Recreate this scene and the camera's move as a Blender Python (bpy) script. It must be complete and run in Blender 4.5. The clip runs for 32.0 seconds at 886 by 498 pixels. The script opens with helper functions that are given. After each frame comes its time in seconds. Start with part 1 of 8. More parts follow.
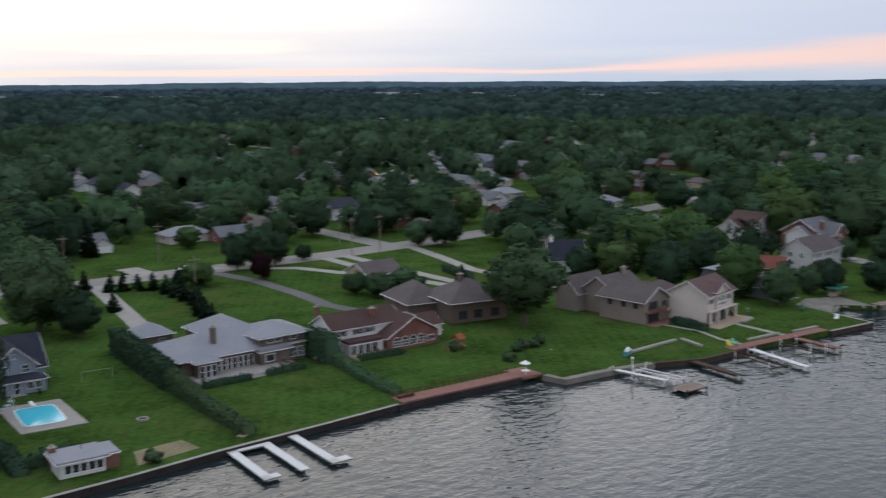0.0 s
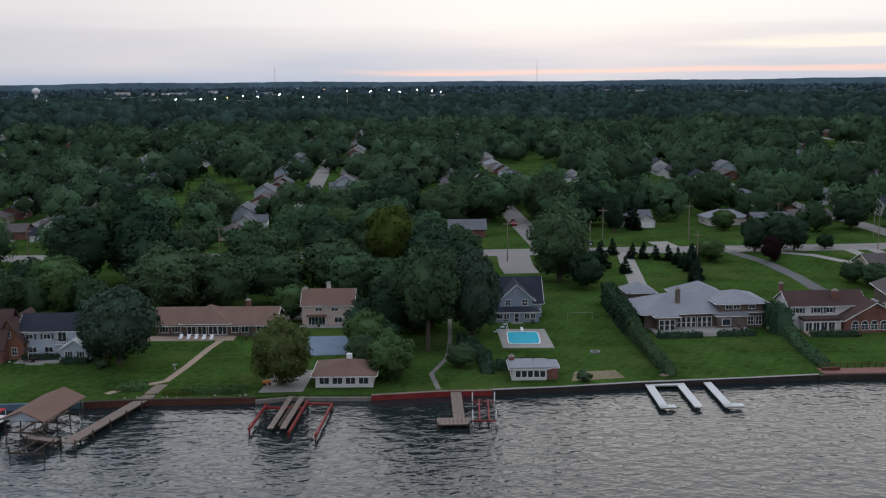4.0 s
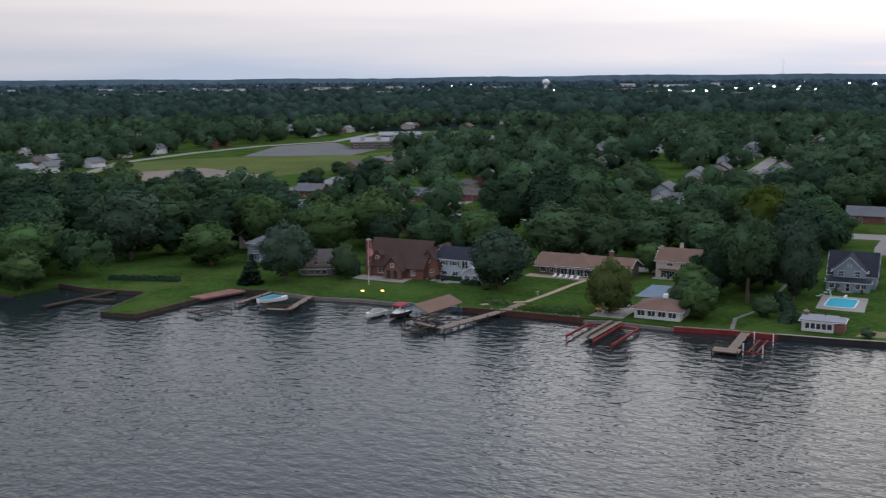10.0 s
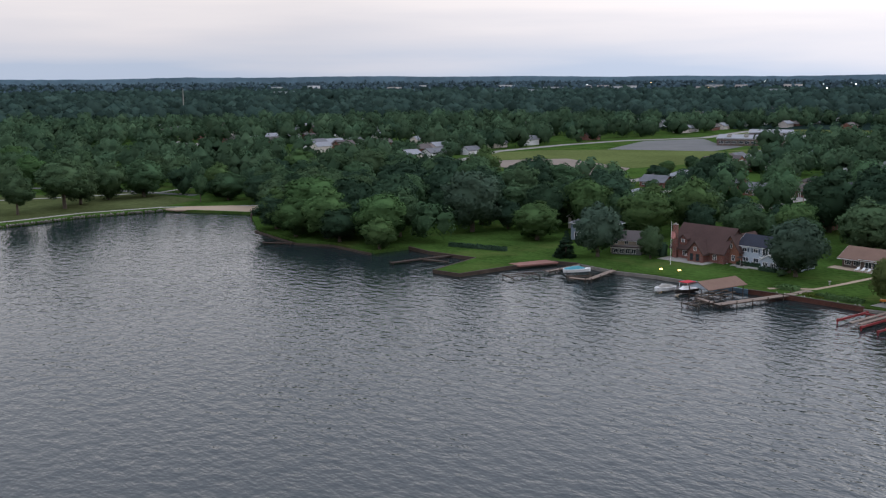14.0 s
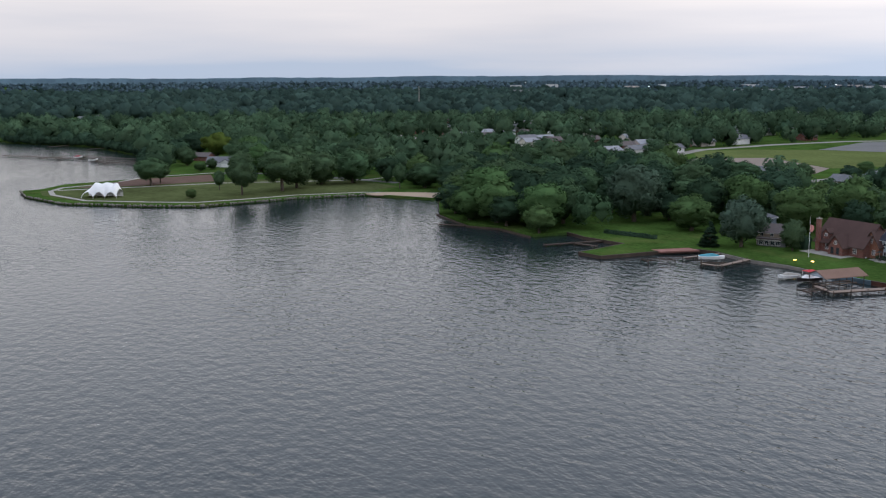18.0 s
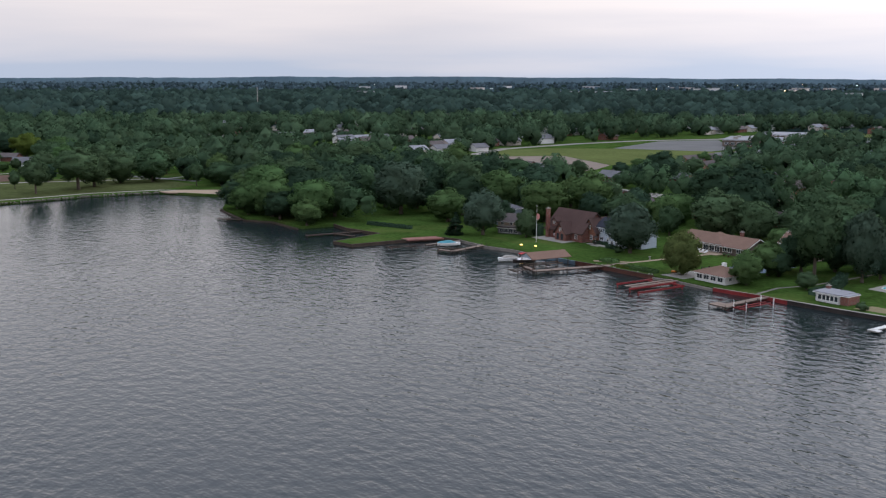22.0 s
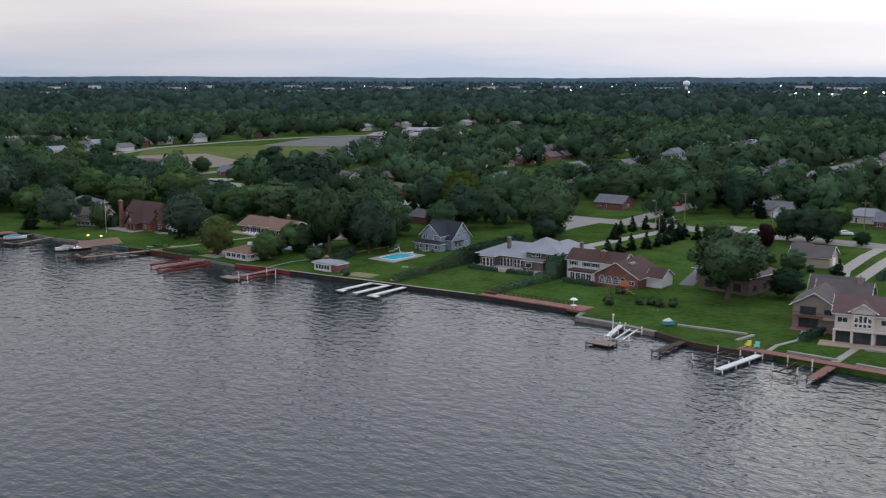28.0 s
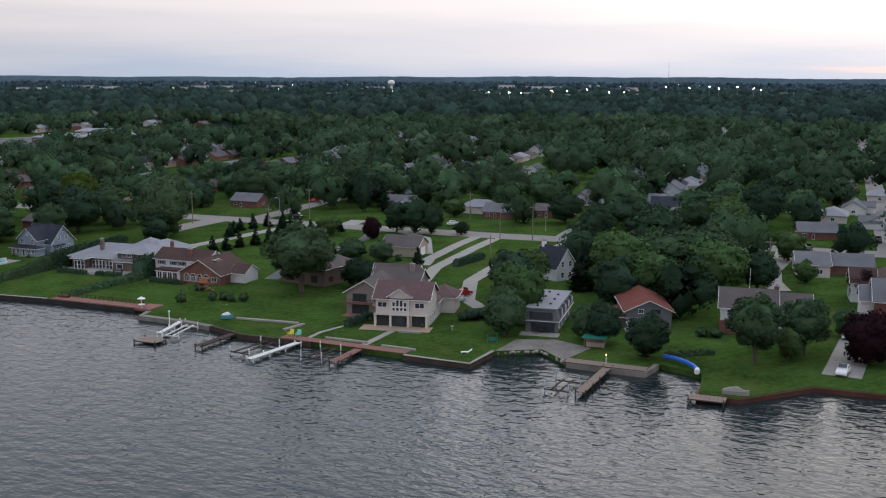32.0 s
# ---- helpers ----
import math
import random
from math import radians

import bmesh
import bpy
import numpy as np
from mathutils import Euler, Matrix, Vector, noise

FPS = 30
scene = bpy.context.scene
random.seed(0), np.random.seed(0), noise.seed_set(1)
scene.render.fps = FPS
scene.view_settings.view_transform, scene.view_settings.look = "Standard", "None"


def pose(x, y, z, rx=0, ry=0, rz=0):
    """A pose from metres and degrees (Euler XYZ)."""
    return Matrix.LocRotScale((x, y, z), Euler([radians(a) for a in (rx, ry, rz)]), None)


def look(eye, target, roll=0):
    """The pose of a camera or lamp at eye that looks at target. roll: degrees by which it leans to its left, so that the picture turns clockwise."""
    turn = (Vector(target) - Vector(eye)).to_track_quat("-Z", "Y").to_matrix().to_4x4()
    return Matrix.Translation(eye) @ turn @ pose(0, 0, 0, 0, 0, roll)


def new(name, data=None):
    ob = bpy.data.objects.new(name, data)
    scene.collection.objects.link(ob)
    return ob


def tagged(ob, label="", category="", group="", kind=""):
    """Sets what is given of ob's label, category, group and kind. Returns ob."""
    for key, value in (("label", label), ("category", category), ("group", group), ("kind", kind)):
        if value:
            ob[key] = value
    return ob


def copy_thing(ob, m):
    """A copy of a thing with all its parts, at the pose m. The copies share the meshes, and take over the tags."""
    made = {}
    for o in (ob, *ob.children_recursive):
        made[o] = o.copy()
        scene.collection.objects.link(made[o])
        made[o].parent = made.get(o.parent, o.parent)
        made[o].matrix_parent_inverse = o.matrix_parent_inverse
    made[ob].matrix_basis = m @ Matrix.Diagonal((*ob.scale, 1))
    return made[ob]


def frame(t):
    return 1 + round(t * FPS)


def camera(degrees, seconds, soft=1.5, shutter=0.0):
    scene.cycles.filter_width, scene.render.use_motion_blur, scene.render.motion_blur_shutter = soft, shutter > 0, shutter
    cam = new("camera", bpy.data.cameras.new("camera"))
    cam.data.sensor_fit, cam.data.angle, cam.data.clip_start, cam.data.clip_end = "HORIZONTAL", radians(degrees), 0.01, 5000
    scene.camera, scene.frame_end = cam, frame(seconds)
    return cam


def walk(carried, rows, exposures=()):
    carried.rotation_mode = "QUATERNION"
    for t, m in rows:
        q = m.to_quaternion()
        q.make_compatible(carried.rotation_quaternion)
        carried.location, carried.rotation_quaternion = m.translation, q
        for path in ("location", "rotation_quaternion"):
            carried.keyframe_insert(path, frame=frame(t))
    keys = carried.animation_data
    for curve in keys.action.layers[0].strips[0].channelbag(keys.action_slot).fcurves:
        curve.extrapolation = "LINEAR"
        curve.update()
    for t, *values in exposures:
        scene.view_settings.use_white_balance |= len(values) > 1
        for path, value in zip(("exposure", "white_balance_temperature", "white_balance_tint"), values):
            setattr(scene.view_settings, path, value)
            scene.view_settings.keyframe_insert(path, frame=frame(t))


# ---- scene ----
# Seconds, place, and yaw (to the left of +y), pitch and roll in degrees.
ROWS = [
    (0.0, -14.19, 30.82, 50.34, -32.531, -9.282, -0.380),
    (0.5, -12.02, 27.17, 50.28, -26.534, -9.257, -0.422),
    (1.0, -9.71, 23.12, 50.21, -22.361, -9.242, -0.338),
    (1.5, -7.49, 18.77, 50.12, -17.798, -9.232, -0.328),
    (2.0, -5.22, 14.34, 50.02, -13.183, -9.254, -0.374),
    (2.5, -2.85, 9.85, 49.95, -8.612, -9.267, -0.460),
    (3.0, -0.37, 5.42, 49.94, -4.501, -9.292, -0.554),
    (3.5, 2.26, 0.99, 49.91, -1.057, -9.307, -0.550),
    (4.0, 5.01, -3.39, 49.86, 1.304, -9.315, -0.481),
    (4.5, 7.92, -7.38, 49.82, 1.927, -9.337, -0.448),
    (6.5, 20.37, -21.55, 49.68, 4.356, -9.396, -0.423),
    (7.0, 23.55, -24.66, 49.67, 5.513, -9.410, -0.538),
    (7.5, 26.99, -27.47, 49.64, 9.590, -9.435, -0.578),
    (8.0, 30.48, -30.29, 49.61, 12.965, -9.452, -0.582),
    (8.5, 33.94, -33.02, 49.58, 17.254, -9.474, -0.539),
    (9.0, 37.50, -35.54, 49.53, 21.632, -9.495, -0.523),
    (9.5, 41.27, -37.89, 49.51, 25.514, -9.520, -0.502),
    (10.0, 45.03, -40.11, 49.54, 28.547, -9.530, -0.455),
    (10.5, 48.82, -42.12, 49.55, 31.640, -9.541, -0.433),
    (11.0, 52.61, -43.93, 49.53, 34.673, -9.544, -0.418),
    (11.5, 56.58, -45.60, 49.50, 37.926, -9.544, -0.383),
    (12.0, 60.66, -47.09, 49.44, 41.952, -9.544, -0.361),
    (12.5, 64.70, -48.26, 49.36, 45.657, -9.535, -0.346),
    (13.0, 68.84, -49.07, 49.29, 49.165, -9.544, -0.352),
    (13.5, 73.16, -49.58, 49.25, 49.815, -9.540, -0.342),
    (15.5, 91.23, -50.63, 49.23, 52.660, -9.546, -0.242),
    (16.0, 95.80, -50.48, 49.24, 55.057, -9.545, -0.228),
    (16.5, 100.39, -50.01, 49.23, 57.615, -9.554, -0.220),
    (17.0, 105.04, -49.26, 49.23, 60.236, -9.555, -0.226),
    (17.5, 109.74, -48.31, 49.25, 62.664, -9.566, -0.240),
    (18.0, 114.50, -47.12, 49.30, 63.111, -9.555, -0.228),
    (18.5, 119.29, -45.77, 49.41, 62.769, -9.561, -0.207),
    (19.0, 124.07, -44.34, 49.55, 60.879, -9.546, -0.155),
    (19.5, 128.81, -42.86, 49.71, 58.344, -9.527, -0.089),
    (20.0, 133.50, -41.34, 49.87, 57.880, -9.530, -0.040),
    (20.5, 138.08, -39.82, 50.01, 55.455, -9.516, -0.036),
    (21.0, 142.72, -38.13, 50.12, 55.437, -9.521, -0.016),
    (21.5, 147.44, -36.28, 50.21, 55.465, -9.504, 0.072),
    (22.0, 152.21, -34.42, 50.26, 55.461, -9.516, 0.120),
    (22.5, 157.12, -32.55, 50.31, 53.217, -9.494, 0.141),
    (23.0, 162.00, -30.84, 50.39, 50.969, -9.502, 0.182),
    (23.5, 166.83, -29.26, 50.51, 48.309, -9.485, 0.240),
    (24.0, 171.53, -27.89, 50.64, 46.257, -9.465, 0.276),
    (24.5, 176.34, -26.72, 50.76, 46.223, -9.476, 0.230),
    (25.0, 181.28, -25.60, 50.86, 46.204, -9.485, 0.216),
    (25.5, 186.17, -24.56, 50.94, 44.816, -9.491, 0.215),
    (26.0, 190.83, -23.68, 50.98, 41.526, -9.451, 0.148),
    (26.5, 195.58, -22.69, 51.00, 41.350, -9.475, 0.098),
    (28.5, 214.51, -17.94, 51.14, 40.073, -9.560, -0.039),
    (29.0, 219.19, -16.35, 51.21, 40.022, -9.568, -0.101),
    (29.5, 223.92, -14.49, 51.27, 40.012, -9.573, -0.141),
    (30.0, 228.65, -12.33, 51.32, 38.636, -9.594, -0.125),
    (30.5, 233.15, -9.93, 51.35, 34.500, -9.594, 0.020),
    (31.0, 237.16, -7.59, 51.34, 30.962, -9.579, 0.132),
    (31.5, 240.11, -5.55, 51.28, 26.595, -9.540, 0.194),
    (32.0, 242.33, -3.93, 51.19, 25.548, -9.554, 0.207),
]


def cam_pose(x, y, z, yaw, pitch, roll):
    return pose(x, y, z, 0, 0, yaw) @ pose(0, 0, 0, 90 + pitch) @ pose(0, 0, 0, 0, 0, roll)


cam = camera(45.89, 32.0, soft=1.2, shutter=0.5)
EXPOSURES = [(0, -0.07, 6400, 11), (2, -0.24, 6200, 11), (4, -0.32, 6250, 11), (7, -0.3, 6300, 13), (10, -0.02, 6350, 13), (13, 0.2, 6350, 13), (17, 0.22, 6250, 11),
             (21, 0.24, 6400, 14), (23, 0.24, 6400, 14), (26, 0.14, 6400, 14), (29, 0.1, 6400, 13), (32, 0.0, 6400, 13)]
walk(cam, [(r[0], cam_pose(*r[1:])) for r in ROWS], EXPOSURES)

# ---- world and light: an overcast evening, the sun low behind the houses ----
world = bpy.data.worlds.new("evening_sky")
scene.world = world
world.use_nodes = True


def wire_sky():
    nt = world.node_tree
    n, l = nt.nodes, nt.links
    n.clear()
    out, bg = n.new("ShaderNodeOutputWorld"), n.new("ShaderNodeBackground")
    l.new(bg.outputs[0], out.inputs[0])
    sky = n.new("ShaderNodeTexSky")
    sky.sky_type, sky.sun_disc = "NISHITA", False
    sky.sun_elevation, sky.sun_rotation = radians(14), radians(8)
    tc = n.new("ShaderNodeTexCoord")
    sep = n.new("ShaderNodeSeparateXYZ")
    l.new(tc.outputs["Generated"], sep.inputs[0])
    # cloud bands: noise stretched along the horizon
    mp = n.new("ShaderNodeMapping")
    mp.inputs["Scale"].default_value = (2.2, 2.2, 26)
    l.new(tc.outputs["Generated"], mp.inputs[0])
    nz = n.new("ShaderNodeTexNoise")
    nz.inputs["Scale"].default_value, nz.inputs["Detail"].default_value = 1.3, 5
    nz.inputs["Roughness"].default_value = 0.48
    l.new(mp.outputs[0], nz.inputs["Vector"])
    # height above the horizon, rippled by the cloud noise
    add = n.new("ShaderNodeMath")
    add.operation = "MULTIPLY_ADD"
    l.new(nz.outputs[0], add.inputs[0])
    add.inputs[1].default_value = 0.07
    l.new(sep.outputs["Z"], add.inputs[2])
    ramp = n.new("ShaderNodeValToRGB")
    l.new(add.outputs[0], ramp.inputs[0])
    stops = [(0.0, (0.46, 0.55, 0.69)), (0.035, (0.49, 0.565, 0.685)), (0.052, (0.62, 0.645, 0.715)), (0.072, (0.73, 0.715, 0.745)),
             (0.098, (0.88, 0.83, 0.82)), (0.14, (0.93, 0.885, 0.865)), (0.22, (0.95, 0.95, 0.97)), (0.5, (0.97, 1.05, 1.21)), (1.0, (0.98, 1.10, 1.32))]
    e = ramp.color_ramp.elements
    e[0].position, e[0].color = stops[0][0], (*stops[0][1], 1)
    e[1].position, e[1].color = stops[-1][0], (*stops[-1][1], 1)
    for p, c in stops[1:-1]:
        k = e.new(p)
        k.color = (*c, 1)
    # warm glow round the sunset and a pink line low over the horizon there
    dot = n.new("ShaderNodeVectorMath")
    dot.operation = "DOT_PRODUCT"
    l.new(tc.outputs["Generated"], dot.inputs[0])
    dot.inputs[1].default_value = Vector((0.26, 0.96, 0.06)).normalized()
    glow = n.new("ShaderNodeMapRange")
    glow.interpolation_type = "SMOOTHSTEP"
    glow.inputs["From Min"].default_value, glow.inputs["From Max"].default_value = 0.8, 1.0
    l.new(dot.outputs["Value"], glow.inputs["Value"])
    low = n.new("ShaderNodeMapRange")
    low.interpolation_type = "SMOOTHSTEP"
    low.inputs["From Min"].default_value, low.inputs["From Max"].default_value = 0.02, 0.15
    l.new(add.outputs[0], low.inputs["Value"])
    both = n.new("ShaderNodeMath")
    both.operation = "MULTIPLY"
    l.new(glow.outputs[0], both.inputs[0])
    l.new(low.outputs[0], both.inputs[1])
    warm = n.new("ShaderNodeMix")
    warm.data_type = "RGBA"
    l.new(both.outputs[0], warm.inputs["Factor"])
    l.new(ramp.outputs[0], warm.inputs["A"])
    warm.inputs["B"].default_value = (0.98, 0.93, 0.88, 1)
    # by compass direction: a pink line low down, a bright streak, and a blue-grey bank to the east
    def calc(op, a, b_, c=None):
        q = n.new("ShaderNodeMath")
        q.operation = op
        for k, v in enumerate((a, b_, c)):
            if v is None:
                continue
            if isinstance(v, (int, float)):
                q.inputs[k].default_value = v
            else:
                l.new(v, q.inputs[k])
        return q.outputs[0]

    def ease(v, a, b_):
        q = n.new("ShaderNodeMapRange")
        q.interpolation_type = "SMOOTHSTEP"
        q.inputs["From Min"].default_value, q.inputs["From Max"].default_value = a, b_
        l.new(v, q.inputs["Value"])
        return q.outputs[0]

    def over(base, fac, colour):
        q = n.new("ShaderNodeMix")
        q.data_type = "RGBA"
        l.new(fac, q.inputs["Factor"])
        l.new(base, q.inputs["A"])
        q.inputs["B"].default_value = (*colour, 1)
        return q.outputs["Result"]

    east = calc("ARCTAN2", sep.outputs["X"], sep.outputs["Y"])
    mp2 = n.new("ShaderNodeMapping")
    mp2.inputs["Scale"].default_value = (3, 3, 70)
    l.new(tc.outputs["Generated"], mp2.inputs[0])
    nz2 = n.new("ShaderNodeTexNoise")
    nz2.inputs["Scale"].default_value, nz2.inputs["Detail"].default_value = 1.6, 5
    l.new(mp2.outputs[0], nz2.inputs["Vector"])
    z2 = calc("MULTIPLY_ADD", nz2.outputs[0], 0.016, calc("ADD", sep.outputs["Z"], -0.008))
    rise = calc("MAXIMUM", calc("SUBTRACT", east, 0.66), 0.0)
    gap = calc("ABSOLUTE", calc("SUBTRACT", z2, calc("MULTIPLY_ADD", rise, 0.055, 0.0055)), 0)
    band = calc("SUBTRACT", 1.0, calc("DIVIDE", gap, calc("MULTIPLY_ADD", rise, 0.05, 0.0042)))
    bank = calc("MULTIPLY", calc("MULTIPLY", ease(east, 0.42, 0.75), ease(z2, 0.01, 0.032)), calc("SUBTRACT", 1.0, ease(z2, 0.07, 0.10)))
    dusk = over(warm.outputs["Result"], calc("MULTIPLY", bank, 0.8), (0.52, 0.60, 0.75))
    upper = calc("MULTIPLY", ease(z2, 0.042, 0.05), calc("SUBTRACT", 1.0, ease(east, 0.35, 0.6)))
    dusk = over(dusk, calc("MULTIPLY", calc("MULTIPLY", upper, ease(east, -0.55, -0.1)), 0.45), (1.0, 0.97, 0.92))
    streak = calc("SUBTRACT", 1.0, calc("DIVIDE", calc("ABSOLUTE", calc("SUBTRACT", z2, 0.029), 0), 0.0055))
    streak = calc("MULTIPLY", calc("MULTIPLY", ease(streak, 0, 0.8), ease(east, 0.16, 0.3)), calc("SUBTRACT", 1.0, ease(east, 0.36, 0.46)))
    dusk = over(dusk, calc("MULTIPLY", streak, 0.85), (1.0, 0.93, 0.80))
    line = calc("MULTIPLY", calc("MULTIPLY", ease(band, 0, 0.9), ease(east, -0.16, -0.02)), 0.9)
    dusk = over(dusk, line, (0.92, 0.66, 0.60))
    # the clear sky behind the cloud adds a little of its own colour
    veil = n.new("ShaderNodeMix")
    veil.data_type = "RGBA"
    veil.inputs["Factor"].default_value = 0.97
    dim = n.new("ShaderNodeMix")
    dim.data_type, dim.blend_type = "RGBA", "MULTIPLY"
    dim.inputs["Factor"].default_value = 1
    l.new(sky.outputs[0], dim.inputs["A"])
    dim.inputs["B"].default_value = (0.1, 0.1, 0.1, 1)
    l.new(dim.outputs["Result"], veil.inputs["A"])
    l.new(dusk, veil.inputs["B"])
    # the cloud thins towards the sunset, and is thicker away from it
    thick = n.new("ShaderNodeMapRange")
    thick.inputs["From Min"].default_value, thick.inputs["From Max"].default_value = 0.3, 0.97
    thick.inputs["To Min"].default_value, thick.inputs["To Max"].default_value = 0.86, 1.22
    l.new(dot.outputs["Value"], thick.inputs["Value"])
    l.new(veil.outputs["Result"], bg.inputs[0])
    high = calc("MULTIPLY", ease(sep.outputs["Z"], 0.12, 0.4), ease(dot.outputs["Value"], 0.5, 0.92))
    l.new(calc("MULTIPLY_ADD", high, 0.3, thick.outputs[0]), bg.inputs[1])


wire_sky()
sun = new("sun", bpy.data.lights.new("sun", "SUN"))
sun.data.energy, sun.data.angle, sun.data.color = 0.5, radians(70), (1.0, 0.93, 0.85)
sun.matrix_world = look((60, 300, 90), (0, 0, 0))

from mathutils.geometry import delaunay_2d_cdt

# ---- materials ----


def ramp_node(nt, fac, stops):
    r = nt.nodes.new("ShaderNodeValToRGB")
    nt.links.new(fac, r.inputs[0])
    e = r.color_ramp.elements
    e[0].position, e[0].color = stops[0][0], (*stops[0][1], 1)
    e[1].position, e[1].color = stops[-1][0], (*stops[-1][1], 1)
    for p, c in stops[1:-1]:
        e.new(p).color = (*c, 1)
    return r.outputs[0]


def noise_node(nt, scale, detail=4, rough=0.55, stretch=None, coord="Object"):
    tc = nt.nodes.new("ShaderNodeTexCoord")
    v = tc.outputs[coord]
    if stretch:
        mp = nt.nodes.new("ShaderNodeMapping")
        mp.inputs["Scale"].default_value = stretch
        nt.links.new(v, mp.inputs[0])
        v = mp.outputs[0]
    z = nt.nodes.new("ShaderNodeTexNoise")
    z.inputs["Scale"].default_value, z.inputs["Detail"].default_value, z.inputs["Roughness"].default_value = scale, detail, rough
    nt.links.new(v, z.inputs["Vector"])
    return z.outputs[0]


def shades(c, k):
    return tuple(min(1, v * k) for v in c)


def mat(name, c, rough=0.8, big=0.15, small=3.0, vary=0.25, bump=0.0, metal=0.0, courses=None, coord="Object", island=0.0, spec=0.12):
    """A surface with stains at one scale and grain at another; courses: (spacing, axis) of laps, shingles or boards."""
    m = bpy.data.materials.new(name)
    m.use_nodes = True
    nt = m.node_tree
    b = nt.nodes["Principled BSDF"]
    b.inputs["Roughness"].default_value, b.inputs["Metallic"].default_value = rough, metal
    b.inputs["Specular IOR Level"].default_value = spec
    a, g = noise_node(nt, big, 4, coord=coord), noise_node(nt, small, 3, coord=coord)
    mix = nt.nodes.new("ShaderNodeMath")
    mix.operation = "MULTIPLY_ADD"
    nt.links.new(g, mix.inputs[0])
    mix.inputs[1].default_value = 0.45
    half = nt.nodes.new("ShaderNodeMath")
    half.operation = "MULTIPLY"
    nt.links.new(a, half.inputs[0])
    half.inputs[1].default_value = 0.55
    nt.links.new(half.outputs[0], mix.inputs[2])
    col = ramp_node(nt, mix.outputs[0], [(0.3, shades(c, 1 - vary)), (0.5, c), (0.7, shades(c, 1 + vary))])
    height = g
    if courses:
        tc = nt.nodes.new("ShaderNodeTexCoord")
        w = nt.nodes.new("ShaderNodeTexWave")
        w.wave_type, w.bands_direction, w.wave_profile = "BANDS", courses[1], "SAW"
        w.inputs["Scale"].default_value = 0.314 / courses[0]
        w.inputs["Distortion"].default_value = 0.3
        nt.links.new(tc.outputs[coord], w.inputs["Vector"])
        line = ramp_node(nt, w.outputs["Fac"], [(0.0, (0.62, 0.62, 0.62)), (0.18, (1, 1, 1)), (1.0, (1.04, 1.04, 1.04))])
        mu = nt.nodes.new("ShaderNodeMix")
        mu.data_type, mu.blend_type = "RGBA", "MULTIPLY"
        mu.inputs["Factor"].default_value = 0.8
        nt.links.new(col, mu.inputs["A"])
        nt.links.new(line, mu.inputs["B"])
        col = mu.outputs["Result"]
        height = w.outputs["Fac"]
    if island:
        info = nt.nodes.new("ShaderNodeObjectInfo")
        hs = nt.nodes.new("ShaderNodeHueSaturation")
        r = nt.nodes.new("ShaderNodeMapRange")
        r.inputs["To Min"].default_value, r.inputs["To Max"].default_value = 1 - island, 1 + island
        nt.links.new(info.outputs["Random"], r.inputs["Value"])
        nt.links.new(r.outputs[0], hs.inputs["Value"])
        nt.links.new(col, hs.inputs["Color"])
        col = hs.outputs[0]
    nt.links.new(col, b.inputs["Base Color"])
    if bump:
        bp = nt.nodes.new("ShaderNodeBump")
        bp.inputs["Strength"].default_value, bp.inputs["Distance"].default_value = 0.6, bump
        nt.links.new(height, bp.inputs["Height"])
        nt.links.new(bp.outputs[0], b.inputs["Normal"])
    return m


def brick_mat(name, c1, c2, mortar, scale=4.4):
    m = bpy.data.materials.new(name)
    m.use_nodes = True
    nt = m.node_tree
    b = nt.nodes["Principled BSDF"]
    b.inputs["Roughness"].default_value = 0.85
    tc, sep, comb = nt.nodes.new("ShaderNodeTexCoord"), nt.nodes.new("ShaderNodeSeparateXYZ"), nt.nodes.new("ShaderNodeCombineXYZ")
    nt.links.new(tc.outputs["Object"], sep.inputs[0])
    add = nt.nodes.new("ShaderNodeMath")
    nt.links.new(sep.outputs[0], add.inputs[0])
    nt.links.new(sep.outputs[1], add.inputs[1])
    nt.links.new(add.outputs[0], comb.inputs[0])
    nt.links.new(sep.outputs[2], comb.inputs[1])
    t = nt.nodes.new("ShaderNodeTexBrick")
    t.inputs["Scale"].default_value, t.inputs["Mortar Size"].default_value = scale, 0.012
    t.inputs["Color1"].default_value, t.inputs["Color2"].default_value, t.inputs["Mortar"].default_value = (*c1, 1), (*c2, 1), (*mortar, 1)
    nt.links.new(comb.outputs[0], t.inputs["Vector"])
    z = noise_node(nt, 0.4, 4)
    st = ramp_node(nt, z, [(0.3, (0.7, 0.7, 0.7)), (0.7, (1.2, 1.2, 1.2))])
    mu = nt.nodes.new("ShaderNodeMix")
    mu.data_type, mu.blend_type = "RGBA", "MULTIPLY"
    mu.inputs["Factor"].default_value = 1
    nt.links.new(t.outputs["Color"], mu.inputs["A"])
    nt.links.new(st, mu.inputs["B"])
    nt.links.new(mu.outputs["Result"], b.inputs["Base Color"])
    return m


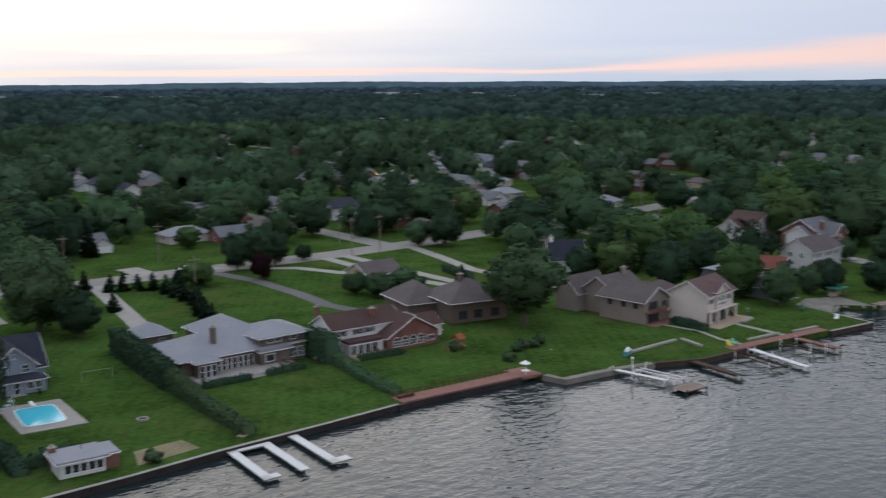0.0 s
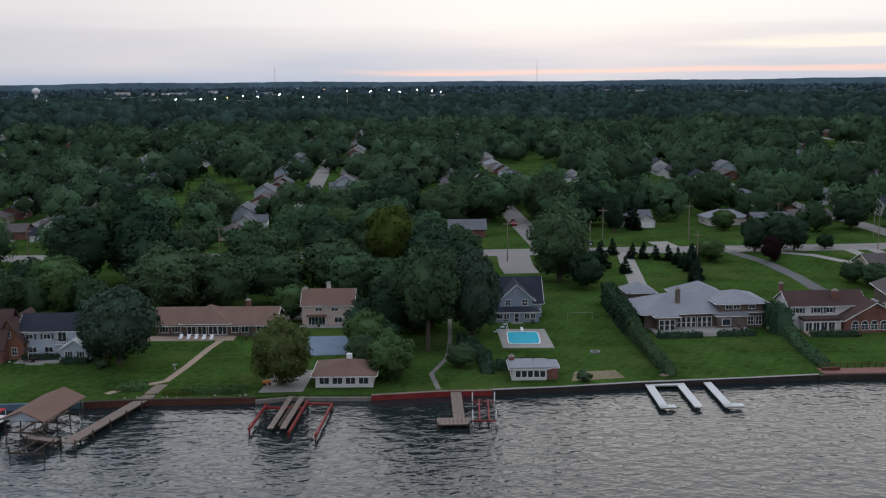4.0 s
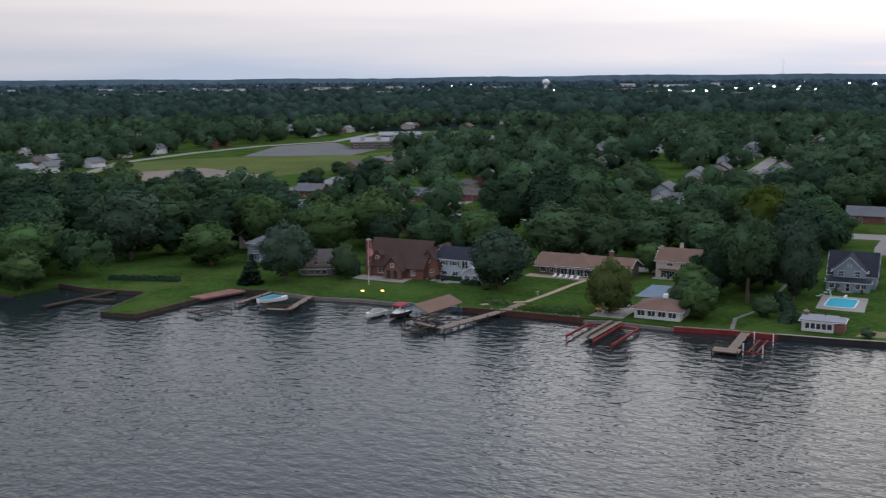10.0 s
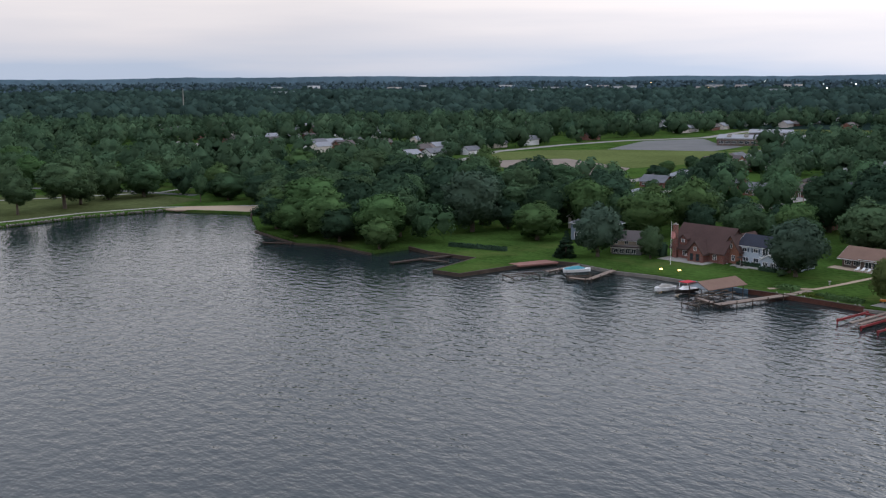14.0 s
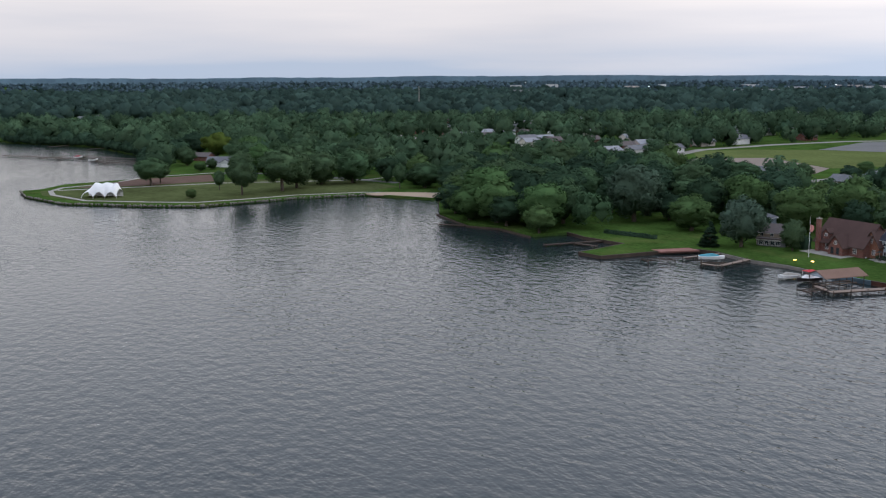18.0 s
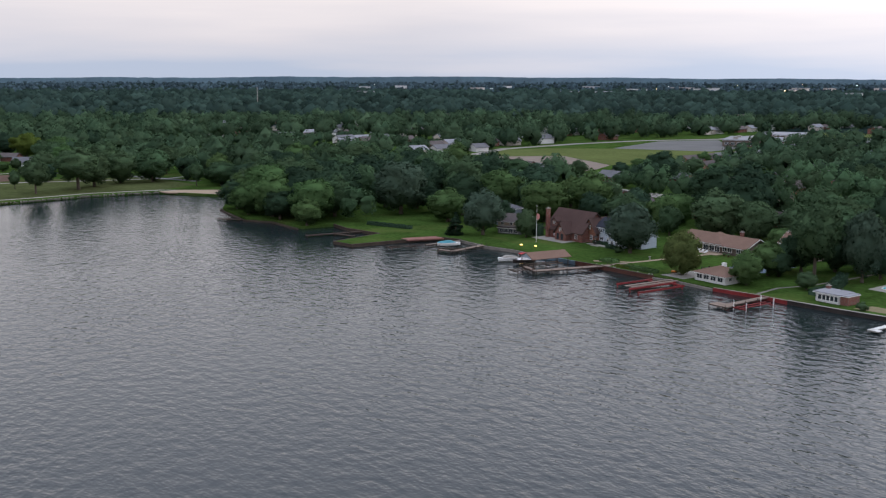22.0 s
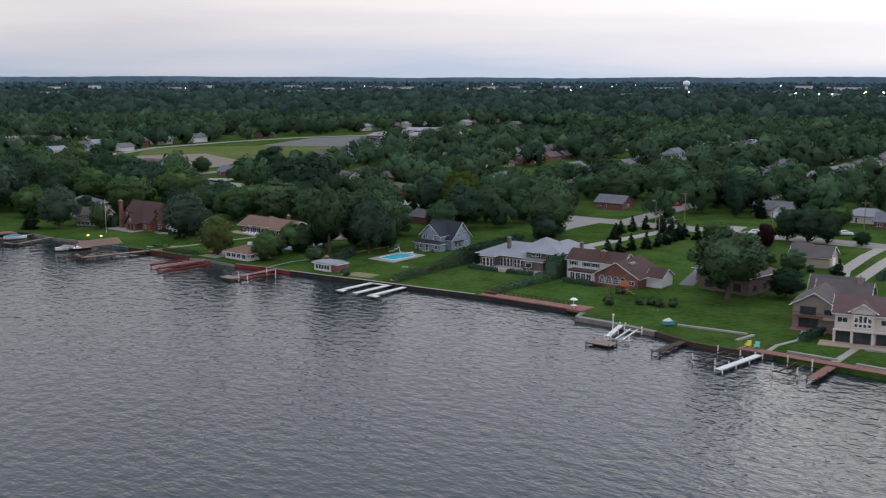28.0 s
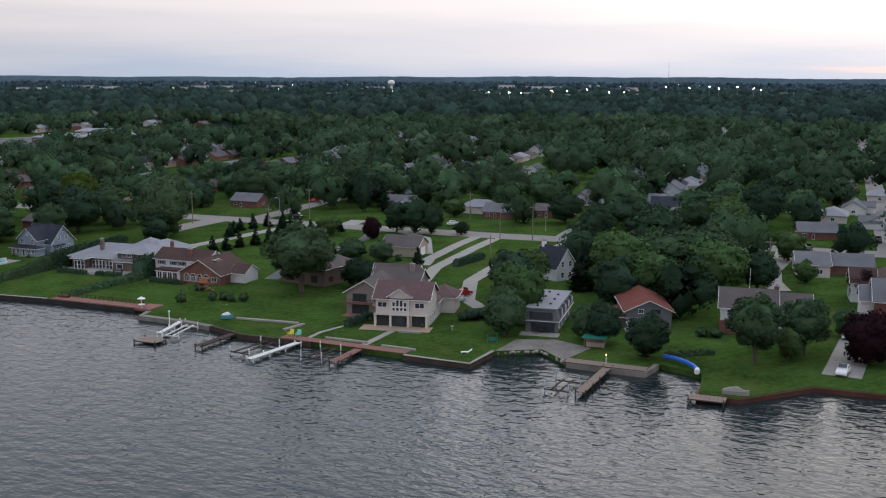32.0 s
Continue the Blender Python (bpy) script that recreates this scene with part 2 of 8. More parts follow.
def leaf_mat(name, dark, light, trans=0.25):
    """Leaves: varied from leaf to leaf, from tree to tree and in soft patches."""
    m = bpy.data.materials.new(name)
    m.use_nodes = True
    nt = m.node_tree
    b = nt.nodes["Principled BSDF"]
    b.inputs["Roughness"].default_value, b.inputs["Specular IOR Level"].default_value = 0.7, 0.0
    geo, info = nt.nodes.new("ShaderNodeNewGeometry"), nt.nodes.new("ShaderNodeObjectInfo")
    col = ramp_node(nt, geo.outputs["Random Per Island"], [(0.0, tuple(a * 0.68 + b_ * 0.32 for a, b_ in zip(dark, light))), (1.0, tuple(a * 0.28 + b_ * 0.72 for a, b_ in zip(dark, light)))])
    hs = nt.nodes.new("ShaderNodeHueSaturation")
    hue, val = nt.nodes.new("ShaderNodeMapRange"), nt.nodes.new("ShaderNodeMapRange")
    hue.inputs["To Min"].default_value, hue.inputs["To Max"].default_value = 0.475, 0.525
    val.inputs["To Min"].default_value, val.inputs["To Max"].default_value = 0.66, 1.42
    z, zh = noise_node(nt, 0.11, 3), noise_node(nt, 0.06, 2)
    hm = nt.nodes.new("ShaderNodeMath")
    hm.operation = "MULTIPLY_ADD"
    nt.links.new(zh, hm.inputs[0])
    hm.inputs[1].default_value = 1.6
    nt.links.new(info.outputs["Random"], hm.inputs[2])
    hue.inputs["From Min"].default_value, hue.inputs["From Max"].default_value = 0.4, 2.2
    nt.links.new(hm.outputs[0], hue.inputs["Value"])
    mad = nt.nodes.new("ShaderNodeMath")
    mad.operation = "FRACT"
    k = nt.nodes.new("ShaderNodeMath")
    k.operation = "MULTIPLY"
    k.inputs[1].default_value = 7.3
    nt.links.new(info.outputs["Random"], k.inputs[0])
    nt.links.new(k.outputs[0], mad.inputs[0])
    half = nt.nodes.new("ShaderNodeMath")
    half.operation = "MULTIPLY_ADD"
    nt.links.new(z, half.inputs[0])
    half.inputs[1].default_value = 2.2
    nt.links.new(mad.outputs[0], half.inputs[2])
    tint, tone = nt.nodes.new("ShaderNodeAttribute"), nt.nodes.new("ShaderNodeMath")
    tint.attribute_name = "tint"
    nt.links.new(half.outputs[0], tone.inputs[0])
    nt.links.new(tint.outputs["Fac"], tone.inputs[1])
    nt.links.new(tone.outputs[0], val.inputs["Value"])
    val.inputs["From Min"].default_value, val.inputs["From Max"].default_value = 0.5, 2.7
    nt.links.new(hue.outputs[0], hs.inputs["Hue"])
    nt.links.new(val.outputs[0], hs.inputs["Value"])
    nt.links.new(col, hs.inputs["Color"])
    nt.links.new(hs.outputs[0], b.inputs["Base Color"])
    tr, mixs = nt.nodes.new("ShaderNodeBsdfTranslucent"), nt.nodes.new("ShaderNodeMixShader")
    nt.links.new(hs.outputs[0], tr.inputs[0])
    mixs.inputs[0].default_value = trans
    nt.links.new(b.outputs[0], mixs.inputs[1])
    nt.links.new(tr.outputs[0], mixs.inputs[2])
    nt.links.new(mixs.outputs[0], nt.nodes["Material Output"].inputs[0])
    return m


def water_mat():
    m = bpy.data.materials.new("lake_water")
    m.use_nodes = True
    nt = m.node_tree
    b = nt.nodes["Principled BSDF"]
    b.inputs["Base Color"].default_value = (0.014, 0.023, 0.025, 1)
    b.inputs["Roughness"].default_value, b.inputs["IOR"].default_value = 0.09, 1.34
    swell = noise_node(nt, 0.5, 2, 0.5, (0.7, 1.0, 1.0))
    ripple = noise_node(nt, 1.8, 1, 0.5, (0.65, 1.0, 1.0))
    patch = noise_node(nt, 0.012, 3, 0.5)
    add = nt.nodes.new("ShaderNodeMath")
    add.operation = "MULTIPLY_ADD"
    nt.links.new(ripple, add.inputs[0])
    add.inputs[1].default_value = 0.22
    nt.links.new(swell, add.inputs[2])
    gust = nt.nodes.new("ShaderNodeMapRange")
    gust.inputs["From Min"].default_value, gust.inputs["From Max"].default_value = 0.3, 0.7
    gust.inputs["To Min"].default_value, gust.inputs["To Max"].default_value = 0.6, 1.0
    nt.links.new(patch, gust.inputs["Value"])
    bp = nt.nodes.new("ShaderNodeBump")
    bp.inputs["Distance"].default_value = 0.38
    nt.links.new(gust.outputs[0], bp.inputs["Strength"])
    nt.links.new(add.outputs[0], bp.inputs["Height"])
    nt.links.new(bp.outputs[0], b.inputs["Normal"])
    return m


def grass_mat():
    """Lawn: fine mottling, faint mowing stripes and dry patches."""
    m = mat("lawn_grass", (0.042, 0.079, 0.018), 1.0, 0.09, 0.9, 0.55, 0.03, spec=0.0)
    nt = m.node_tree
    b = nt.nodes["Principled BSDF"]
    col = b.inputs["Base Color"].links[0].from_socket
    tc, w = nt.nodes.new("ShaderNodeTexCoord"), nt.nodes.new("ShaderNodeTexWave")
    mp = nt.nodes.new("ShaderNodeMapping")
    mp.inputs["Rotation"].default_value = (0, 0, 0.5)
    nt.links.new(tc.outputs["Object"], mp.inputs[0])
    nt.links.new(mp.outputs[0], w.inputs["Vector"])
    w.inputs["Scale"].default_value, w.inputs["Distortion"].default_value, w.inputs["Detail Scale"].default_value = 0.14, 2.5, 0.3
    line = ramp_node(nt, w.outputs["Fac"], [(0.3, (0.86, 0.86, 0.86)), (0.7, (1.1, 1.1, 1.1))])
    mu = nt.nodes.new("ShaderNodeMix")
    mu.data_type, mu.blend_type = "RGBA", "MULTIPLY"
    mu.inputs["Factor"].default_value = 0.28
    nt.links.new(col, mu.inputs["A"])
    nt.links.new(line, mu.inputs["B"])
    dry = nt.nodes.new("ShaderNodeMapRange")
    dry.inputs["From Min"].default_value, dry.inputs["From Max"].default_value, dry.inputs["To Max"].default_value = 0.53, 0.72, 0.7
    nt.links.new(noise_node(nt, 0.05, 6, 0.65), dry.inputs["Value"])
    mx = nt.nodes.new("ShaderNodeMix")
    mx.data_type = "RGBA"
    nt.links.new(dry.outputs[0], mx.inputs["Factor"])
    nt.links.new(mu.outputs["Result"], mx.inputs["A"])
    mx.inputs["B"].default_value = (0.088, 0.102, 0.032, 1)
    nt.links.new(mx.outputs["Result"], b.inputs["Base Color"])
    return m


def glass_mat(name, c=(0.03, 0.04, 0.05)):
    m = bpy.data.materials.new(name)
    m.use_nodes = True
    b = m.node_tree.nodes["Principled BSDF"]
    b.inputs["Base Color"].default_value = (*c, 1)
    b.inputs["Roughness"].default_value, b.inputs["IOR"].default_value, b.inputs["Specular IOR Level"].default_value = 0.06, 1.5, 0.6
    return m


def lamp_mat(name, c, strength):
    m = bpy.data.materials.new(name)
    m.use_nodes = True
    b = m.node_tree.nodes["Principled BSDF"]
    b.inputs["Emission Color"].default_value, b.inputs["Emission Strength"].default_value = (*c, 1), strength
    return m


M_WATER = water_mat()
M_GRASS = grass_mat()
M_FIELD = mat("dry_sports_grass", (0.096, 0.118, 0.042), 1.0, 0.02, 0.6, 0.3, spec=0.0)
M_ASPHALT = mat("worn_concrete_road", (0.23, 0.215, 0.20), 0.9, 0.08, 2.0, 0.15)
M_BLACKTOP = mat("grey_asphalt", (0.12, 0.12, 0.12), 0.9, 0.05, 2.0, 0.2)
M_CONC = mat("concrete", (0.29, 0.275, 0.25), 0.85, 0.3, 4, 0.2, 0.01)
M_SEACONC = mat("weathered_sea_concrete", (0.19, 0.175, 0.155), 0.9, 0.4, 3, 0.4, 0.02)
M_PAVER = mat("reddish_pavers", (0.23, 0.115, 0.095), 0.85, 0.4, 5, 0.25, 0.01)
M_SAND = mat("beach_sand", (0.34, 0.26, 0.19), 0.95, 0.1, 3, 0.15)
M_STEEL = mat("dark_steel_sheet_pile", (0.035, 0.03, 0.028), 0.6, 0.5, 4, 0.5, 0.02)
M_RUST = mat("rusty_steel", (0.085, 0.038, 0.028), 0.75, 0.5, 4, 0.4, 0.02)
M_REDP = mat("red_painted_steel", (0.19, 0.028, 0.028), 0.5, 0.5, 5, 0.3)
M_WOOD = mat("weathered_deck_boards", (0.22, 0.17, 0.14), 0.9, 0.5, 6, 0.3, 0.01)
M_DWOOD = mat("dark_wet_timber", (0.06, 0.045, 0.035), 0.8, 0.6, 6, 0.4, 0.01)
M_WHITE = mat("white_paint", (0.76, 0.76, 0.75), 0.6, 0.4, 4, 0.06)
M_WHITESIDE = mat("white_siding", (0.60, 0.60, 0.60), 0.6, 0.4, 4, 0.06, 0.02, courses=(0.18, "Z"))
M_BLUESIDE = mat("slate_blue_siding", (0.25, 0.30, 0.37), 0.7, 0.4, 4, 0.1, 0.02, courses=(0.18, "Z"))
M_PALEBLUE = mat("pale_blue_siding", (0.40, 0.46, 0.52), 0.7, 0.4, 4, 0.08, 0.02, courses=(0.18, "Z"))
M_GREYSIDE = mat("grey_siding", (0.14, 0.145, 0.15), 0.7, 0.4, 4, 0.1, 0.02, courses=(0.2, "Z"))
M_TAUPE = mat("taupe_stucco", (0.24, 0.20, 0.18), 0.85, 0.3, 4, 0.12, 0.01)
M_CREAM = mat("cream_stucco", (0.58, 0.52, 0.48), 0.8, 0.3, 4, 0.08, 0.01)
M_PINK = mat("pinkish_stucco", (0.52, 0.41, 0.36), 0.8, 0.3, 4, 0.08, 0.01)
M_TAN = mat("tan_siding", (0.40, 0.34, 0.27), 0.8, 0.3, 4, 0.1, 0.01, courses=(0.2, "Z"))
M_BRICK = brick_mat("red_brick", (0.15, 0.055, 0.042), (0.20, 0.072, 0.052), (0.22, 0.19, 0.17))
M_DBRICK = brick_mat("brown_brick", (0.095, 0.07, 0.06), (0.14, 0.098, 0.078), (0.17, 0.155, 0.14))
M_ORBRICK = brick_mat("orange_brick", (0.22, 0.085, 0.05), (0.28, 0.11, 0.06), (0.24, 0.21, 0.18))
R_GREY = mat("pale_grey_shingles", (0.245, 0.252, 0.275), 0.85, 0.25, 5, 0.12, 0.02, courses=(0.22, "Z"))
R_DARK = mat("dark_blue_grey_shingles", (0.034, 0.038, 0.052), 0.85, 0.25, 5, 0.25, 0.02, courses=(0.2, "Z"))
R_BROWN = mat("brown_shingles", (0.078, 0.048, 0.043), 0.85, 0.25, 5, 0.22, 0.02, courses=(0.2, "Z"))
R_TANB = mat("tan_brown_shingles", (0.19, 0.12, 0.092), 0.85, 0.25, 5, 0.15, 0.02, courses=(0.2, "Z"))
R_MID = mat("mid_grey_shingles", (0.145, 0.147, 0.16), 0.85, 0.25, 5, 0.2, 0.02, courses=(0.2, "Z"))
R_TAUPE = mat("taupe_brown_shingles", (0.108, 0.092, 0.09), 0.85, 0.25, 5, 0.2, 0.02, courses=(0.2, "Z"))
R_MAUVE = mat("mauve_brown_shingles", (0.125, 0.08, 0.078), 0.85, 0.25, 5, 0.18, 0.02, courses=(0.2, "Z"))
R_RED = mat("rust_red_shingles", (0.165, 0.055, 0.042), 0.85, 0.25, 5, 0.2, 0.02, courses=(0.2, "Z"))
M_GLASS = glass_mat("window_glass")
M_BARK = mat("bark", (0.09, 0.075, 0.06), 0.95, 0.6, 6, 0.3, 0.03)
L_GREEN = leaf_mat("broad_leaves", (0.029, 0.058, 0.030), (0.095, 0.154, 0.077), 0.15)
L_WOOD = leaf_mat("woodland_leaves", (0.018, 0.042, 0.025), (0.088, 0.147, 0.080), 0.12)
L_DEEP = leaf_mat("deep_green_leaves", (0.014, 0.032, 0.020), (0.059, 0.102, 0.060), 0.12)
# bluer than the near leaves: a slight haze tint is painted in
L_FAR = leaf_mat("distant_leaves_hazed", (0.015, 0.031, 0.026), (0.054, 0.088, 0.072), 0.12)
# pale blue leaf colour with the horizon haze painted in
L_HAZY = leaf_mat("haze_painted_leaves", (0.045, 0.077, 0.090), (0.090, 0.140, 0.160), 0.12)
# darkened leaf colour: the canopy's own shade is painted in
L_CANOPY = leaf_mat("self_shaded_leaves", (0.014, 0.028, 0.026), (0.034, 0.056, 0.050))
L_LIGHT = leaf_mat("light_green_leaves", (0.037, 0.077, 0.027), (0.104, 0.170, 0.066), 0.15)
L_WILLOW = leaf_mat("willow_leaves", (0.062, 0.095, 0.03), (0.14, 0.18, 0.065))
L_SILVER = leaf_mat("silvery_leaves", (0.030, 0.054, 0.038), (0.086, 0.128, 0.090), 0.12)
L_YELLOW = leaf_mat("yellow_green_leaves", (0.058, 0.084, 0.018), (0.125, 0.155, 0.035))
L_PURPLE = leaf_mat("purple_leaves", (0.018, 0.010, 0.013), (0.045, 0.022, 0.026))
L_SPRUCE = leaf_mat("spruce_needles", (0.012, 0.026, 0.016), (0.032, 0.056, 0.036), 0.1)

# ---- building blocks ----
GZ = 0.9  # height of the lawns over the lake


def mesh_of(bm, name):
    me = bpy.data.meshes.new(name)
    bm.to_mesh(me)
    bm.free()
    return me


def part(name, bm, material, parent=None, label="", smooth=False):
    me = bm if isinstance(bm, bpy.types.Mesh) else mesh_of(bm, name)
    if not me.materials:
        me.materials.append(material)
    ob = new(name, me)
    ob.parent = parent
    if smooth:
        me.polygons.foreach_set("use_smooth", [True] * len(me.polygons))
    return tagged(ob, label) if label else ob


def thing(name, x, y, z, rot, label, category, group="", kind=""):
    ob = new(name)
    ob.empty_display_size = 0.5
    ob.matrix_world = pose(x, y, z, 0, 0, rot)
    return tagged(ob, label, category, group, kind)


def box(bm, x0, x1, y0, y1, z0, z1, m=None):
    v = [bm.verts.new(p if m is None else m @ Vector(p)) for p in
         ((x0, y0, z0), (x1, y0, z0), (x1, y1, z0), (x0, y1, z0), (x0, y0, z1), (x1, y0, z1), (x1, y1, z1), (x0, y1, z1))]
    for f in ((3, 2, 1, 0), (4, 5, 6, 7), (0, 1, 5, 4), (1, 2, 6, 5), (2, 3, 7, 6), (3, 0, 4, 7)):
        bm.faces.new([v[i] for i in f])
    return bm


def boxes(*rows):
    bm = bmesh.new()
    for r in rows:
        box(bm, *r)
    return bm


def prism(bm, pts, z0, z1):
    """An upright solid over a flat outline."""
    lo = [bm.verts.new((x, y, z0)) for x, y in pts]
    hi = [bm.verts.new((x, y, z1)) for x, y in pts]
    n = len(pts)
    for i in range(n):
        bm.faces.new((lo[i], lo[(i + 1) % n], hi[(i + 1) % n], hi[i]))
    bm.faces.new(hi)
    bm.faces.new(lo[::-1])
    bmesh.ops.recalc_face_normals(bm, faces=bm.faces)
    return bm


def tube(bm, a, b, r0, r1=None, n=8):
    """A round bar from a to b, tapering."""
    a, b = Vector(a), Vector(b)
    r1 = r0 if r1 is None else r1
    q = (b - a).to_track_quat("Z", "Y")
    rings = []
    for c, r in ((a, r0), (b, r1)):
        rings.append([bm.verts.new(c + q @ Vector((r * math.cos(6.2832 * i / n), r * math.sin(6.2832 * i / n), 0))) for i in range(n)])
    for i in range(n):
        bm.faces.new((rings[0][i], rings[0][(i + 1) % n], rings[1][(i + 1) % n], rings[1][i]))
    bm.faces.new(rings[0][::-1])
    bm.faces.new(rings[1])
    return bm


def strip(pts, width, z0, z1):
    """A road or path: a flat band along a line, as a thin solid."""
    bm = bmesh.new()
    left, right = [], []
    for i, p in enumerate(pts):
        a, b = Vector(pts[max(i - 1, 0)]), Vector(pts[min(i + 1, len(pts) - 1)])
        d = (b - a).normalized()
        n = Vector((-d.y, d.x)) * width / 2
        left.append(Vector(p) + n)
        right.append(Vector(p) - n)
    for i in range(len(pts) - 1):
        q = [left[i], left[i + 1], right[i + 1], right[i]]
        hi = [bm.verts.new((*v, z1)) for v in q]
        lo = [bm.verts.new((*v, z0)) for v in q]
        bm.faces.new(hi)
        for k in range(4):
            if (k == 1 and i < len(pts) - 2) or (k == 3 and i > 0):
                continue
            bm.faces.new((hi[k], lo[k], lo[(k + 1) % 4], hi[(k + 1) % 4]))
    bmesh.ops.recalc_face_normals(bm, faces=bm.faces)
    return bm


# ---- the lake and the land ----
SHORE = [(-633, 65), (-530, 78), (-434, 56), (-387, 50), (-377, 13), (-361, 2), (-358, -7), (-337, -7), (-306, 3), (-284, 28), (-273, 47),
         (-275, 64), (-280, 87), (-277, 116), (-246, 137), (-240, 131), (-212, 117), (-181, 113), (-174, 119), (-153, 119.5), (-152, 131), (-142, 130),
         (-126, 133), (-120, 113.5), (-112, 115), (-111, 132), (-108, 145), (-102, 147), (-89, 146.5), (-79, 149), (-69, 149.5), (-56, 150.5),
         (-44, 152), (-28, 153), (-23, 154.5), (-10, 154.5), (1, 156.5), (9, 157), (20, 158.5), (33, 161), (50, 163.2), (66, 165.5), (91, 167),
         (93, 162), (104, 162), (112, 161), (122, 158), (137, 159), (157, 158.5), (170, 158.5), (170.5, 168), (178, 173), (185, 167), (199, 167),
         (200, 173), (208, 170), (210, 159), (216, 159), (226, 171), (238, 172), (262, 172), (300, 182)]
WEST, EAST = [(-4900, -900), (-2500, -420), (-1200, -120), (-712, 18)], [(420, 205), (800, 300), (2000, 500), (4900, 900)]
LAND = WEST + SHORE + EAST


def build_land():
    pts = LAND + [(4900, 4900), (-4900, 4900)]
    bm = bmesh.new()
    n = len(pts)
    flat, _, faces, *_ = delaunay_2d_cdt([Vector(p) for p in pts], [(i, (i + 1) % n) for i in range(n)], [], 1, 1e-4)
    vs = [bm.verts.new((v.x, v.y, GZ)) for v in flat]
    for f in faces:
        bm.faces.new([vs[i] for i in f])
    for (x0, y0), (x1, y1) in zip(LAND, LAND[1:]):
        bm.faces.new([bm.verts.new(p) for p in ((x0, y0, GZ), (x0, y0, -2), (x1, y1, -2), (x1, y1, GZ))])
    bmesh.ops.remove_doubles(bm, verts=bm.verts, dist=0.001)
    for f in bm.faces:
        if abs(f.normal.z) > 0.5 and f.normal.z < 0:
            f.normal_flip()
    ob = part("ground", bm, M_GRASS)
    tagged(ob, "mown green lawns and open ground along the lake", "ground", kind="structure")
    bm = bmesh.new()
    bm.faces.new([bm.verts.new(p) for p in ((-4900, -4900, 0), (4900, -4900, 0), (4900, 1200, 0), (-4900, 1200, 0))])
    ob = part("water", bm, M_WATER)
    tagged(ob, "grey rippled lake water under an evening sky", "water", kind="structure")


build_land()


def inside(x, y, poly):
    hit, j = False, len(poly) - 1
    for i in range(len(poly)):
        (xi, yi), (xj, yj) = poly[i], poly[j]
        if (yi > y) != (yj > y) and x < (xj - xi) * (y - yi) / (yj - yi) + xi:
            hit = not hit
        j = i
    return hit


LAND_POLY = LAND + [(4900, 4900), (-4900, 4900)]

# ---- roads and paving ----


def deep(y):
    """The plan's depth behind the lake lots, drawn in to scale."""
    return y if y < 205 else 205 + (y - 205) * 0.9


def shallow(pts):
    """Plan points that are already true to scale."""
    return [(x, y if y < 205 else 205 + (y - 205) / 0.9) for x, y in pts]


STREETS = {-1: -53, 0: 24, 1: 135, 2: 229}
for k in range(-2, -10, -1):
    STREETS[k] = STREETS[k + 1] - 88
for k in range(3, 10):
    STREETS[k] = STREETS[k - 1] + 95


def street_x(k, y):
    return STREETS[k] - 0.085 * (y - 340)


def street_gap(x, y):
    """How far a place lies from the nearest side street."""
    return min(abs(x - street_x(k, y)) for k in STREETS)


MAIN_ROAD = shallow([(-700, 296), (-330, 284), (-150, 281), (-60, 283), (5, 287.5), (40, 290.5), (70, 292.5), (118, 295.5), (150, 300), (190, 309), (227, 313), (330, 340), (700, 440), (1500, 640)])


def road_y(x):
    for (x0, y0), (x1, y1) in zip(MAIN_ROAD, MAIN_ROAD[1:]):
        if x0 <= x <= x1:
            return deep(y0) + (deep(y1) - deep(y0)) * (x - x0) / (x1 - x0)
    return 290


def paved(name, pts, width, material, label, z=0.03, category="road"):
    pts = [(x, deep(y)) for x, y in pts]
    ob = part(name, strip(pts, width, GZ - 0.3, GZ + z), material)
    return tagged(ob, label, category, kind="structure")


paved("road", MAIN_ROAD, 11, M_ASPHALT, "pale concrete street along the lake lots", 0.03)
for k in range(-8, 9):
    ys = [205 + (road_y(street_x(k, 310)) - 202) / 0.9, 420, 520, 640, 760, 900, 1100, 1400, 1900]
    if k in (-6, -5, -4):
        continue
    paved("road", [(street_x(k, deep(y)), y) for y in ys], 7.5, M_ASPHALT, "pale concrete side street between rows of houses", 0.025)


def slab(name, pts, material, label, z=0.05, category="paving", kind="structure"):
    bm = prism(bmesh.new(), [(x, deep(y)) for x, y in pts], GZ - 0.3, GZ + z)
    return tagged(part(name, bm, material), label, category, kind=kind)


# ---- houses ----


def gable_roof(bm, x0, x1, y0, y1, ze, zr, axis, over=0.5, th=0.22):
    """A ridged roof as one solid; axis is the ridge's direction."""
    if axis == "x":
        mid, w = (y0 + y1) / 2, (y1 - y0) / 2
    else:
        mid, w = (x0 + x1) / 2, (x1 - x0) / 2
    s = (zr - ze) / w
    prof = [(mid - w - over, ze - s * over), (mid, zr), (mid + w + over, ze - s * over),
            (mid + w + over, ze - s * over + th), (mid, zr + th), (mid - w - over, ze - s * over + th)]
    a, b = (x0 - over, x1 + over) if axis == "x" else (y0 - over, y1 + over)
    rings = []
    for e in (a, b):
        rings.append([bm.verts.new((e, p, z) if axis == "x" else (p, e, z)) for p, z in prof])
    for i in range(6):
        j = (i + 1) % 6
        bm.faces.new((rings[0][i], rings[0][j], rings[1][j], rings[1][i]))
    for r in rings:
        bm.faces.new((r[0], r[1], r[4], r[5]))
        bm.faces.new((r[1], r[2], r[3], r[4]))
    bmesh.ops.recalc_face_normals(bm, faces=bm.faces)


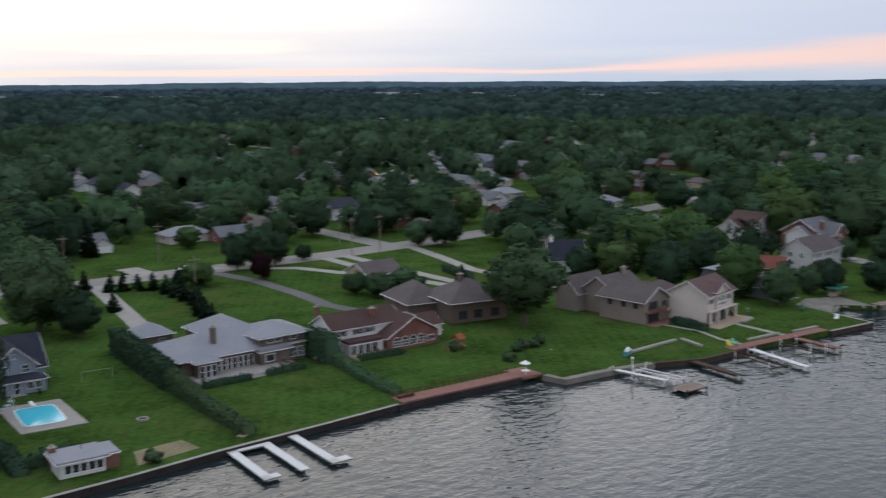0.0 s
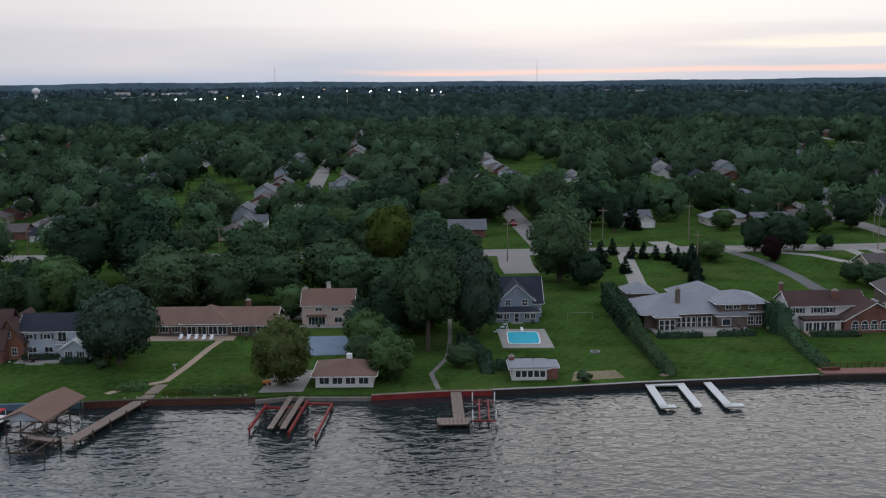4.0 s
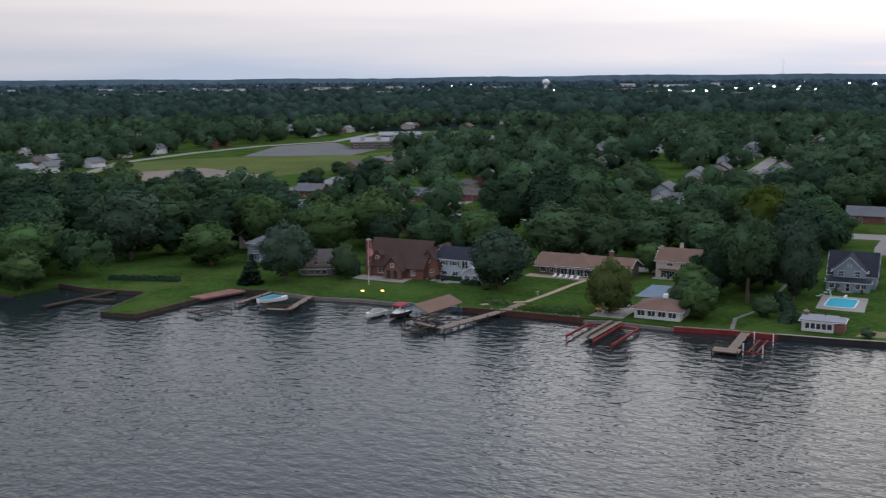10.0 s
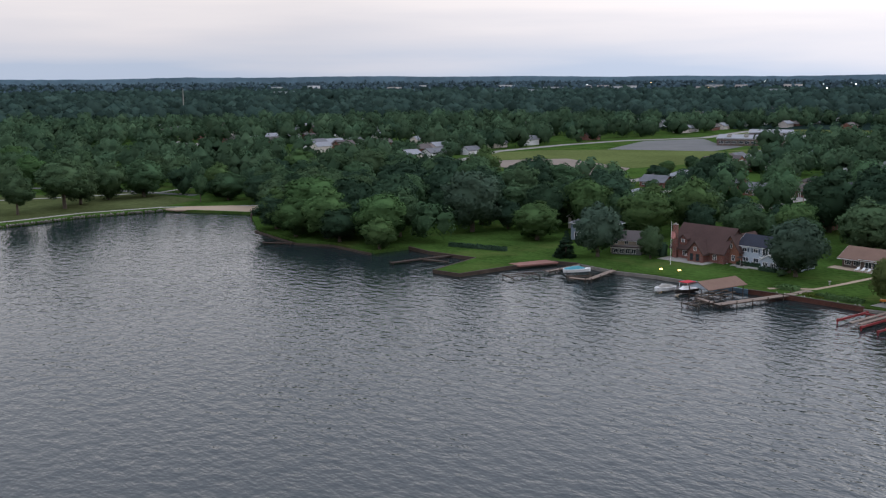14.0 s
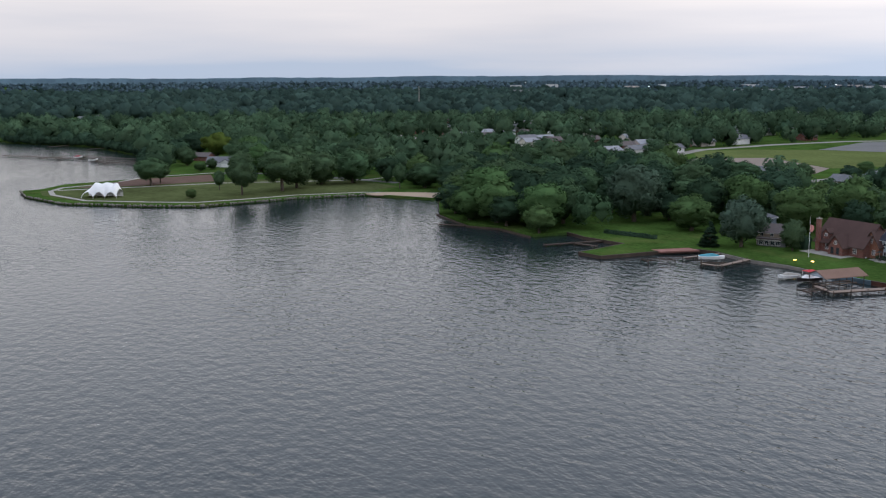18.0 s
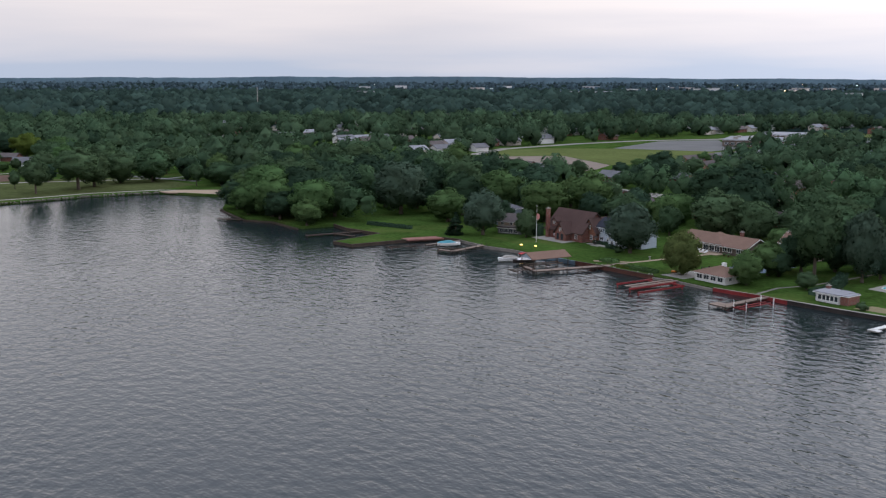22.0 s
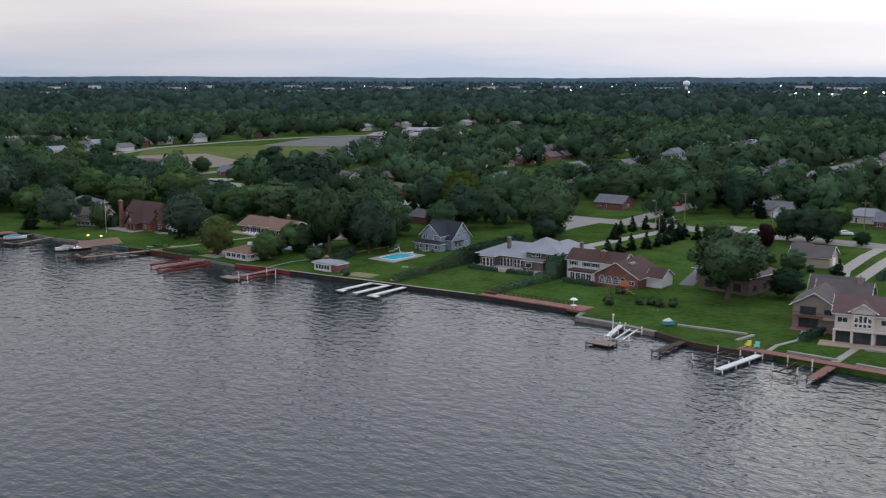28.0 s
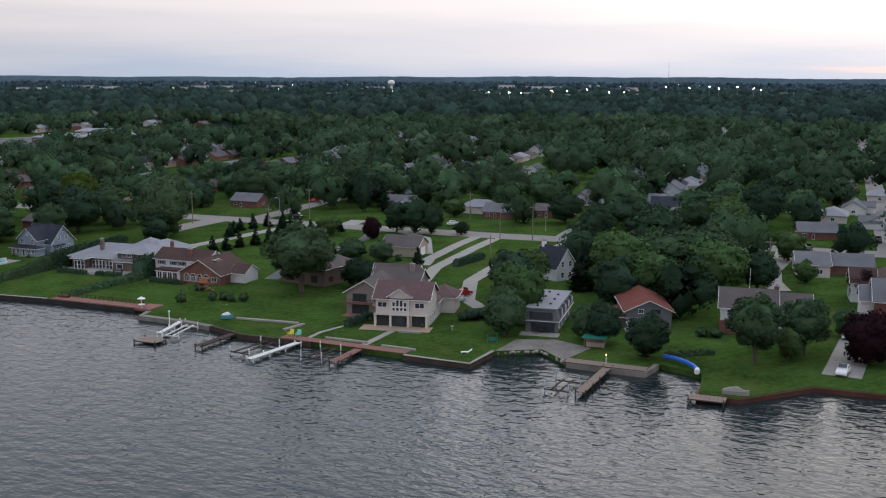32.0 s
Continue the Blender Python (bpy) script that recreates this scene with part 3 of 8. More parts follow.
def hip_roof(bm, x0, x1, y0, y1, ze, zr, over=0.6, th=0.2):
    x0, x1, y0, y1 = x0 - over, x1 + over, y0 - over, y1 + over
    w, d = x1 - x0, y1 - y0
    if w >= d:
        r0, r1 = (x0 + d / 2, (y0 + y1) / 2), (x1 - d / 2, (y0 + y1) / 2)
    else:
        r0, r1 = ((x0 + x1) / 2, y0 + w / 2), ((x0 + x1) / 2, y1 - w / 2)
    lo = [bm.verts.new((x, y, ze - 0.1)) for x, y in ((x0, y0), (x1, y0), (x1, y1), (x0, y1))]
    hi = [bm.verts.new((v.co.x, v.co.y, ze - 0.1 + th)) for v in lo]
    a, b = bm.verts.new((*r0, zr)), bm.verts.new((*r1, zr))
    bm.faces.new(lo[::-1])
    for i in range(4):
        bm.faces.new((lo[i], lo[(i + 1) % 4], hi[(i + 1) % 4], hi[i]))
    if w >= d:
        for f in ((hi[0], hi[1], b, a), (hi[2], hi[3], a, b), (hi[3], hi[0], a), (hi[1], hi[2], b)):
            bm.faces.new(f)
    else:
        for f in ((hi[1], hi[2], b, a), (hi[3], hi[0], a, b), (hi[0], hi[1], a), (hi[2], hi[3], b)):
            bm.faces.new(f)


def walls(bm, x0, x1, y0, y1, z0, ze, zr=None, axis=None):
    """The solid body of a wing, with its gables."""
    if axis not in ("x", "y"):
        box(bm, x0, x1, y0, y1, z0, ze)
        return
    if axis == "x":
        m = (y0 + y1) / 2
        prof, ends = [(y0, z0), (y1, z0), (y1, ze), (m, zr), (y0, ze)], (x0, x1)
    else:
        m = (x0 + x1) / 2
        prof, ends = [(x0, z0), (x1, z0), (x1, ze), (m, zr), (x0, ze)], (y0, y1)
    rings = [[bm.verts.new((e, p, z) if axis == "x" else (p, e, z)) for p, z in prof] for e in ends]
    for i in range(5):
        bm.faces.new((rings[0][i], rings[0][(i + 1) % 5], rings[1][(i + 1) % 5], rings[1][i]))
    bm.faces.new(rings[0])
    bm.faces.new(rings[1][::-1])
    bmesh.ops.recalc_face_normals(bm, faces=bm.faces)


def wing(h, x0, x1, y0, y1, ze, zr, style, wall, roof, over=0.5, z0=-0.4, trim=M_WHITE):
    """One wing of a house: wall and roof parts; style: x or y for a ridge that way, hip, or flat."""
    bm = bmesh.new()
    walls(bm, x0, x1, y0, y1, z0, ze, zr, style)
    part("wall", bm, wall, h)
    bm = bmesh.new()
    if style == "hip":
        hip_roof(bm, x0, x1, y0, y1, ze, zr, over)
    elif style == "flat":
        box(bm, x0 - over, x1 + over, y0 - over, y1 + over, ze, zr)
    else:
        gable_roof(bm, x0, x1, y0, y1, ze, zr, style, over)
    r = part("roof", bm, roof, h)
    if trim:
        zt = ze - 0.12 if style in ("hip", "flat") else ze - (zr - ze) / (((y1 - y0) if style == "x" else (x1 - x0)) / 2) * over - 0.06
        o = over + 0.03
        runs = []
        if style != "y":
            runs += [(x0 - o, x1 + o, y0 - o - 0.12, y0 - o), (x0 - o, x1 + o, y1 + o, y1 + o + 0.12)]
        if style != "x":
            runs += [(x0 - o - 0.12, x0 - o, y0 - o, y1 + o), (x1 + o, x1 + o + 0.12, y0 - o, y1 + o)]
        for q in runs:
            part("gutter", boxes((*q, zt + 0.02, zt + 0.13)), trim, r)
        if style in ("x", "y"):  # barge boards down the gables
            m, w = ((y0 + y1) / 2, (y1 - y0) / 2) if style == "x" else ((x0 + x1) / 2, (x1 - x0) / 2)
            s = (zr - ze) / w
            for e in ((x0 - o - 0.05, x0 - o + 0.03), (x1 + o - 0.03, x1 + o + 0.05)) if style == "x" else ((y0 - o - 0.05, y0 - o + 0.03), (y1 + o - 0.03, y1 + o + 0.05)):
                bm = bmesh.new()
                q = [(m - w - over, ze - s * over - 0.02), (m, zr - 0.02), (m + w + over, ze - s * over - 0.02),
                     (m + w + over, ze - s * over + 0.16), (m, zr + 0.16), (m - w - over, ze - s * over + 0.16)]
                rr = [[bm.verts.new((c, p, z) if style == "x" else (p, c, z)) for p, z in q] for c in e]
                for i in range(6):
                    bm.faces.new((rr[0][i], rr[0][(i + 1) % 6], rr[1][(i + 1) % 6], rr[1][i]))
                for k in rr:
                    bm.faces.new((k[0], k[1], k[4], k[5]))
                    bm.faces.new((k[1], k[2], k[3], k[4]))
                bmesh.ops.recalc_face_normals(bm, faces=bm.faces)
                part("barge_board", bm, trim, r)
    return r


WIN_CACHE = {}


def lattice(bm, w, h, nx, nz, t):
    """A window frame with its glazing bars in one piece."""
    xs, zs = [0, t], [0, t]
    for i in range(1, nx):
        xs += [w * i / nx - 0.035, w * i / nx + 0.035]
    for i in range(1, nz):
        zs += [h * i / nz - 0.03, h * i / nz + 0.03]
    xs, zs = xs + [w - t, w], zs + [h - t, h]
    vs = {}

    def at(i, j, y):
        if (i, j, y) not in vs:
            vs[i, j, y] = bm.verts.new((xs[i], y, zs[j]))
        return vs[i, j, y]

    def solid(i, j):
        return 0 <= i < len(xs) - 1 and 0 <= j < len(zs) - 1 and (i % 2 == 0 or j % 2 == 0)

    for i in range(len(xs) - 1):
        for j in range(len(zs) - 1):
            if not solid(i, j):
                continue
            bm.faces.new([at(a, b, -0.09) for a, b in ((i, j), (i + 1, j), (i + 1, j + 1), (i, j + 1))])
            for di, dj, e in ((-1, 0, ((i, j), (i, j + 1))), (1, 0, ((i + 1, j + 1), (i + 1, j))), (0, -1, ((i + 1, j), (i, j))), (0, 1, ((i, j + 1), (i + 1, j + 1)))):
                if not solid(i + di, j + dj):
                    (a, b), (c, d) = e
                    bm.faces.new((at(a, b, -0.09), at(c, d, -0.09), at(c, d, 0.02), at(a, b, 0.02)))


def window_meshes(w, h, nx, nz, frame_mat, glass, arch=False, t=0.09):
    key = (w, h, nx, nz, frame_mat.name, glass.name, arch)
    if key not in WIN_CACHE:
        bm = bmesh.new()
        lattice(bm, w, h, nx, nz, t)
        if arch:
            n = 8
            for i in range(n):
                a0, a1 = math.pi * i / n, math.pi * (i + 1) / n
                r0, r1 = w / 2, w / 2 - t
                q = [(w / 2 + r * math.cos(a), h + r * math.sin(a)) for a, r in ((a0, r0), (a1, r0), (a1, r1), (a0, r1))]
                rr = [[bm.verts.new((x, y, z)) for x, z in q] for y in (-0.09, 0.02)]
                for k in range(4):
                    bm.faces.new((rr[0][k], rr[0][(k + 1) % 4], rr[1][(k + 1) % 4], rr[1][k]))
                bm.faces.new(rr[0])
            bmesh.ops.remove_doubles(bm, verts=bm.verts, dist=0.001)
        fr = mesh_of(bm, "window")
        fr.materials.append(frame_mat)
        bm = bmesh.new()
        box(bm, t, w - t, -0.03, -0.005, t, h - (0 if arch else t))
        if arch:
            n = 8
            ring = [(w / 2 + (w / 2 - t) * math.cos(math.pi * i / n), h + (w / 2 - t) * math.sin(math.pi * i / n)) for i in range(n + 1)]
            bm.faces.new([bm.verts.new((x, -0.03, z)) for x, z in ring])
        pn = mesh_of(bm, "pane")
        pn.materials.append(glass)
        WIN_CACHE[key] = (fr, pn)
    return WIN_CACHE[key]


def win(h, side, u, y, z, w, hh, nx=1, nz=1, frame_mat=M_WHITE, glass=M_GLASS, arch=False, name="window"):
    """A window or door on a wall: side is the way it faces, u its centre along that wall and y the wall's own line."""
    fr, pn = window_meshes(w, hh, nx, nz, frame_mat, glass, arch)
    ob = new(name, fr)
    ob.parent = h
    ang = {"S": 0, "E": 90, "N": 180, "W": -90}[side]
    c = {"S": (u - w / 2, y), "E": (y, u - w / 2), "N": (u + w / 2, y), "W": (y, u + w / 2)}[side]
    ob.matrix_basis = pose(c[0], c[1], z, 0, 0, ang)
    p = new("pane", pn)
    p.parent = ob
    return ob


def chimney(h, x, y, z0, z1, w=0.9, d=0.7, material=M_BRICK):
    c = part("chimney", boxes((x - w / 2, x + w / 2, y - d / 2, y + d / 2, z0, z1)), material, h)
    part("chimney_cap", boxes((x - w / 2 - 0.1, x + w / 2 + 0.1, y - d / 2 - 0.1, y + d / 2 + 0.1, z1, z1 + 0.15),
                              (x - 0.2, x + 0.2, y - 0.2, y + 0.2, z1 + 0.15, z1 + 0.5)), M_CONC, c)
    return c


FOOT = []  # footprints that trees keep clear of


def house(x, y, rot, label, name="house", size=(10, 10), s=1.0):
    y = deep(y)
    h = thing(name, x, y, GZ, rot, label, "house" if "house" in name else name.replace("_", " "))
    h.matrix_world = pose(x, y, GZ, 0, 0, rot) @ Matrix.Diagonal((s, s, s, 1))
    m = pose(x, y, 0, 0, 0, rot)
    FOOT.append([tuple((m @ Vector(p))[:2]) for p in ((-2, -2, 0), (size[0] + 2, -2, 0), (size[0] + 2, size[1] + 2, 0), (-2, size[1] + 2, 0))])
    return h

# ---- the lakeside houses, from west to east ----
M_SHUT = mat("dark_blue_shutters", (0.03, 0.05, 0.09), 0.6, 0.5, 5, 0.2)
M_RAIL = mat("dark_railing", (0.06, 0.045, 0.04), 0.6, 0.5, 5, 0.2)
M_WARM = lamp_mat("warm_lamp_glass", (1.0, 0.55, 0.08), 5)


def row_of(h, side, us, y, z, w, hh, nx=1, nz=1, **kw):
    for u in us:
        win(h, side, u, y, z, w, hh, nx, nz, **kw)


def railing(h, x0, x1, y, z, top=1.0, material=M_RAIL, name="railing"):
    r = part(name, boxes((x0, x1, y - 0.04, y + 0.04, z + top - 0.08, z + top), (x0, x1, y - 0.03, y + 0.03, z + 0.08, z + 0.14)), material, h)
    n = max(2, int((x1 - x0) / 0.45))
    bm = mesh_of(boxes((-0.03, 0.03, -0.03, 0.03, 0, top - 0.06)), "baluster")
    bm.materials.append(material)
    for i in range(n + 1):
        b = new("baluster", bm)
        b.parent = r
        b.location = (x0 + (x1 - x0) * i / n, y, z)
    return r


def steps(h, x0, x1, y, n, top, material=M_CONC):
    for i in range(n):
        part("step", boxes((x0, x1, y - 0.35 * (n - i), y - 0.35 * (n - i) + 0.37, -0.3, top * (i + 1) / (n + 1))), material, h)


h = house(-92, 169.6, 2, "large red brick house with steep brown roofs and front gables", size=(20, 18), s=0.92)
wing(h, 0, 17, 3, 15, 3.2, 9.2, "x", M_BRICK, R_BROWN, 0.6, trim=M_RAIL)
wing(h, 7, 12, 0.4, 6, 2.8, 5.8, "y", M_BRICK, R_BROWN, 0.5, trim=M_RAIL)
wing(h, 14.5, 20, 6, 18, 3.6, 7.6, "y", M_ORBRICK, R_BROWN, 0.4, trim=M_RAIL)
wing(h, 2.2, 4.4, 3.5, 7, 5.6, 6.7, "y", M_BRICK, R_BROWN, 0.2, trim=M_RAIL)
chimney(h, 1.4, 2.4, -0.3, 9.6, 1.3, 0.9)
row_of(h, "S", (4.2, 5.6, 14.2), 3, 0.9, 1.2, 1.5, 2, 2)
row_of(h, "S", (8.4, 10.4), 0.4, 0.4, 1.1, 2.0, 1, 2, frame_mat=M_RAIL)
win(h, "S", 9.5, 0.4, 3.2, 1.0, 1.1, 2, 1)
win(h, "S", 3.3, 3.5, 4.6, 1.0, 0.9, 2, 1)
row_of(h, "S", (16.2, 18.2), 6, 0.8, 1.1, 1.6, 2, 2)
win(h, "S", 17.2, 6, 4.2, 1.1, 1.3, 2, 2)
row_of(h, "E", (8.5, 12, 15.5), 20, 0.8, 1.3, 1.5, 2, 2)
part("terrace", boxes((-1, 14, -2.6, 3, -0.3, 0.12)), M_CONC, h)

h = house(-75, 176.4, 2, "two-storey pale blue house with dark grey roof and white porch", size=(20, 11), s=0.9)
wing(h, 0, 13.5, 1, 9, 5.5, 7.9, "x", M_PALEBLUE, R_DARK, 0.5)
wing(h, 13.5, 19, 2, 9, 3.6, 6.0, "x", M_PALEBLUE, R_DARK, 0.4)
wing(h, 9.5, 14.6, -3, 1, 2.7, 4.3, "y", M_PALEBLUE, M_WHITE, 0.4)
row_of(h, "S", (1.9, 5.4), 1, 3.6, 1.5, 1.1, 2, 1)
row_of(h, "S", (0.75, 3.05, 4.3, 6.5), 1, 3.6, 0.35, 1.1, frame_mat=M_SHUT, glass=M_SHUT, name="shutter")
win(h, "S", 8.4, 1, 3.05, 1.8, 2.1, 2, 1)
railing(h, 7.2, 10.2, 0.1, 2.8)
part("balcony", boxes((7.1, 10.3, 0.1, 1, 2.62, 2.8)), M_WHITE, h)
row_of(h, "S", (2.4, 5.6), 1, 0.9, 1.7, 1.2, 2, 1)
row_of(h, "S", (10.9, 13.2), -3, 0.8, 1.6, 1.4, 3, 1)
row_of(h, "S", (15.6, 17.6), 2, 0.9, 1.2, 1.3, 2, 1)
part("terrace", boxes((0.5, 9, -4, 1, -0.3, 0.15)), M_CONC, h)
steps(h, 3, 6.5, -4, 3, 0.15)

h = house(-55, 192.4, 1, "long low brick ranch house with a tan brown roof", size=(25, 12), s=0.92)
wing(h, 0, 24.5, 0, 10, 2.75, 5.0, "x", M_DBRICK, R_TANB, 1.0, trim=M_WHITE)
wing(h, 6, 15, -0.3, 9.6, 2.8, 5.7, "hip", M_DBRICK, R_TANB, 0.8)
row_of(h, "S", (1.6, 4.2), 0, 0.7, 1.9, 1.6, 3, 1)
row_of(h, "S", (7.5, 9.7, 12.0, 14.0), -0.3, 0.35, 1.9, 2.05, 2, 1)
row_of(h, "S", (16.6, 18.6, 21.8), 0, 0.7, 1.6, 1.5, 2, 1)
chimney(h, 18.5, 5.5, 3.5, 6.4, 0.9, 0.9)
part("terrace", boxes((-2, 17, -4.4, -0.3, -0.3, 0.12)), M_SAND, h)

h = house(-28, 200.8, 2, "two-storey pinkish stucco house with a tan shingle roof", size=(13, 10), s=0.86)
wing(h, 0, 12, 0, 9, 4.9, 7.7, "x", M_PINK, R_TANB, 0.35)
row_of(h, "S", (3.9, 7.6), 0, 3.4, 1.7, 0.85, 2, 1)
win(h, "S", 3.4, -0.02, 0.1, 4.0, 2.0, 5, 1, name="patio_door")
win(h, "S", 8.4, 0, 0.6, 1.9, 1.4, 2, 1)
part("awning", boxes((1.0, 5.8, -1.1, 0.02, 2.3, 2.5), (1.2, 5.6, -1.0, 0, 2.5, 2.62)), R_TANB, h)
chimney(h, 5.8, 5.5, 6, 8.9, 0.9, 0.9, M_CREAM)
chimney(h, 0.4, 4.5, -0.3, 7.9, 0.8, 1.4, M_PINK)
part("terrace", boxes((-0.5, 11, -2.6, 0, -0.3, 0.1)), M_CONC, h)

h = house(-19.3, 158.2, 1, "low white boathouse with a hipped tan roof", "boathouse", (11, 10), s=0.88)
wing(h, 0, 10.5, 0, 9.5, 2.25, 4.2, "hip", M_WHITESIDE, R_TANB, 0.7)
row_of(h, "S", (1.6, 4.0, 6.4, 8.8), 0, 0.6, 1.9, 1.35, 2, 1)
row_of(h, "E", (2, 5), 10.5, 0.8, 1.3, 1.1, 2, 1)
part("vent", boxes((5.3, 6.3, 4.6, 5.6, 3.7, 5.0)), M_WHITE, h)

h = house(10.4, 202.8, 3, "slate blue shingled house with white-trimmed gables and dark roof", size=(13, 18), s=0.9)
wing(h, 0.2, 10.2, 0, 3.2, 2.4, 3.3, "hip", M_BLUESIDE, R_DARK, 0.4)
wing(h, 1.6, 9.0, 1.6, 12, 5.0, 8.3, "y", M_BLUESIDE, R_DARK, 0.5)
wing(h, 0.2, 11.4, 5, 15, 3.6, 8.4, "x", M_BLUESIDE, R_DARK, 0.5)
row_of(h, "S", (1.5, 2.9, 7.5, 8.9), 0, 0.75, 1.2, 1.35, 2, 1)
win(h, "S", 5.2, 0, 0.05, 1.1, 2.1, 1, 2, frame_mat=M_WHITE, name="door")
row_of(h, "S", (3.4, 7.2), 1.6, 3.45, 1.35, 1.5, 2, 2)
win(h, "S", 5.3, 1.6, 6.1, 0.8, 0.9, 2, 2)
row_of(h, "E", (7.2, 9.2, 12.4), 11.4, 0.8, 1.5, 1.5, 2, 2)
row_of(h, "E", (8.6, 11.6), 11.4, 3.9, 1.2, 1.4, 2, 2)
win(h, "E", 10.4, 11.4, 6.4, 0.8, 0.9)
part("bay_roof", boxes((11.4, 12.4, 6, 10.4, 2.5, 2.75)), R_DARK, h)
part("porch_step", boxes((3.9, 6.5, -1.3, 0, -0.3, 0.1)), M_CONC, h)

h = house(12.3, 162.0, 2, "small white boathouse with a pale flat roof and brick end", "boathouse", (9, 7), s=0.87)
wing(h, 0, 6.6, 0, 5.5, 2.35, 2.62, "flat", M_WHITESIDE, R_GREY, 0.5)
wing(h, 6.6, 8.8, 0.5, 5.5, 2.3, 2.5, "flat", M_BRICK, R_GREY, 0.15)
row_of(h, "S", (1.2, 2.35, 3.5, 4.65, 5.8), 0, 0.55, 1.1, 1.4, 1, 1)
chimney(h, 0.3, 5.0, -0.3, 3.3, 1.0, 0.8)
part("vent_pipe", tube(bmesh.new(), (4.4, 4.2, 2.5), (4.4, 4.2, 3.4), 0.07), M_DWOOD, h)

h = house(39.8, 194.6, 6, "wide brown brick house under a large pale grey hipped roof", size=(28, 30), s=0.9)
wing(h, 0, 26, 2, 16, 3.5, 6.7, "hip", M_DBRICK, R_GREY, 0.9)
wing(h, 16.2, 26.6, 1.4, 12, 5.5, 7.5, "hip", M_DBRICK, R_GREY, 0.8)
wing(h, 2.2, 6.4, -0.4, 3, 3.3, 4.5, "hip", M_DBRICK, R_GREY, 0.6)
wing(h, 13, 24, 12, 28, 3.4, 6.5, "hip", M_DBRICK, R_GREY, 0.6)
wing(h, 15.6, 22.2, 0.2, 2.0, 3.0, 3.6, "flat", M_DBRICK, R_GREY, 0.3)
row_of(h, "S", (3.1, 4.3, 5.5), -0.4, 0.35, 1.1, 2.3, 1, 2)
row_of(h, "S", (7.6, 8.7, 9.8, 10.9, 12.2, 13.3, 14.4), 2, 0.15, 1.0, 2.5, 1, 2)
win(h, "S", 17.6, 0.2, 0.9, 2.0, 1.5, 1, 1)
row_of(h, "S", (20.6, 23.4, 25.2), 1.4, 0.6, 1.4, 2.0, 2, 2)
row_of(h, "S", (18.4, 20.2, 23.6), 1.4, 4.2, 1.5, 1.0, 2, 1)
row_of(h, "E", (4, 7.5, 11), 26.6, 0.7, 1.5, 1.7, 2, 2)
row_of(h, "E", (15, 18.5, 22.5, 26), 24, 0.7, 1.4, 1.6, 2, 2)
chimney(h, 8.2, 5.2, 5.0, 8.2, 0.9, 0.9, M_DBRICK)
part("terrace", boxes((1, 22, -4.2, 2, -0.3, 0.45)), M_CONC, h)
part("terrace_edge", boxes((1, 10.8, -4.5, -4.2, -0.3, 0.6), (14, 22, -4.5, -4.2, -0.3, 0.6)), M_CREAM, h)
steps(h, 10.8, 14, -4.2, 3, 0.45)

h = house(42.5, 221, 5, "small brick garage with a grey hipped roof", "garage", (8, 9), s=0.85)
wing(h, -3, 4, 0, 8, 3.0, 5.2, "hip", M_DBRICK, R_GREY, 0.5)
win(h, "S", 1.4, 0, 1.0, 1.5, 1.2, 2, 2)

h = house(67.6, 194.4, 4, "red brick and white house with dark brown shingle roofs", size=(28, 16), s=0.88)
wing(h, 0, 17, 2, 10, 5.5, 7.8, "x", M_WHITESIDE, R_BROWN, 0.5)
wing(h, 11, 24, -2, 12, 3.0, 6.6, "y", M_BRICK, R_BROWN, 0.6)
wing(h, 24, 28.5, 3, 10, 2.8, 4.6, "x", M_WHITESIDE, R_BROWN, 0.4)
wing(h, 2.4, 10.6, -0.8, 2, 2.5, 3.1, "flat", M_WHITESIDE, R_BROWN, 0.3)
row_of(h, "S", (2.2, 6.2, 9.0), 2, 3.7, 1.7, 1.2, 2, 1)
row_of(h, "S", (1.15, 3.25, 5.15, 7.25, 7.95, 10.05), 2, 3.7, 0.35, 1.2, frame_mat=M_SHUT, glass=M_SHUT, name="shutter")
row_of(h, "S", (3.4, 5.1, 6.8, 8.5), -0.8, 0.2, 1.5, 2.1, 2, 1)
row_of(h, "S", (13.2, 15.3, 17.4, 19.5), -2, 0.6, 1.7, 1.3, 2, 2, arch=True)
win(h, "S", 22.0, -2, 0.8, 1.8, 1.3, 2, 1)
chimney(h, 10.7, 3.6, 2.5, 8.3, 1.2, 1.0)
chimney(h, 0.6, 9.2, 5, 9.0, 0.8, 0.8)
for k in range(3):
    sk = part("skylight", boxes((-0.35, 0.35, -0.9, 0.9, 0, 0.12)), M_WHITE, h)
    sk.matrix_basis = pose(19.6, 2.5 + 1.15 * k, 6.6 - 2.1 * 3.6 / 6.5 + 0.26, 0, 29, 90) @ pose(0, 0, 0, 0, 0, 90)
part("deck", boxes((2, 11, -4.6, -0.8, -0.3, 0.35)), M_SAND, h)
part("deck_skirt", boxes((9, 13.5, -5.0, -2.0, -0.3, 0.42)), M_RUST, h)

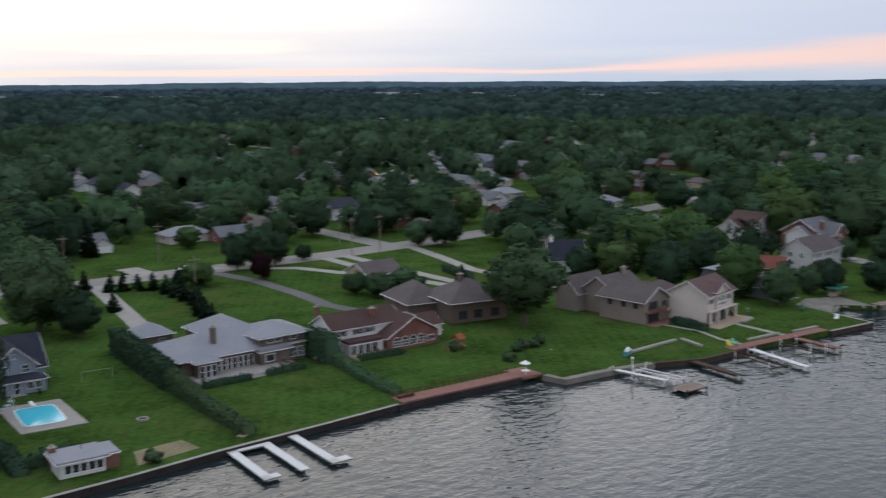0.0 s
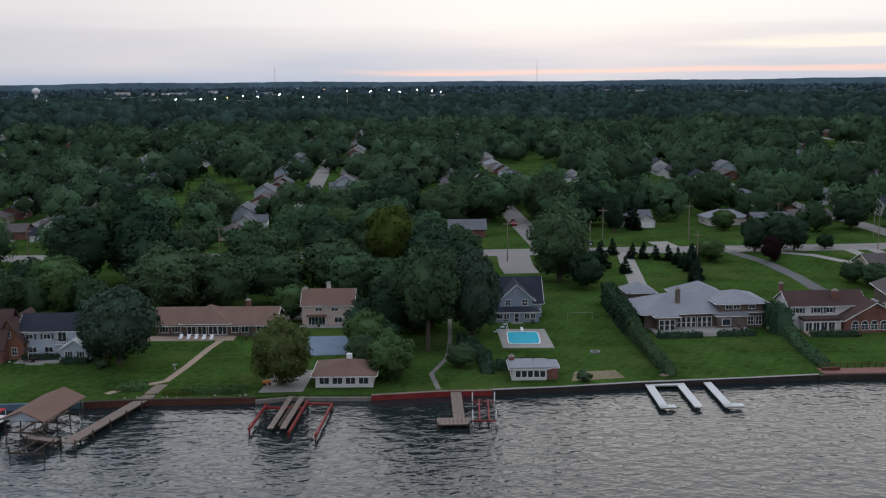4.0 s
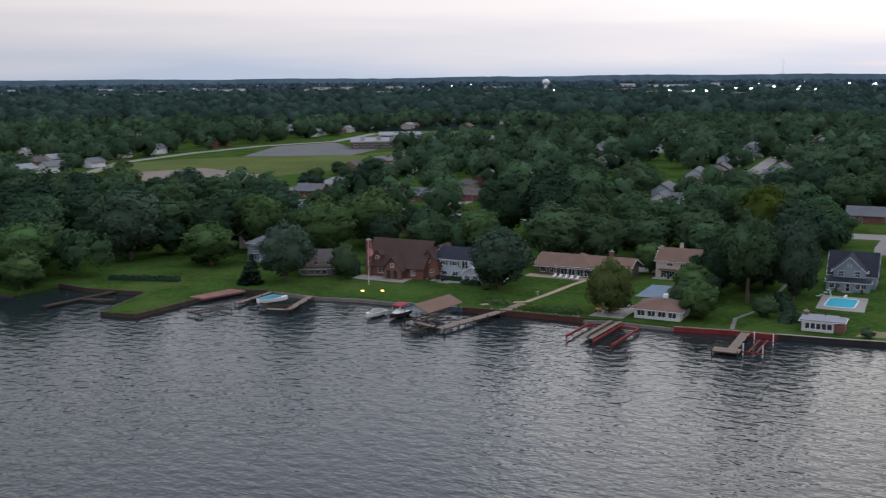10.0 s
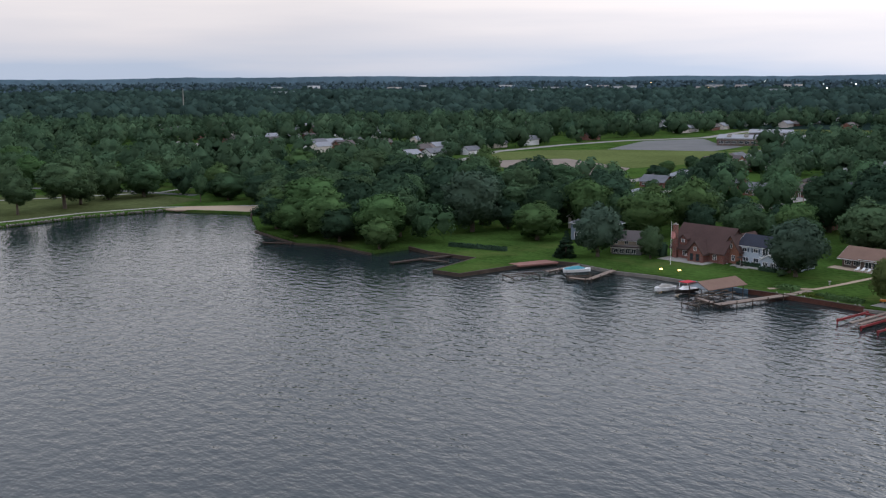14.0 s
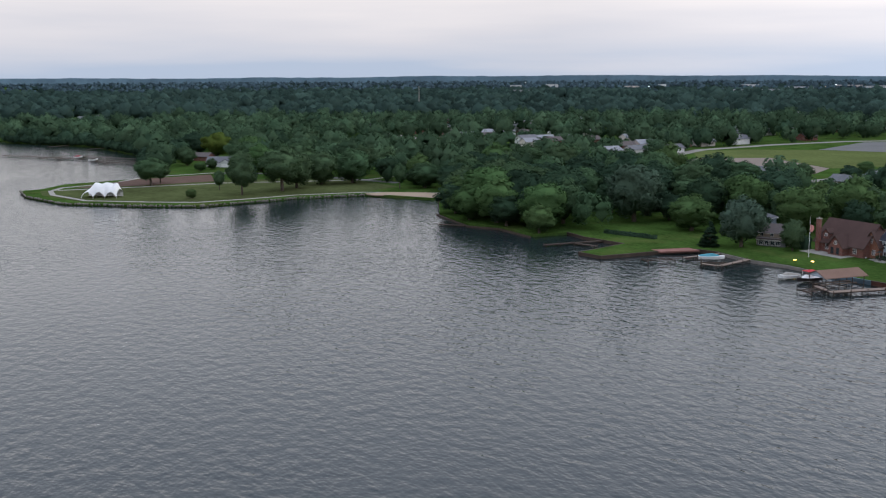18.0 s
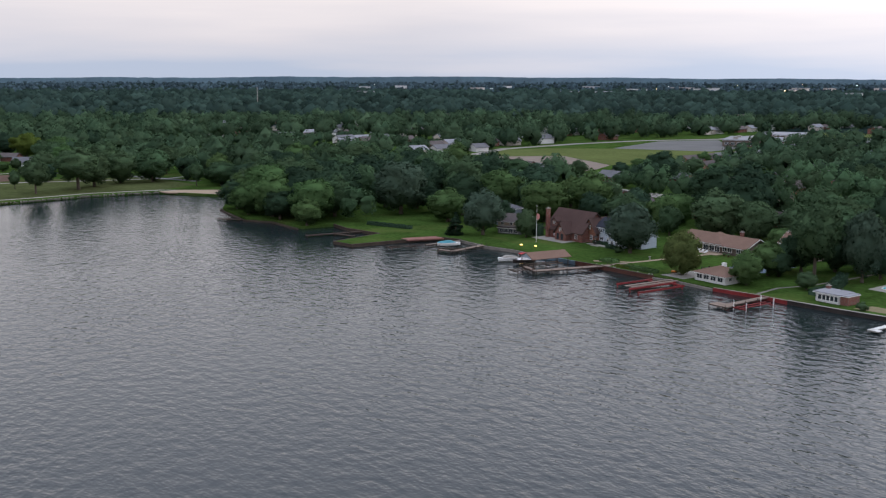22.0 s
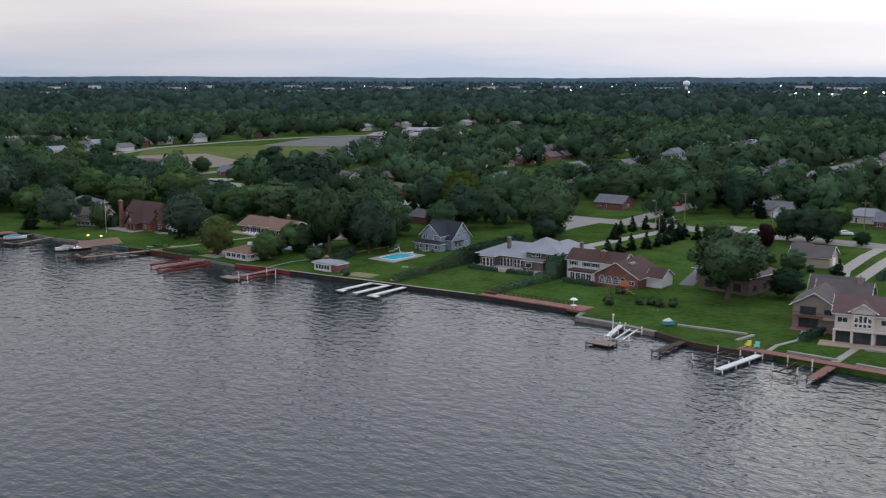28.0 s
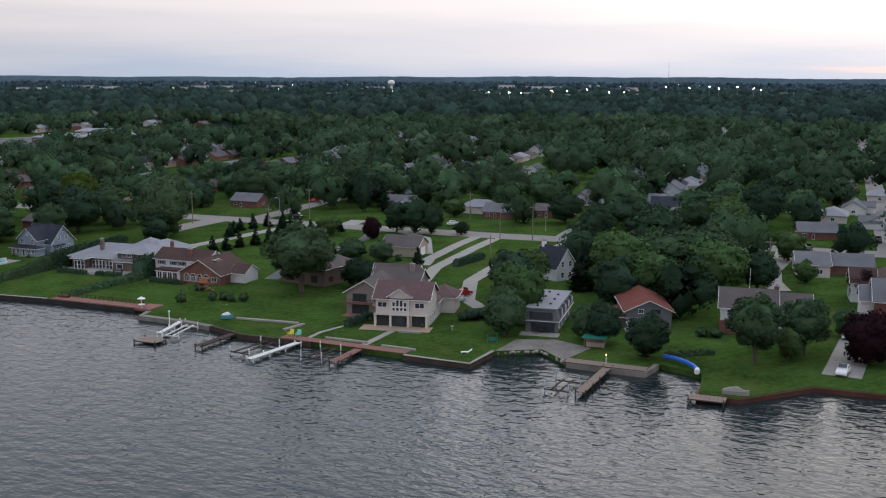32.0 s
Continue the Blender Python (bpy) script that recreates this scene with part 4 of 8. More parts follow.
M_DTAUPE = mat("dark_brown_siding", (0.13, 0.10, 0.085), 0.85, 0.3, 4, 0.15, 0.01, courses=(0.2, "Z"))
h = house(99, 205, -6, "brown timbered house under a wide dark brown roof", size=(14, 20))
wing(h, 0, 13, 0, 12, 4.3, 8.0, "hip", M_DTAUPE, R_TAUPE, 0.9)
wing(h, -6, 3, 8, 20, 3.2, 6.8, "hip", M_DTAUPE, R_TAUPE, 0.8)
row_of(h, "S", (2.5, 6, 10), 0, 0.7, 2.0, 1.8, 3, 1, frame_mat=M_RAIL)
row_of(h, "E", (2.5, 7), 13, 0.9, 1.4, 1.3, 2, 1, frame_mat=M_RAIL)
chimney(h, 5, 6, 4, 8.9, 1.0, 0.9, M_DBRICK)
h = house(103, 253, 8, "tan detached garage with a brown-grey gable roof", "garage", (11, 10))
wing(h, 0, 10.5, 0, 9, 2.9, 5.2, "x", M_TAN, R_TAUPE, 0.4)
win(h, "E", 4.5, 10.5, 0.1, 3.6, 2.2, 1, 4, glass=M_WHITE, name="garage_door")

h = house(130.6, 182.6, 11, "large taupe stucco house with layered brown-grey roofs", size=(24, 26), s=0.86)
wing(h, 0, 9.5, 0, 13, 5.6, 8.4, "y", M_TAUPE, R_TAUPE, 0.7)
wing(h, 3, 15, 11, 21, 5.6, 8.9, "x", M_TAUPE, R_TAUPE, 0.6)
wing(h, 9.5, 15, 2.6, 9.5, 5.4, 7.6, "x", M_TAUPE, R_TAUPE, 0.5)
wing(h, 0, 12, 20, 27, 4.8, 8.4, "x", M_TAUPE, R_TAUPE, 0.5)
win(h, "S", 3.4, 0, 3.2, 3.6, 1.9, 3, 1, frame_mat=M_RAIL)
win(h, "S", 3.6, 0, 0.1, 4.4, 2.3, 3, 1, frame_mat=M_RAIL)
win(h, "S", 7.9, 0, 3.5, 1.8, 1.2, 2, 1, frame_mat=M_RAIL)
win(h, "S", 12, 2.6, 3.5, 3.4, 1.2, 4, 1, frame_mat=M_RAIL)
win(h, "S", 12, 2.6, 0.3, 3.6, 2.0, 3, 1, frame_mat=M_RAIL)
part("balcony", boxes((0.2, 6.8, -1.6, 0, 2.75, 2.95)), M_PAVER, h)
railing(h, 0.2, 6.8, -1.55, 2.95)
row_of(h, "W", (2.5, 6, 10), 0, 3.5, 1.3, 1.3, 2, 1, frame_mat=M_RAIL)
row_of(h, "E", (13.5, 17.5), 15, 3.5, 1.3, 1.3, 2, 1, frame_mat=M_RAIL)
chimney(h, 12.4, 15.4, 5, 10.2, 1.2, 1.0, M_TAUPE)
part("terrace", boxes((0, 15, -3.4, 2.6, -0.3, 0.1)), M_PAVER, h)

h = house(141.4, 175.9, 15, "two-storey cream stucco house with mauve brown roof and lake terrace", size=(13, 20), s=0.98)
wing(h, 0, 11, 0, 9, 6.0, 8.5, "x", M_CREAM, R_MAUVE, 0.6)
wing(h, 3.0, 7.2, -0.5, 4.5, 6.5, 7.9, "y", M_CREAM, R_MAUVE, 0.45)
wing(h, 3.5, 11.0, 9, 19, 3.4, 5.4, "y", M_CREAM, R_MAUVE, 0.4)
wing(h, 8, 14, 14, 21, 3.4, 5.6, "hip", M_CREAM, R_MAUVE, 0.4)
row_of(h, "S", (1.4, 9.2), 0, 3.9, 2.0, 1.15, 2, 1, frame_mat=M_WHITE)
row_of(h, "S", (3.9, 4.7, 5.5, 6.3), -0.5, 3.3, 0.72, 0.75)
for u, z in ((3.9, 1.0), (4.7, 1.45), (5.5, 1.45), (6.3, 1.0)):
    win(h, "S", u, -0.5, 4.2, 0.72, z)
row_of(h, "S", (1.6, 9.0), -0.02, 0.1, 2.8, 2.2, 3, 1, frame_mat=M_RAIL)
win(h, "S", 5.1, -0.52, 0.1, 3.8, 2.2, 4, 1, frame_mat=M_RAIL)
for u in (3.3, 7.0, 10.8, 0.1):
    part("pillar", boxes((u - 0.22, u + 0.22, -1.0, -0.56, -0.2, 2.5)), M_CREAM, h)
part("band", boxes((-0.2, 11.2, -1.1, -0.52, 2.5, 2.75)), M_CREAM, h)
row_of(h, "E", (1.5, 4.6), 11, 3.8, 0.9, 1.3, 1, 1)
row_of(h, "E", (2, 4, 6.5, 11, 14), 11, 0.7, 0.9, 1.5, 1, 1)
part("terrace", boxes((-2.5, 12, -4.2, 0, -0.3, 0.12)), M_SAND, h)
part("planter", boxes((6, 10.5, -5.2, -4.3, -0.2, 0.35)), M_CONC, h)

h = house(170.2, 184.0, 10, "grey mansard house with a shallow grey roof and dark windows", size=(9, 24), s=0.85)
wing(h, 0.3, 7.7, 0.3, 21.7, 2.9, 3.12, "flat", M_GREYSIDE, M_GREYSIDE, 0.42)
bm = bmesh.new()
lo = [bm.verts.new((x, y, 3.1)) for x, y in ((-0.1, -0.1), (8.1, -0.1), (8.1, 22.1), (-0.1, 22.1))]
hi = [bm.verts.new((x, y, 5.6)) for x, y in ((0.7, 0.7), (7.3, 0.7), (7.3, 21.3), (0.7, 21.3))]
for i in range(4):
    bm.faces.new((lo[i], lo[(i + 1) % 4], hi[(i + 1) % 4], hi[i]))
bm.faces.new(hi)
bm.faces.new(lo[::-1])
part("mansard", bm, M_GREYSIDE, h)
part("roof", boxes((0.3, 7.7, 0.3, 21.7, 5.6, 5.85)), R_GREY, h)
win(h, "S", 4, -0.25, 3.35, 5.4, 1.7, 4, 1, frame_mat=M_RAIL)
win(h, "S", 4.4, 0.28, 0.1, 5.6, 2.3, 4, 1, frame_mat=M_RAIL)
for y in (4, 9, 14, 19):
    part("dormer", boxes((7.0, 8.2, y - 0.8, y + 0.8, 3.5, 5.3)), R_MID, h)
    win(h, "E", y, 8.22, 3.6, 1.1, 1.4, 1, 2)
row_of(h, "E", (3, 7, 12, 17), 7.72, 0.8, 1.4, 1.3, 2, 1)
for k in range(7):
    part("roof_vent", boxes((2.5 + (k % 2) * 2.6, 3.0 + (k % 2) * 2.6, 2 + k * 2.7, 2.5 + k * 2.7, 5.85, 6.2)), M_DWOOD, h)
chimney(h, 0.4, 9, 3, 6.9, 1.6, 1.0, M_DBRICK)
part("terrace", boxes((-0.5, 8.5, -3.2, 0.3, -0.3, 0.15)), M_CONC, h)

h = house(159, 238, 62, "tall white house with a steep dark gable roof", size=(8, 10))
wing(h, 0, 6.5, 0, 9, 3.4, 7.8, "y", M_WHITESIDE, R_DARK, 0.4)
row_of(h, "S", (2.0, 4.5), 0, 3.4, 1.0, 1.3, 1, 2)
row_of(h, "S", (2.0, 4.5), 0, 0.7, 1.0, 1.4, 1, 2)
chimney(h, 3.2, 8.2, 5, 8.8, 0.9, 0.8, M_WHITE)

h = house(187.4, 196, 23, "grey house with a rust red gable roof", size=(11, 18), s=0.86)
wing(h, 0, 10.5, 0, 17, 4.2, 6.6, "y", M_GREYSIDE, R_RED, 0.6)
wing(h, -3.2, 0, 1, 10, 2.5, 3.2, "flat", M_GREYSIDE, R_RED, 0.5)
row_of(h, "S", (3.4,), 0, 3.5, 1.3, 1.1, 2, 1)
win(h, "S", 6.8, 0, 3.5, 2.2, 1.0, 3, 1, frame_mat=M_SHUT)
win(h, "S", 2.8, 0, 0.1, 4.2, 2.1, 3, 1, frame_mat=M_RAIL)
row_of(h, "E", (3, 8, 13), 10.5, 0.9, 1.4, 1.2, 2, 1)
part("porch_roof", boxes((-0.4, 5.6, -2.0, 0, 2.45, 2.65)), R_MID, h)
for u in (0, 5.2):
    part("post", boxes((u, u + 0.16, -1.9, -1.74, 0, 2.45)), M_WHITE, h)
part("terrace", boxes((-0.5, 6, -3.4, 0, -0.3, 0.15)), M_CONC, h)

h = house(205, 200.6, 10, "two-storey white and brick colonial house with a dark roof", size=(18, 12))
wing(h, 0, 10.5, 0, 9, 5.4, 8.2, "x", M_WHITESIDE, R_TAUPE, 0.5)
wing(h, 10.5, 17, 1, 9, 5.2, 7.6, "x", M_WHITESIDE, R_TAUPE, 0.4)
part("brick_facing", boxes((-0.1, 10.6, -0.12, -0.02, -0.3, 2.6)), M_BRICK, h)
part("bay_roof", boxes((0.8, 4.2, -1.0, 0, 2.6, 3.0)), R_TAUPE, h)
row_of(h, "S", (1.8, 3.6, 7.2, 9.0, 12.5, 15), -0.02, 3.5, 1.2, 1.3, 2, 2)
row_of(h, "S", (2.2, 5.4, 8.4), -0.12, 0.7, 1.6, 1.5, 2, 2)
row_of(h, "W", (3, 6), 0, 3.5, 1.1, 1.3, 2, 2)
chimney(h, 10.5, 5, 5, 9.0, 0.9, 0.9)
h = house(211, 275, 12, "small pale garage house with a grey roof", size=(9, 14))
wing(h, 0, 8, 0, 13, 3.2, 5.4, "x", M_CREAM, R_MID, 0.4)
row_of(h, "S", (2, 5.5), 0, 0.9, 1.5, 1.2, 2, 1)
h = house(232, 221, 8, "red brick house with blue-grey gabled roofs", size=(16, 14))
wing(h, 0, 14, 0, 12, 5.4, 8.8, "x", M_BRICK, R_MID, 0.5)
wing(h, 3, 9, -3, 6, 5.2, 8.0, "y", M_BRICK, R_MID, 0.4)
wing(h, -2.5, 2, 2, 9, 5.0, 7.2, "x", M_WHITESIDE, R_MID, 0.4)
row_of(h, "S", (6,), -3, 3.4, 1.2, 1.7, 2, 3)
row_of(h, "S", (4.6, 7.4), -3, 0.7, 1.1, 1.6, 2, 2)
row_of(h, "W", (-1.2, 1.2), 3, 3.4, 1.0, 1.4, 2, 2)
chimney(h, 2.6, 1.0, -0.3, 8.6, 1.0, 0.9)
part("deck", boxes((-6, 2.8, -3, 2, 1.2, 1.5), (-5.9, -5.7, -2.9, -2.7, -0.3, 1.2), (2.4, 2.6, -2.9, -2.7, -0.3, 1.2)), M_ORBRICK, h)
h = house(231, 246, 10, "brown-roofed white house behind hedges", size=(14, 12))
wing(h, 0, 14, 0, 10, 5.4, 8.4, "y", M_WHITESIDE, R_BROWN, 0.5)
wing(h, -5, 0, 1, 9, 4.6, 7.0, "x", M_WHITESIDE, R_BROWN, 0.5)
row_of(h, "S", (3, 7, 11), 0, 3.4, 1.3, 1.4, 2, 2)
# west of the brick house
h = house(-146, 190, 20, "small house with a dark gabled roof and cream end", size=(9, 11))
wing(h, 0, 8, 0, 10, 4.0, 7.4, "y", M_CREAM, R_DARK, 0.4)
row_of(h, "S", (2.2, 5.4), 0, 1.0, 1.1, 1.3, 2, 2)
h = house(-130, 174, 8, "blue-grey two-storey house with a hipped slate roof", size=(13, 11))
wing(h, 0, 12, 0, 9, 5.0, 7.4, "hip", M_BLUESIDE, R_MID, 0.6)
row_of(h, "S", (2, 5, 8.6), 0, 3.2, 1.3, 1.3, 2, 2)
row_of(h, "S", (2.4, 7.6), 0, 0.6, 2.2, 1.8, 3, 1)
h = house(-107.5, 165.5, 30, "grey lake house with a broad porch and brown-grey roof", size=(14, 12), s=0.72)
wing(h, 0, 13, 0, 10, 5.0, 7.8, "x", M_TAN, R_TAUPE, 0.6)
wing(h, 1, 12, -2.8, 0, 2.5, 3.1, "flat", M_GREYSIDE, R_TAUPE, 0.4)
row_of(h, "S", (2, 6, 10.5), 0, 3.4, 1.4, 1.2, 2, 1)
row_of(h, "S", (2.6, 4.8, 7.0, 9.2), -2.8, 0.4, 1.7, 1.8, 2, 1)

# ---- the streets behind: houses of a few kinds, repeated ----


def street_house(i):
    rs = random.Random(100 + i)
    wall, roof = [(M_BRICK, R_MID), (M_WHITESIDE, R_MID), (M_TAN, R_TAUPE), (M_ORBRICK, R_TAUPE), (M_CREAM, R_GREY), (M_PALEBLUE, R_MID),
                  (M_BRICK, R_TAUPE), (M_WHITESIDE, R_DARK)][i % 8]
    text = ["red brick ranch house with a grey roof", "white-sided house with a grey roof", "tan bungalow with a brown-grey roof",
            "orange brick bungalow with a brown-grey roof", "cream house with a pale grey roof", "pale blue house with a grey roof",
            "red brick house with a brown-grey roof", "white two-storey house with a dark roof"][i % 8]
    s = thing("house", 0, -3000, -60, 0, text + " on a tree-lined street", "house", "houses along the back streets")
    tall = i in (5, 7)
    w, d, e = rs.uniform(13, 17), rs.uniform(9, 11), 5.2 if tall else 2.9
    wing(s, -w / 2, w / 2, -d / 2, d / 2, e, e + rs.uniform(2.2, 3.0), "hip" if i in (2, 4) else "x", wall, roof, 0.6, trim=None)
    if i % 2:
        wing(s, w / 2 - 6, w / 2 + 0.5, -d / 2 - 3.5, 0, 2.8, 4.9, "y", wall, roof, 0.4, trim=None)
        win(s, "S", w / 2 - 2.8, -d / 2 - 3.5, 0.05, 4.6, 2.2, 1, 4, glass=M_WHITE, name="garage_door")
    win(s, "S", -w / 2 + 2.2, -d / 2, 0.9, 1.8, 1.3, 2, 1)
    win(s, "S", -w / 2 + 5.2, -d / 2, 0.05, 1.0, 2.1, 1, 1, glass=M_RUST, name="door")
    win(s, "E", 0, w / 2, 0.9, 1.5, 1.3, 2, 1)
    win(s, "W", 0, -w / 2, 0.9, 1.5, 1.3, 2, 1)
    if tall:
        for u in (-4, 0, 4):
            win(s, "S", u, -d / 2, 3.4, 1.3, 1.3, 2, 1)
    return s


FIELD = [(-350, 318), (-243, 306), (-240, 345), (-256, 430), (-276, 505), (-300, 560), (-404, 600), (-420, 535), (-418, 470), (-406, 392)]
SCHOOL = [(-430, 540), (-300, 545), (-235, 640), (-240, 700), (-300, 770), (-420, 760)]
KINDS = [street_house(i) for i in range(8)]
# houses across the main road: kind, place and turn
ACROSS = [(0, 5, 322, 2), (1, 59, 342, 4), (4, 91, 345, 8), (0, 103, 336, 4), (6, 119, 347, 6), (6, 160, 338, 12), (3, 179, 345, 14), (7, 155, 366, 14), (0, 208, 337, 16),
          (4, 209, 381, 94), (1, 214, 405, 92), (4, 220, 452, -86), (4, 252, 334, 18), (0, 304, 347, 18), (0, 222, 280, 190), (1, 240, 505, 94), (4, 268, 428, -88), (4, 296, 514, 92),
          (1, 376, 470, 10), (4, 443, 478, 10), (5, 134, 522, -88), (1, -434, 99, 60), (6, -478, 99, 50), (1, -552, 308, 55), (3, -495, 347, 10), (4, -561, 424, 40), (1, -588, 436, 40), (6, -640, 520, 50), (1, -700, 590, 40), (4, -735, 600, 50),
          (1, -1040, 118, 90), (1, -1075, 140, 90), (4, -1190, 135, 90), (4, -1120, 88, 80), (1, 92, 664, 94), (1, 235, 640, 90), (0, -8, 402, 94), (1, 195, 401, 94), (6, 162, 314, -86), (5, 243, 420, 94), (1, 225, 371, -86), (4, 243, 477, 94), (4, 285, 490, -86), (1, 284, 528, 94), (6, 130, 499, -86),
          (1, 129, 646, 94), (4, 146, 650, 6), (5, 87, 635, -86), (2, 106, 442, 94), (1, 56, 493, -86), (4, 239, 381, 6), (1, -16, 546, 94), (4, -213, 360, 8), (0, -180, 326, 4), (6, -140, 321, 4)]


def taken(x, y, r=15):
    return any((x - a) ** 2 + (y - b) ** 2 < r * r for _, a, b, _ in ACROSS) or (-10 < x < 270 and y < 355)


rng = random.Random(21)
FAR_HOUSES = []
near_count = 0
for k in sorted(range(-9, 10), key=lambda q: abs(q - 0.5)):
    y = 318
    while y < 1700:
        x0 = street_x(k, y)
        for sg in (-1, 1):
            x, yy = x0 + sg * rng.uniform(14, 17), y + rng.uniform(-2, 2)
            if x > 90 + (y + 60) * 1.75 or any(inside(x, yy, p) for p in (FIELD, SCHOOL)) or yy < road_y(x) + 18 or not inside(x, yy - 60, LAND_POLY) or taken(x, yy):
                continue
            a = (90 if sg < 0 else -90) + 4.6
            if yy < 640 and near_count < 235 and -420 < x < 420:
                copy_thing(rng.choice(KINDS), pose(x, yy, GZ, 0, 0, a) @ Matrix.Diagonal((0.8, 0.8, 0.85, 1)))
                near_count += 1
            elif (k == -1 and yy < 1200) or (yy < 1150 and rng.random() < 0.4):
                FAR_HOUSES.append((x, yy, a))
            else:
                continue
            m = 2.5 if k == -1 and yy < 800 else 0
            FOOT.append([(x - 5 - m, yy - 6 - 2 * m), (x + 5 + m, yy - 6 - 2 * m), (x + 5 + m, yy + 5), (x - 5 - m, yy + 5)])
        y += rng.uniform(15.5, 18.5)


def far_houses():
    """Rows of houses beyond those that can be told apart: bodies, and ridged roofs over them."""
    rs = random.Random(4)
    for tone, (wall, roof) in enumerate(((M_WHITESIDE, R_MID), (M_BRICK, R_TAUPE), (M_CREAM, R_GREY))):
        lots = [h_ for i, h_ in enumerate(FAR_HOUSES) if i % 3 == tone]
        v, q, which = [], [], []
        for x, y, a in lots:
            m = pose(x, y, GZ, 0, 0, a)
            w, d, e, z = rs.uniform(5, 7), rs.uniform(3.6, 4.6), rs.uniform(2.5, 4.0), 2.2
            for pts in ([(-w, -d, -0.2), (w, -d, -0.2), (w, d, -0.2), (-w, d, -0.2), (-w, -d, e), (w, -d, e), (w, d, e), (-w, d, e), (-w, 0, e + z - 0.2), (w, 0, e + z - 0.2)],):
                b = len(v)
                v += [m @ Vector(p) for p in pts]
                q += [[b + i for i in f] for f in ((0, 1, 5, 4), (2, 3, 7, 6), (1, 2, 6, 9, 5), (3, 0, 4, 8, 7))]
                which += [0] * 4
            b = len(v)
            o = 0.6
            for s in (0, 0.25):
                v += [m @ Vector(p) for p in ((-w - o, -d - o, e - 0.3 + s), (w + o, -d - o, e - 0.3 + s), (w + o, 0, e + z + s), (-w - o, 0, e + z + s), (w + o, d + o, e - 0.3 + s), (-w - o, d + o, e - 0.3 + s))]
            q += [[b + i for i in f] for f in ((6, 7, 8, 9), (9, 8, 10, 11), (0, 3, 2, 1), (3, 5, 4, 2), (0, 1, 7, 6), (4, 5, 11, 10), (1, 2, 8, 7), (2, 4, 10, 8), (3, 0, 6, 9), (5, 3, 9, 11))]
            which += [1] * 10
        me = bpy.data.meshes.new("far_houses")
        me.from_pydata(v, [], q)
        me.materials.append(wall)
        me.materials.append(roof)
        me.polygons.foreach_set("material_index", which)
        tagged(new("far_houses", me), "distant rows of small houses among trees", "houses", kind="stuff")


far_houses()
# along both sides of the main road where the lots are open
for x in range(-300, -20, 24):
    y = road_y(x) + 26 + 5 * math.sin(x)
    if street_gap(x, y) < 15 or taken(x, y):
        continue
    copy_thing(KINDS[rng.choice([0, 2, 3, 6, 0])], pose(x, y, GZ, 0, 0, rng.choice([0, 4, 8])) @ Matrix.Diagonal((0.85, 0.85, 0.85, 1)))
    FOOT.append([(x - 12, y - 20), (x + 12, y - 20), (x + 12, y + 9), (x - 12, y + 9)])
for k, x, y, a in ACROSS:
    copy_thing(KINDS[k], pose(x, y, GZ, 0, 0, a) @ Matrix.Diagonal((0.85, 0.85, 0.85, 1)))
    FOOT.append([(x - 9, y - 16), (x + 9, y - 16), (x + 9, y + 7), (x - 9, y + 7)])
for x, y, a in ((-118, 240, 170), (-95, 245, 175), (-150, 255, 180), (-175, 262, 180), (-200, 240, 170), (-230, 258, 180), (-60, 250, 185), (-20, 246, 180),
                (258, 250, 190), (285, 262, 190), (275, 210, 20), (300, 230, 15), (-300, 250, 180), (-340, 235, 170), (-345, 200, 150)):
    copy_thing(KINDS[rng.choice([0, 2, 3, 6, 4])], pose(x, y, GZ, 0, 0, a) @ Matrix.Diagonal((0.85, 0.85, 0.85, 1)))
    FOOT.append([(x - 9, y - 9), (x + 9, y - 9), (x + 9, y + 9), (x - 9, y + 9)])
for p in KINDS:
    for o in (*p.children_recursive, p):
        bpy.data.objects.remove(o)

# ---- trees ----


def ico(sub):
    bm = bmesh.new()
    bmesh.ops.create_icosphere(bm, subdivisions=sub, radius=1)
    bm.verts.ensure_lookup_table()
    v = np.array([x.co[:] for x in bm.verts])
    f = np.array([[y.index for y in x.verts] for x in bm.faces])
    bm.free()
    return v, f


ICO0, ICO1, ICO2 = ico(0), ico(1), ico(2)
OCTA = (np.array([(1, 0, 0), (-1, 0, 0), (0, 1, 0), (0, -1, 0), (0, 0, 1), (0, 0, -1)], float),
        np.array([(0, 2, 4), (2, 1, 4), (1, 3, 4), (3, 0, 4), (2, 0, 5), (1, 2, 5), (3, 1, 5), (0, 3, 5)]))


def mesh_from(name, v, tris, quads, material, soft=None):
    """A mesh from arrays of corners, triangles and quads; soft: the leaves' shared normals."""
    me = bpy.data.meshes.new(name)
    loops = np.concatenate([tris.ravel(), quads.ravel()]).astype(np.int32)
    sizes = np.concatenate([np.full(len(tris), 3), np.full(len(quads), 4)]).astype(np.int32)
    me.vertices.add(len(v))
    me.vertices.foreach_set("co", v.astype(np.float32).ravel())
    me.loops.add(len(loops))
    me.loops.foreach_set("vertex_index", loops)
    me.polygons.add(len(sizes))
    me.polygons.foreach_set("loop_start", np.concatenate([[0], np.cumsum(sizes)[:-1]]).astype(np.int32))
    me.polygons.foreach_set("loop_total", sizes)
    me.update(calc_edges=True)
    if soft is not None:
        me.polygons.foreach_set("use_smooth", np.ones(len(sizes), bool))
        soft = soft / (np.linalg.norm(soft, axis=1)[:, None] + 1e-9)
        me.normals_split_custom_set_from_vertices(soft.astype(np.float32))
    me.materials.append(material)
    return me


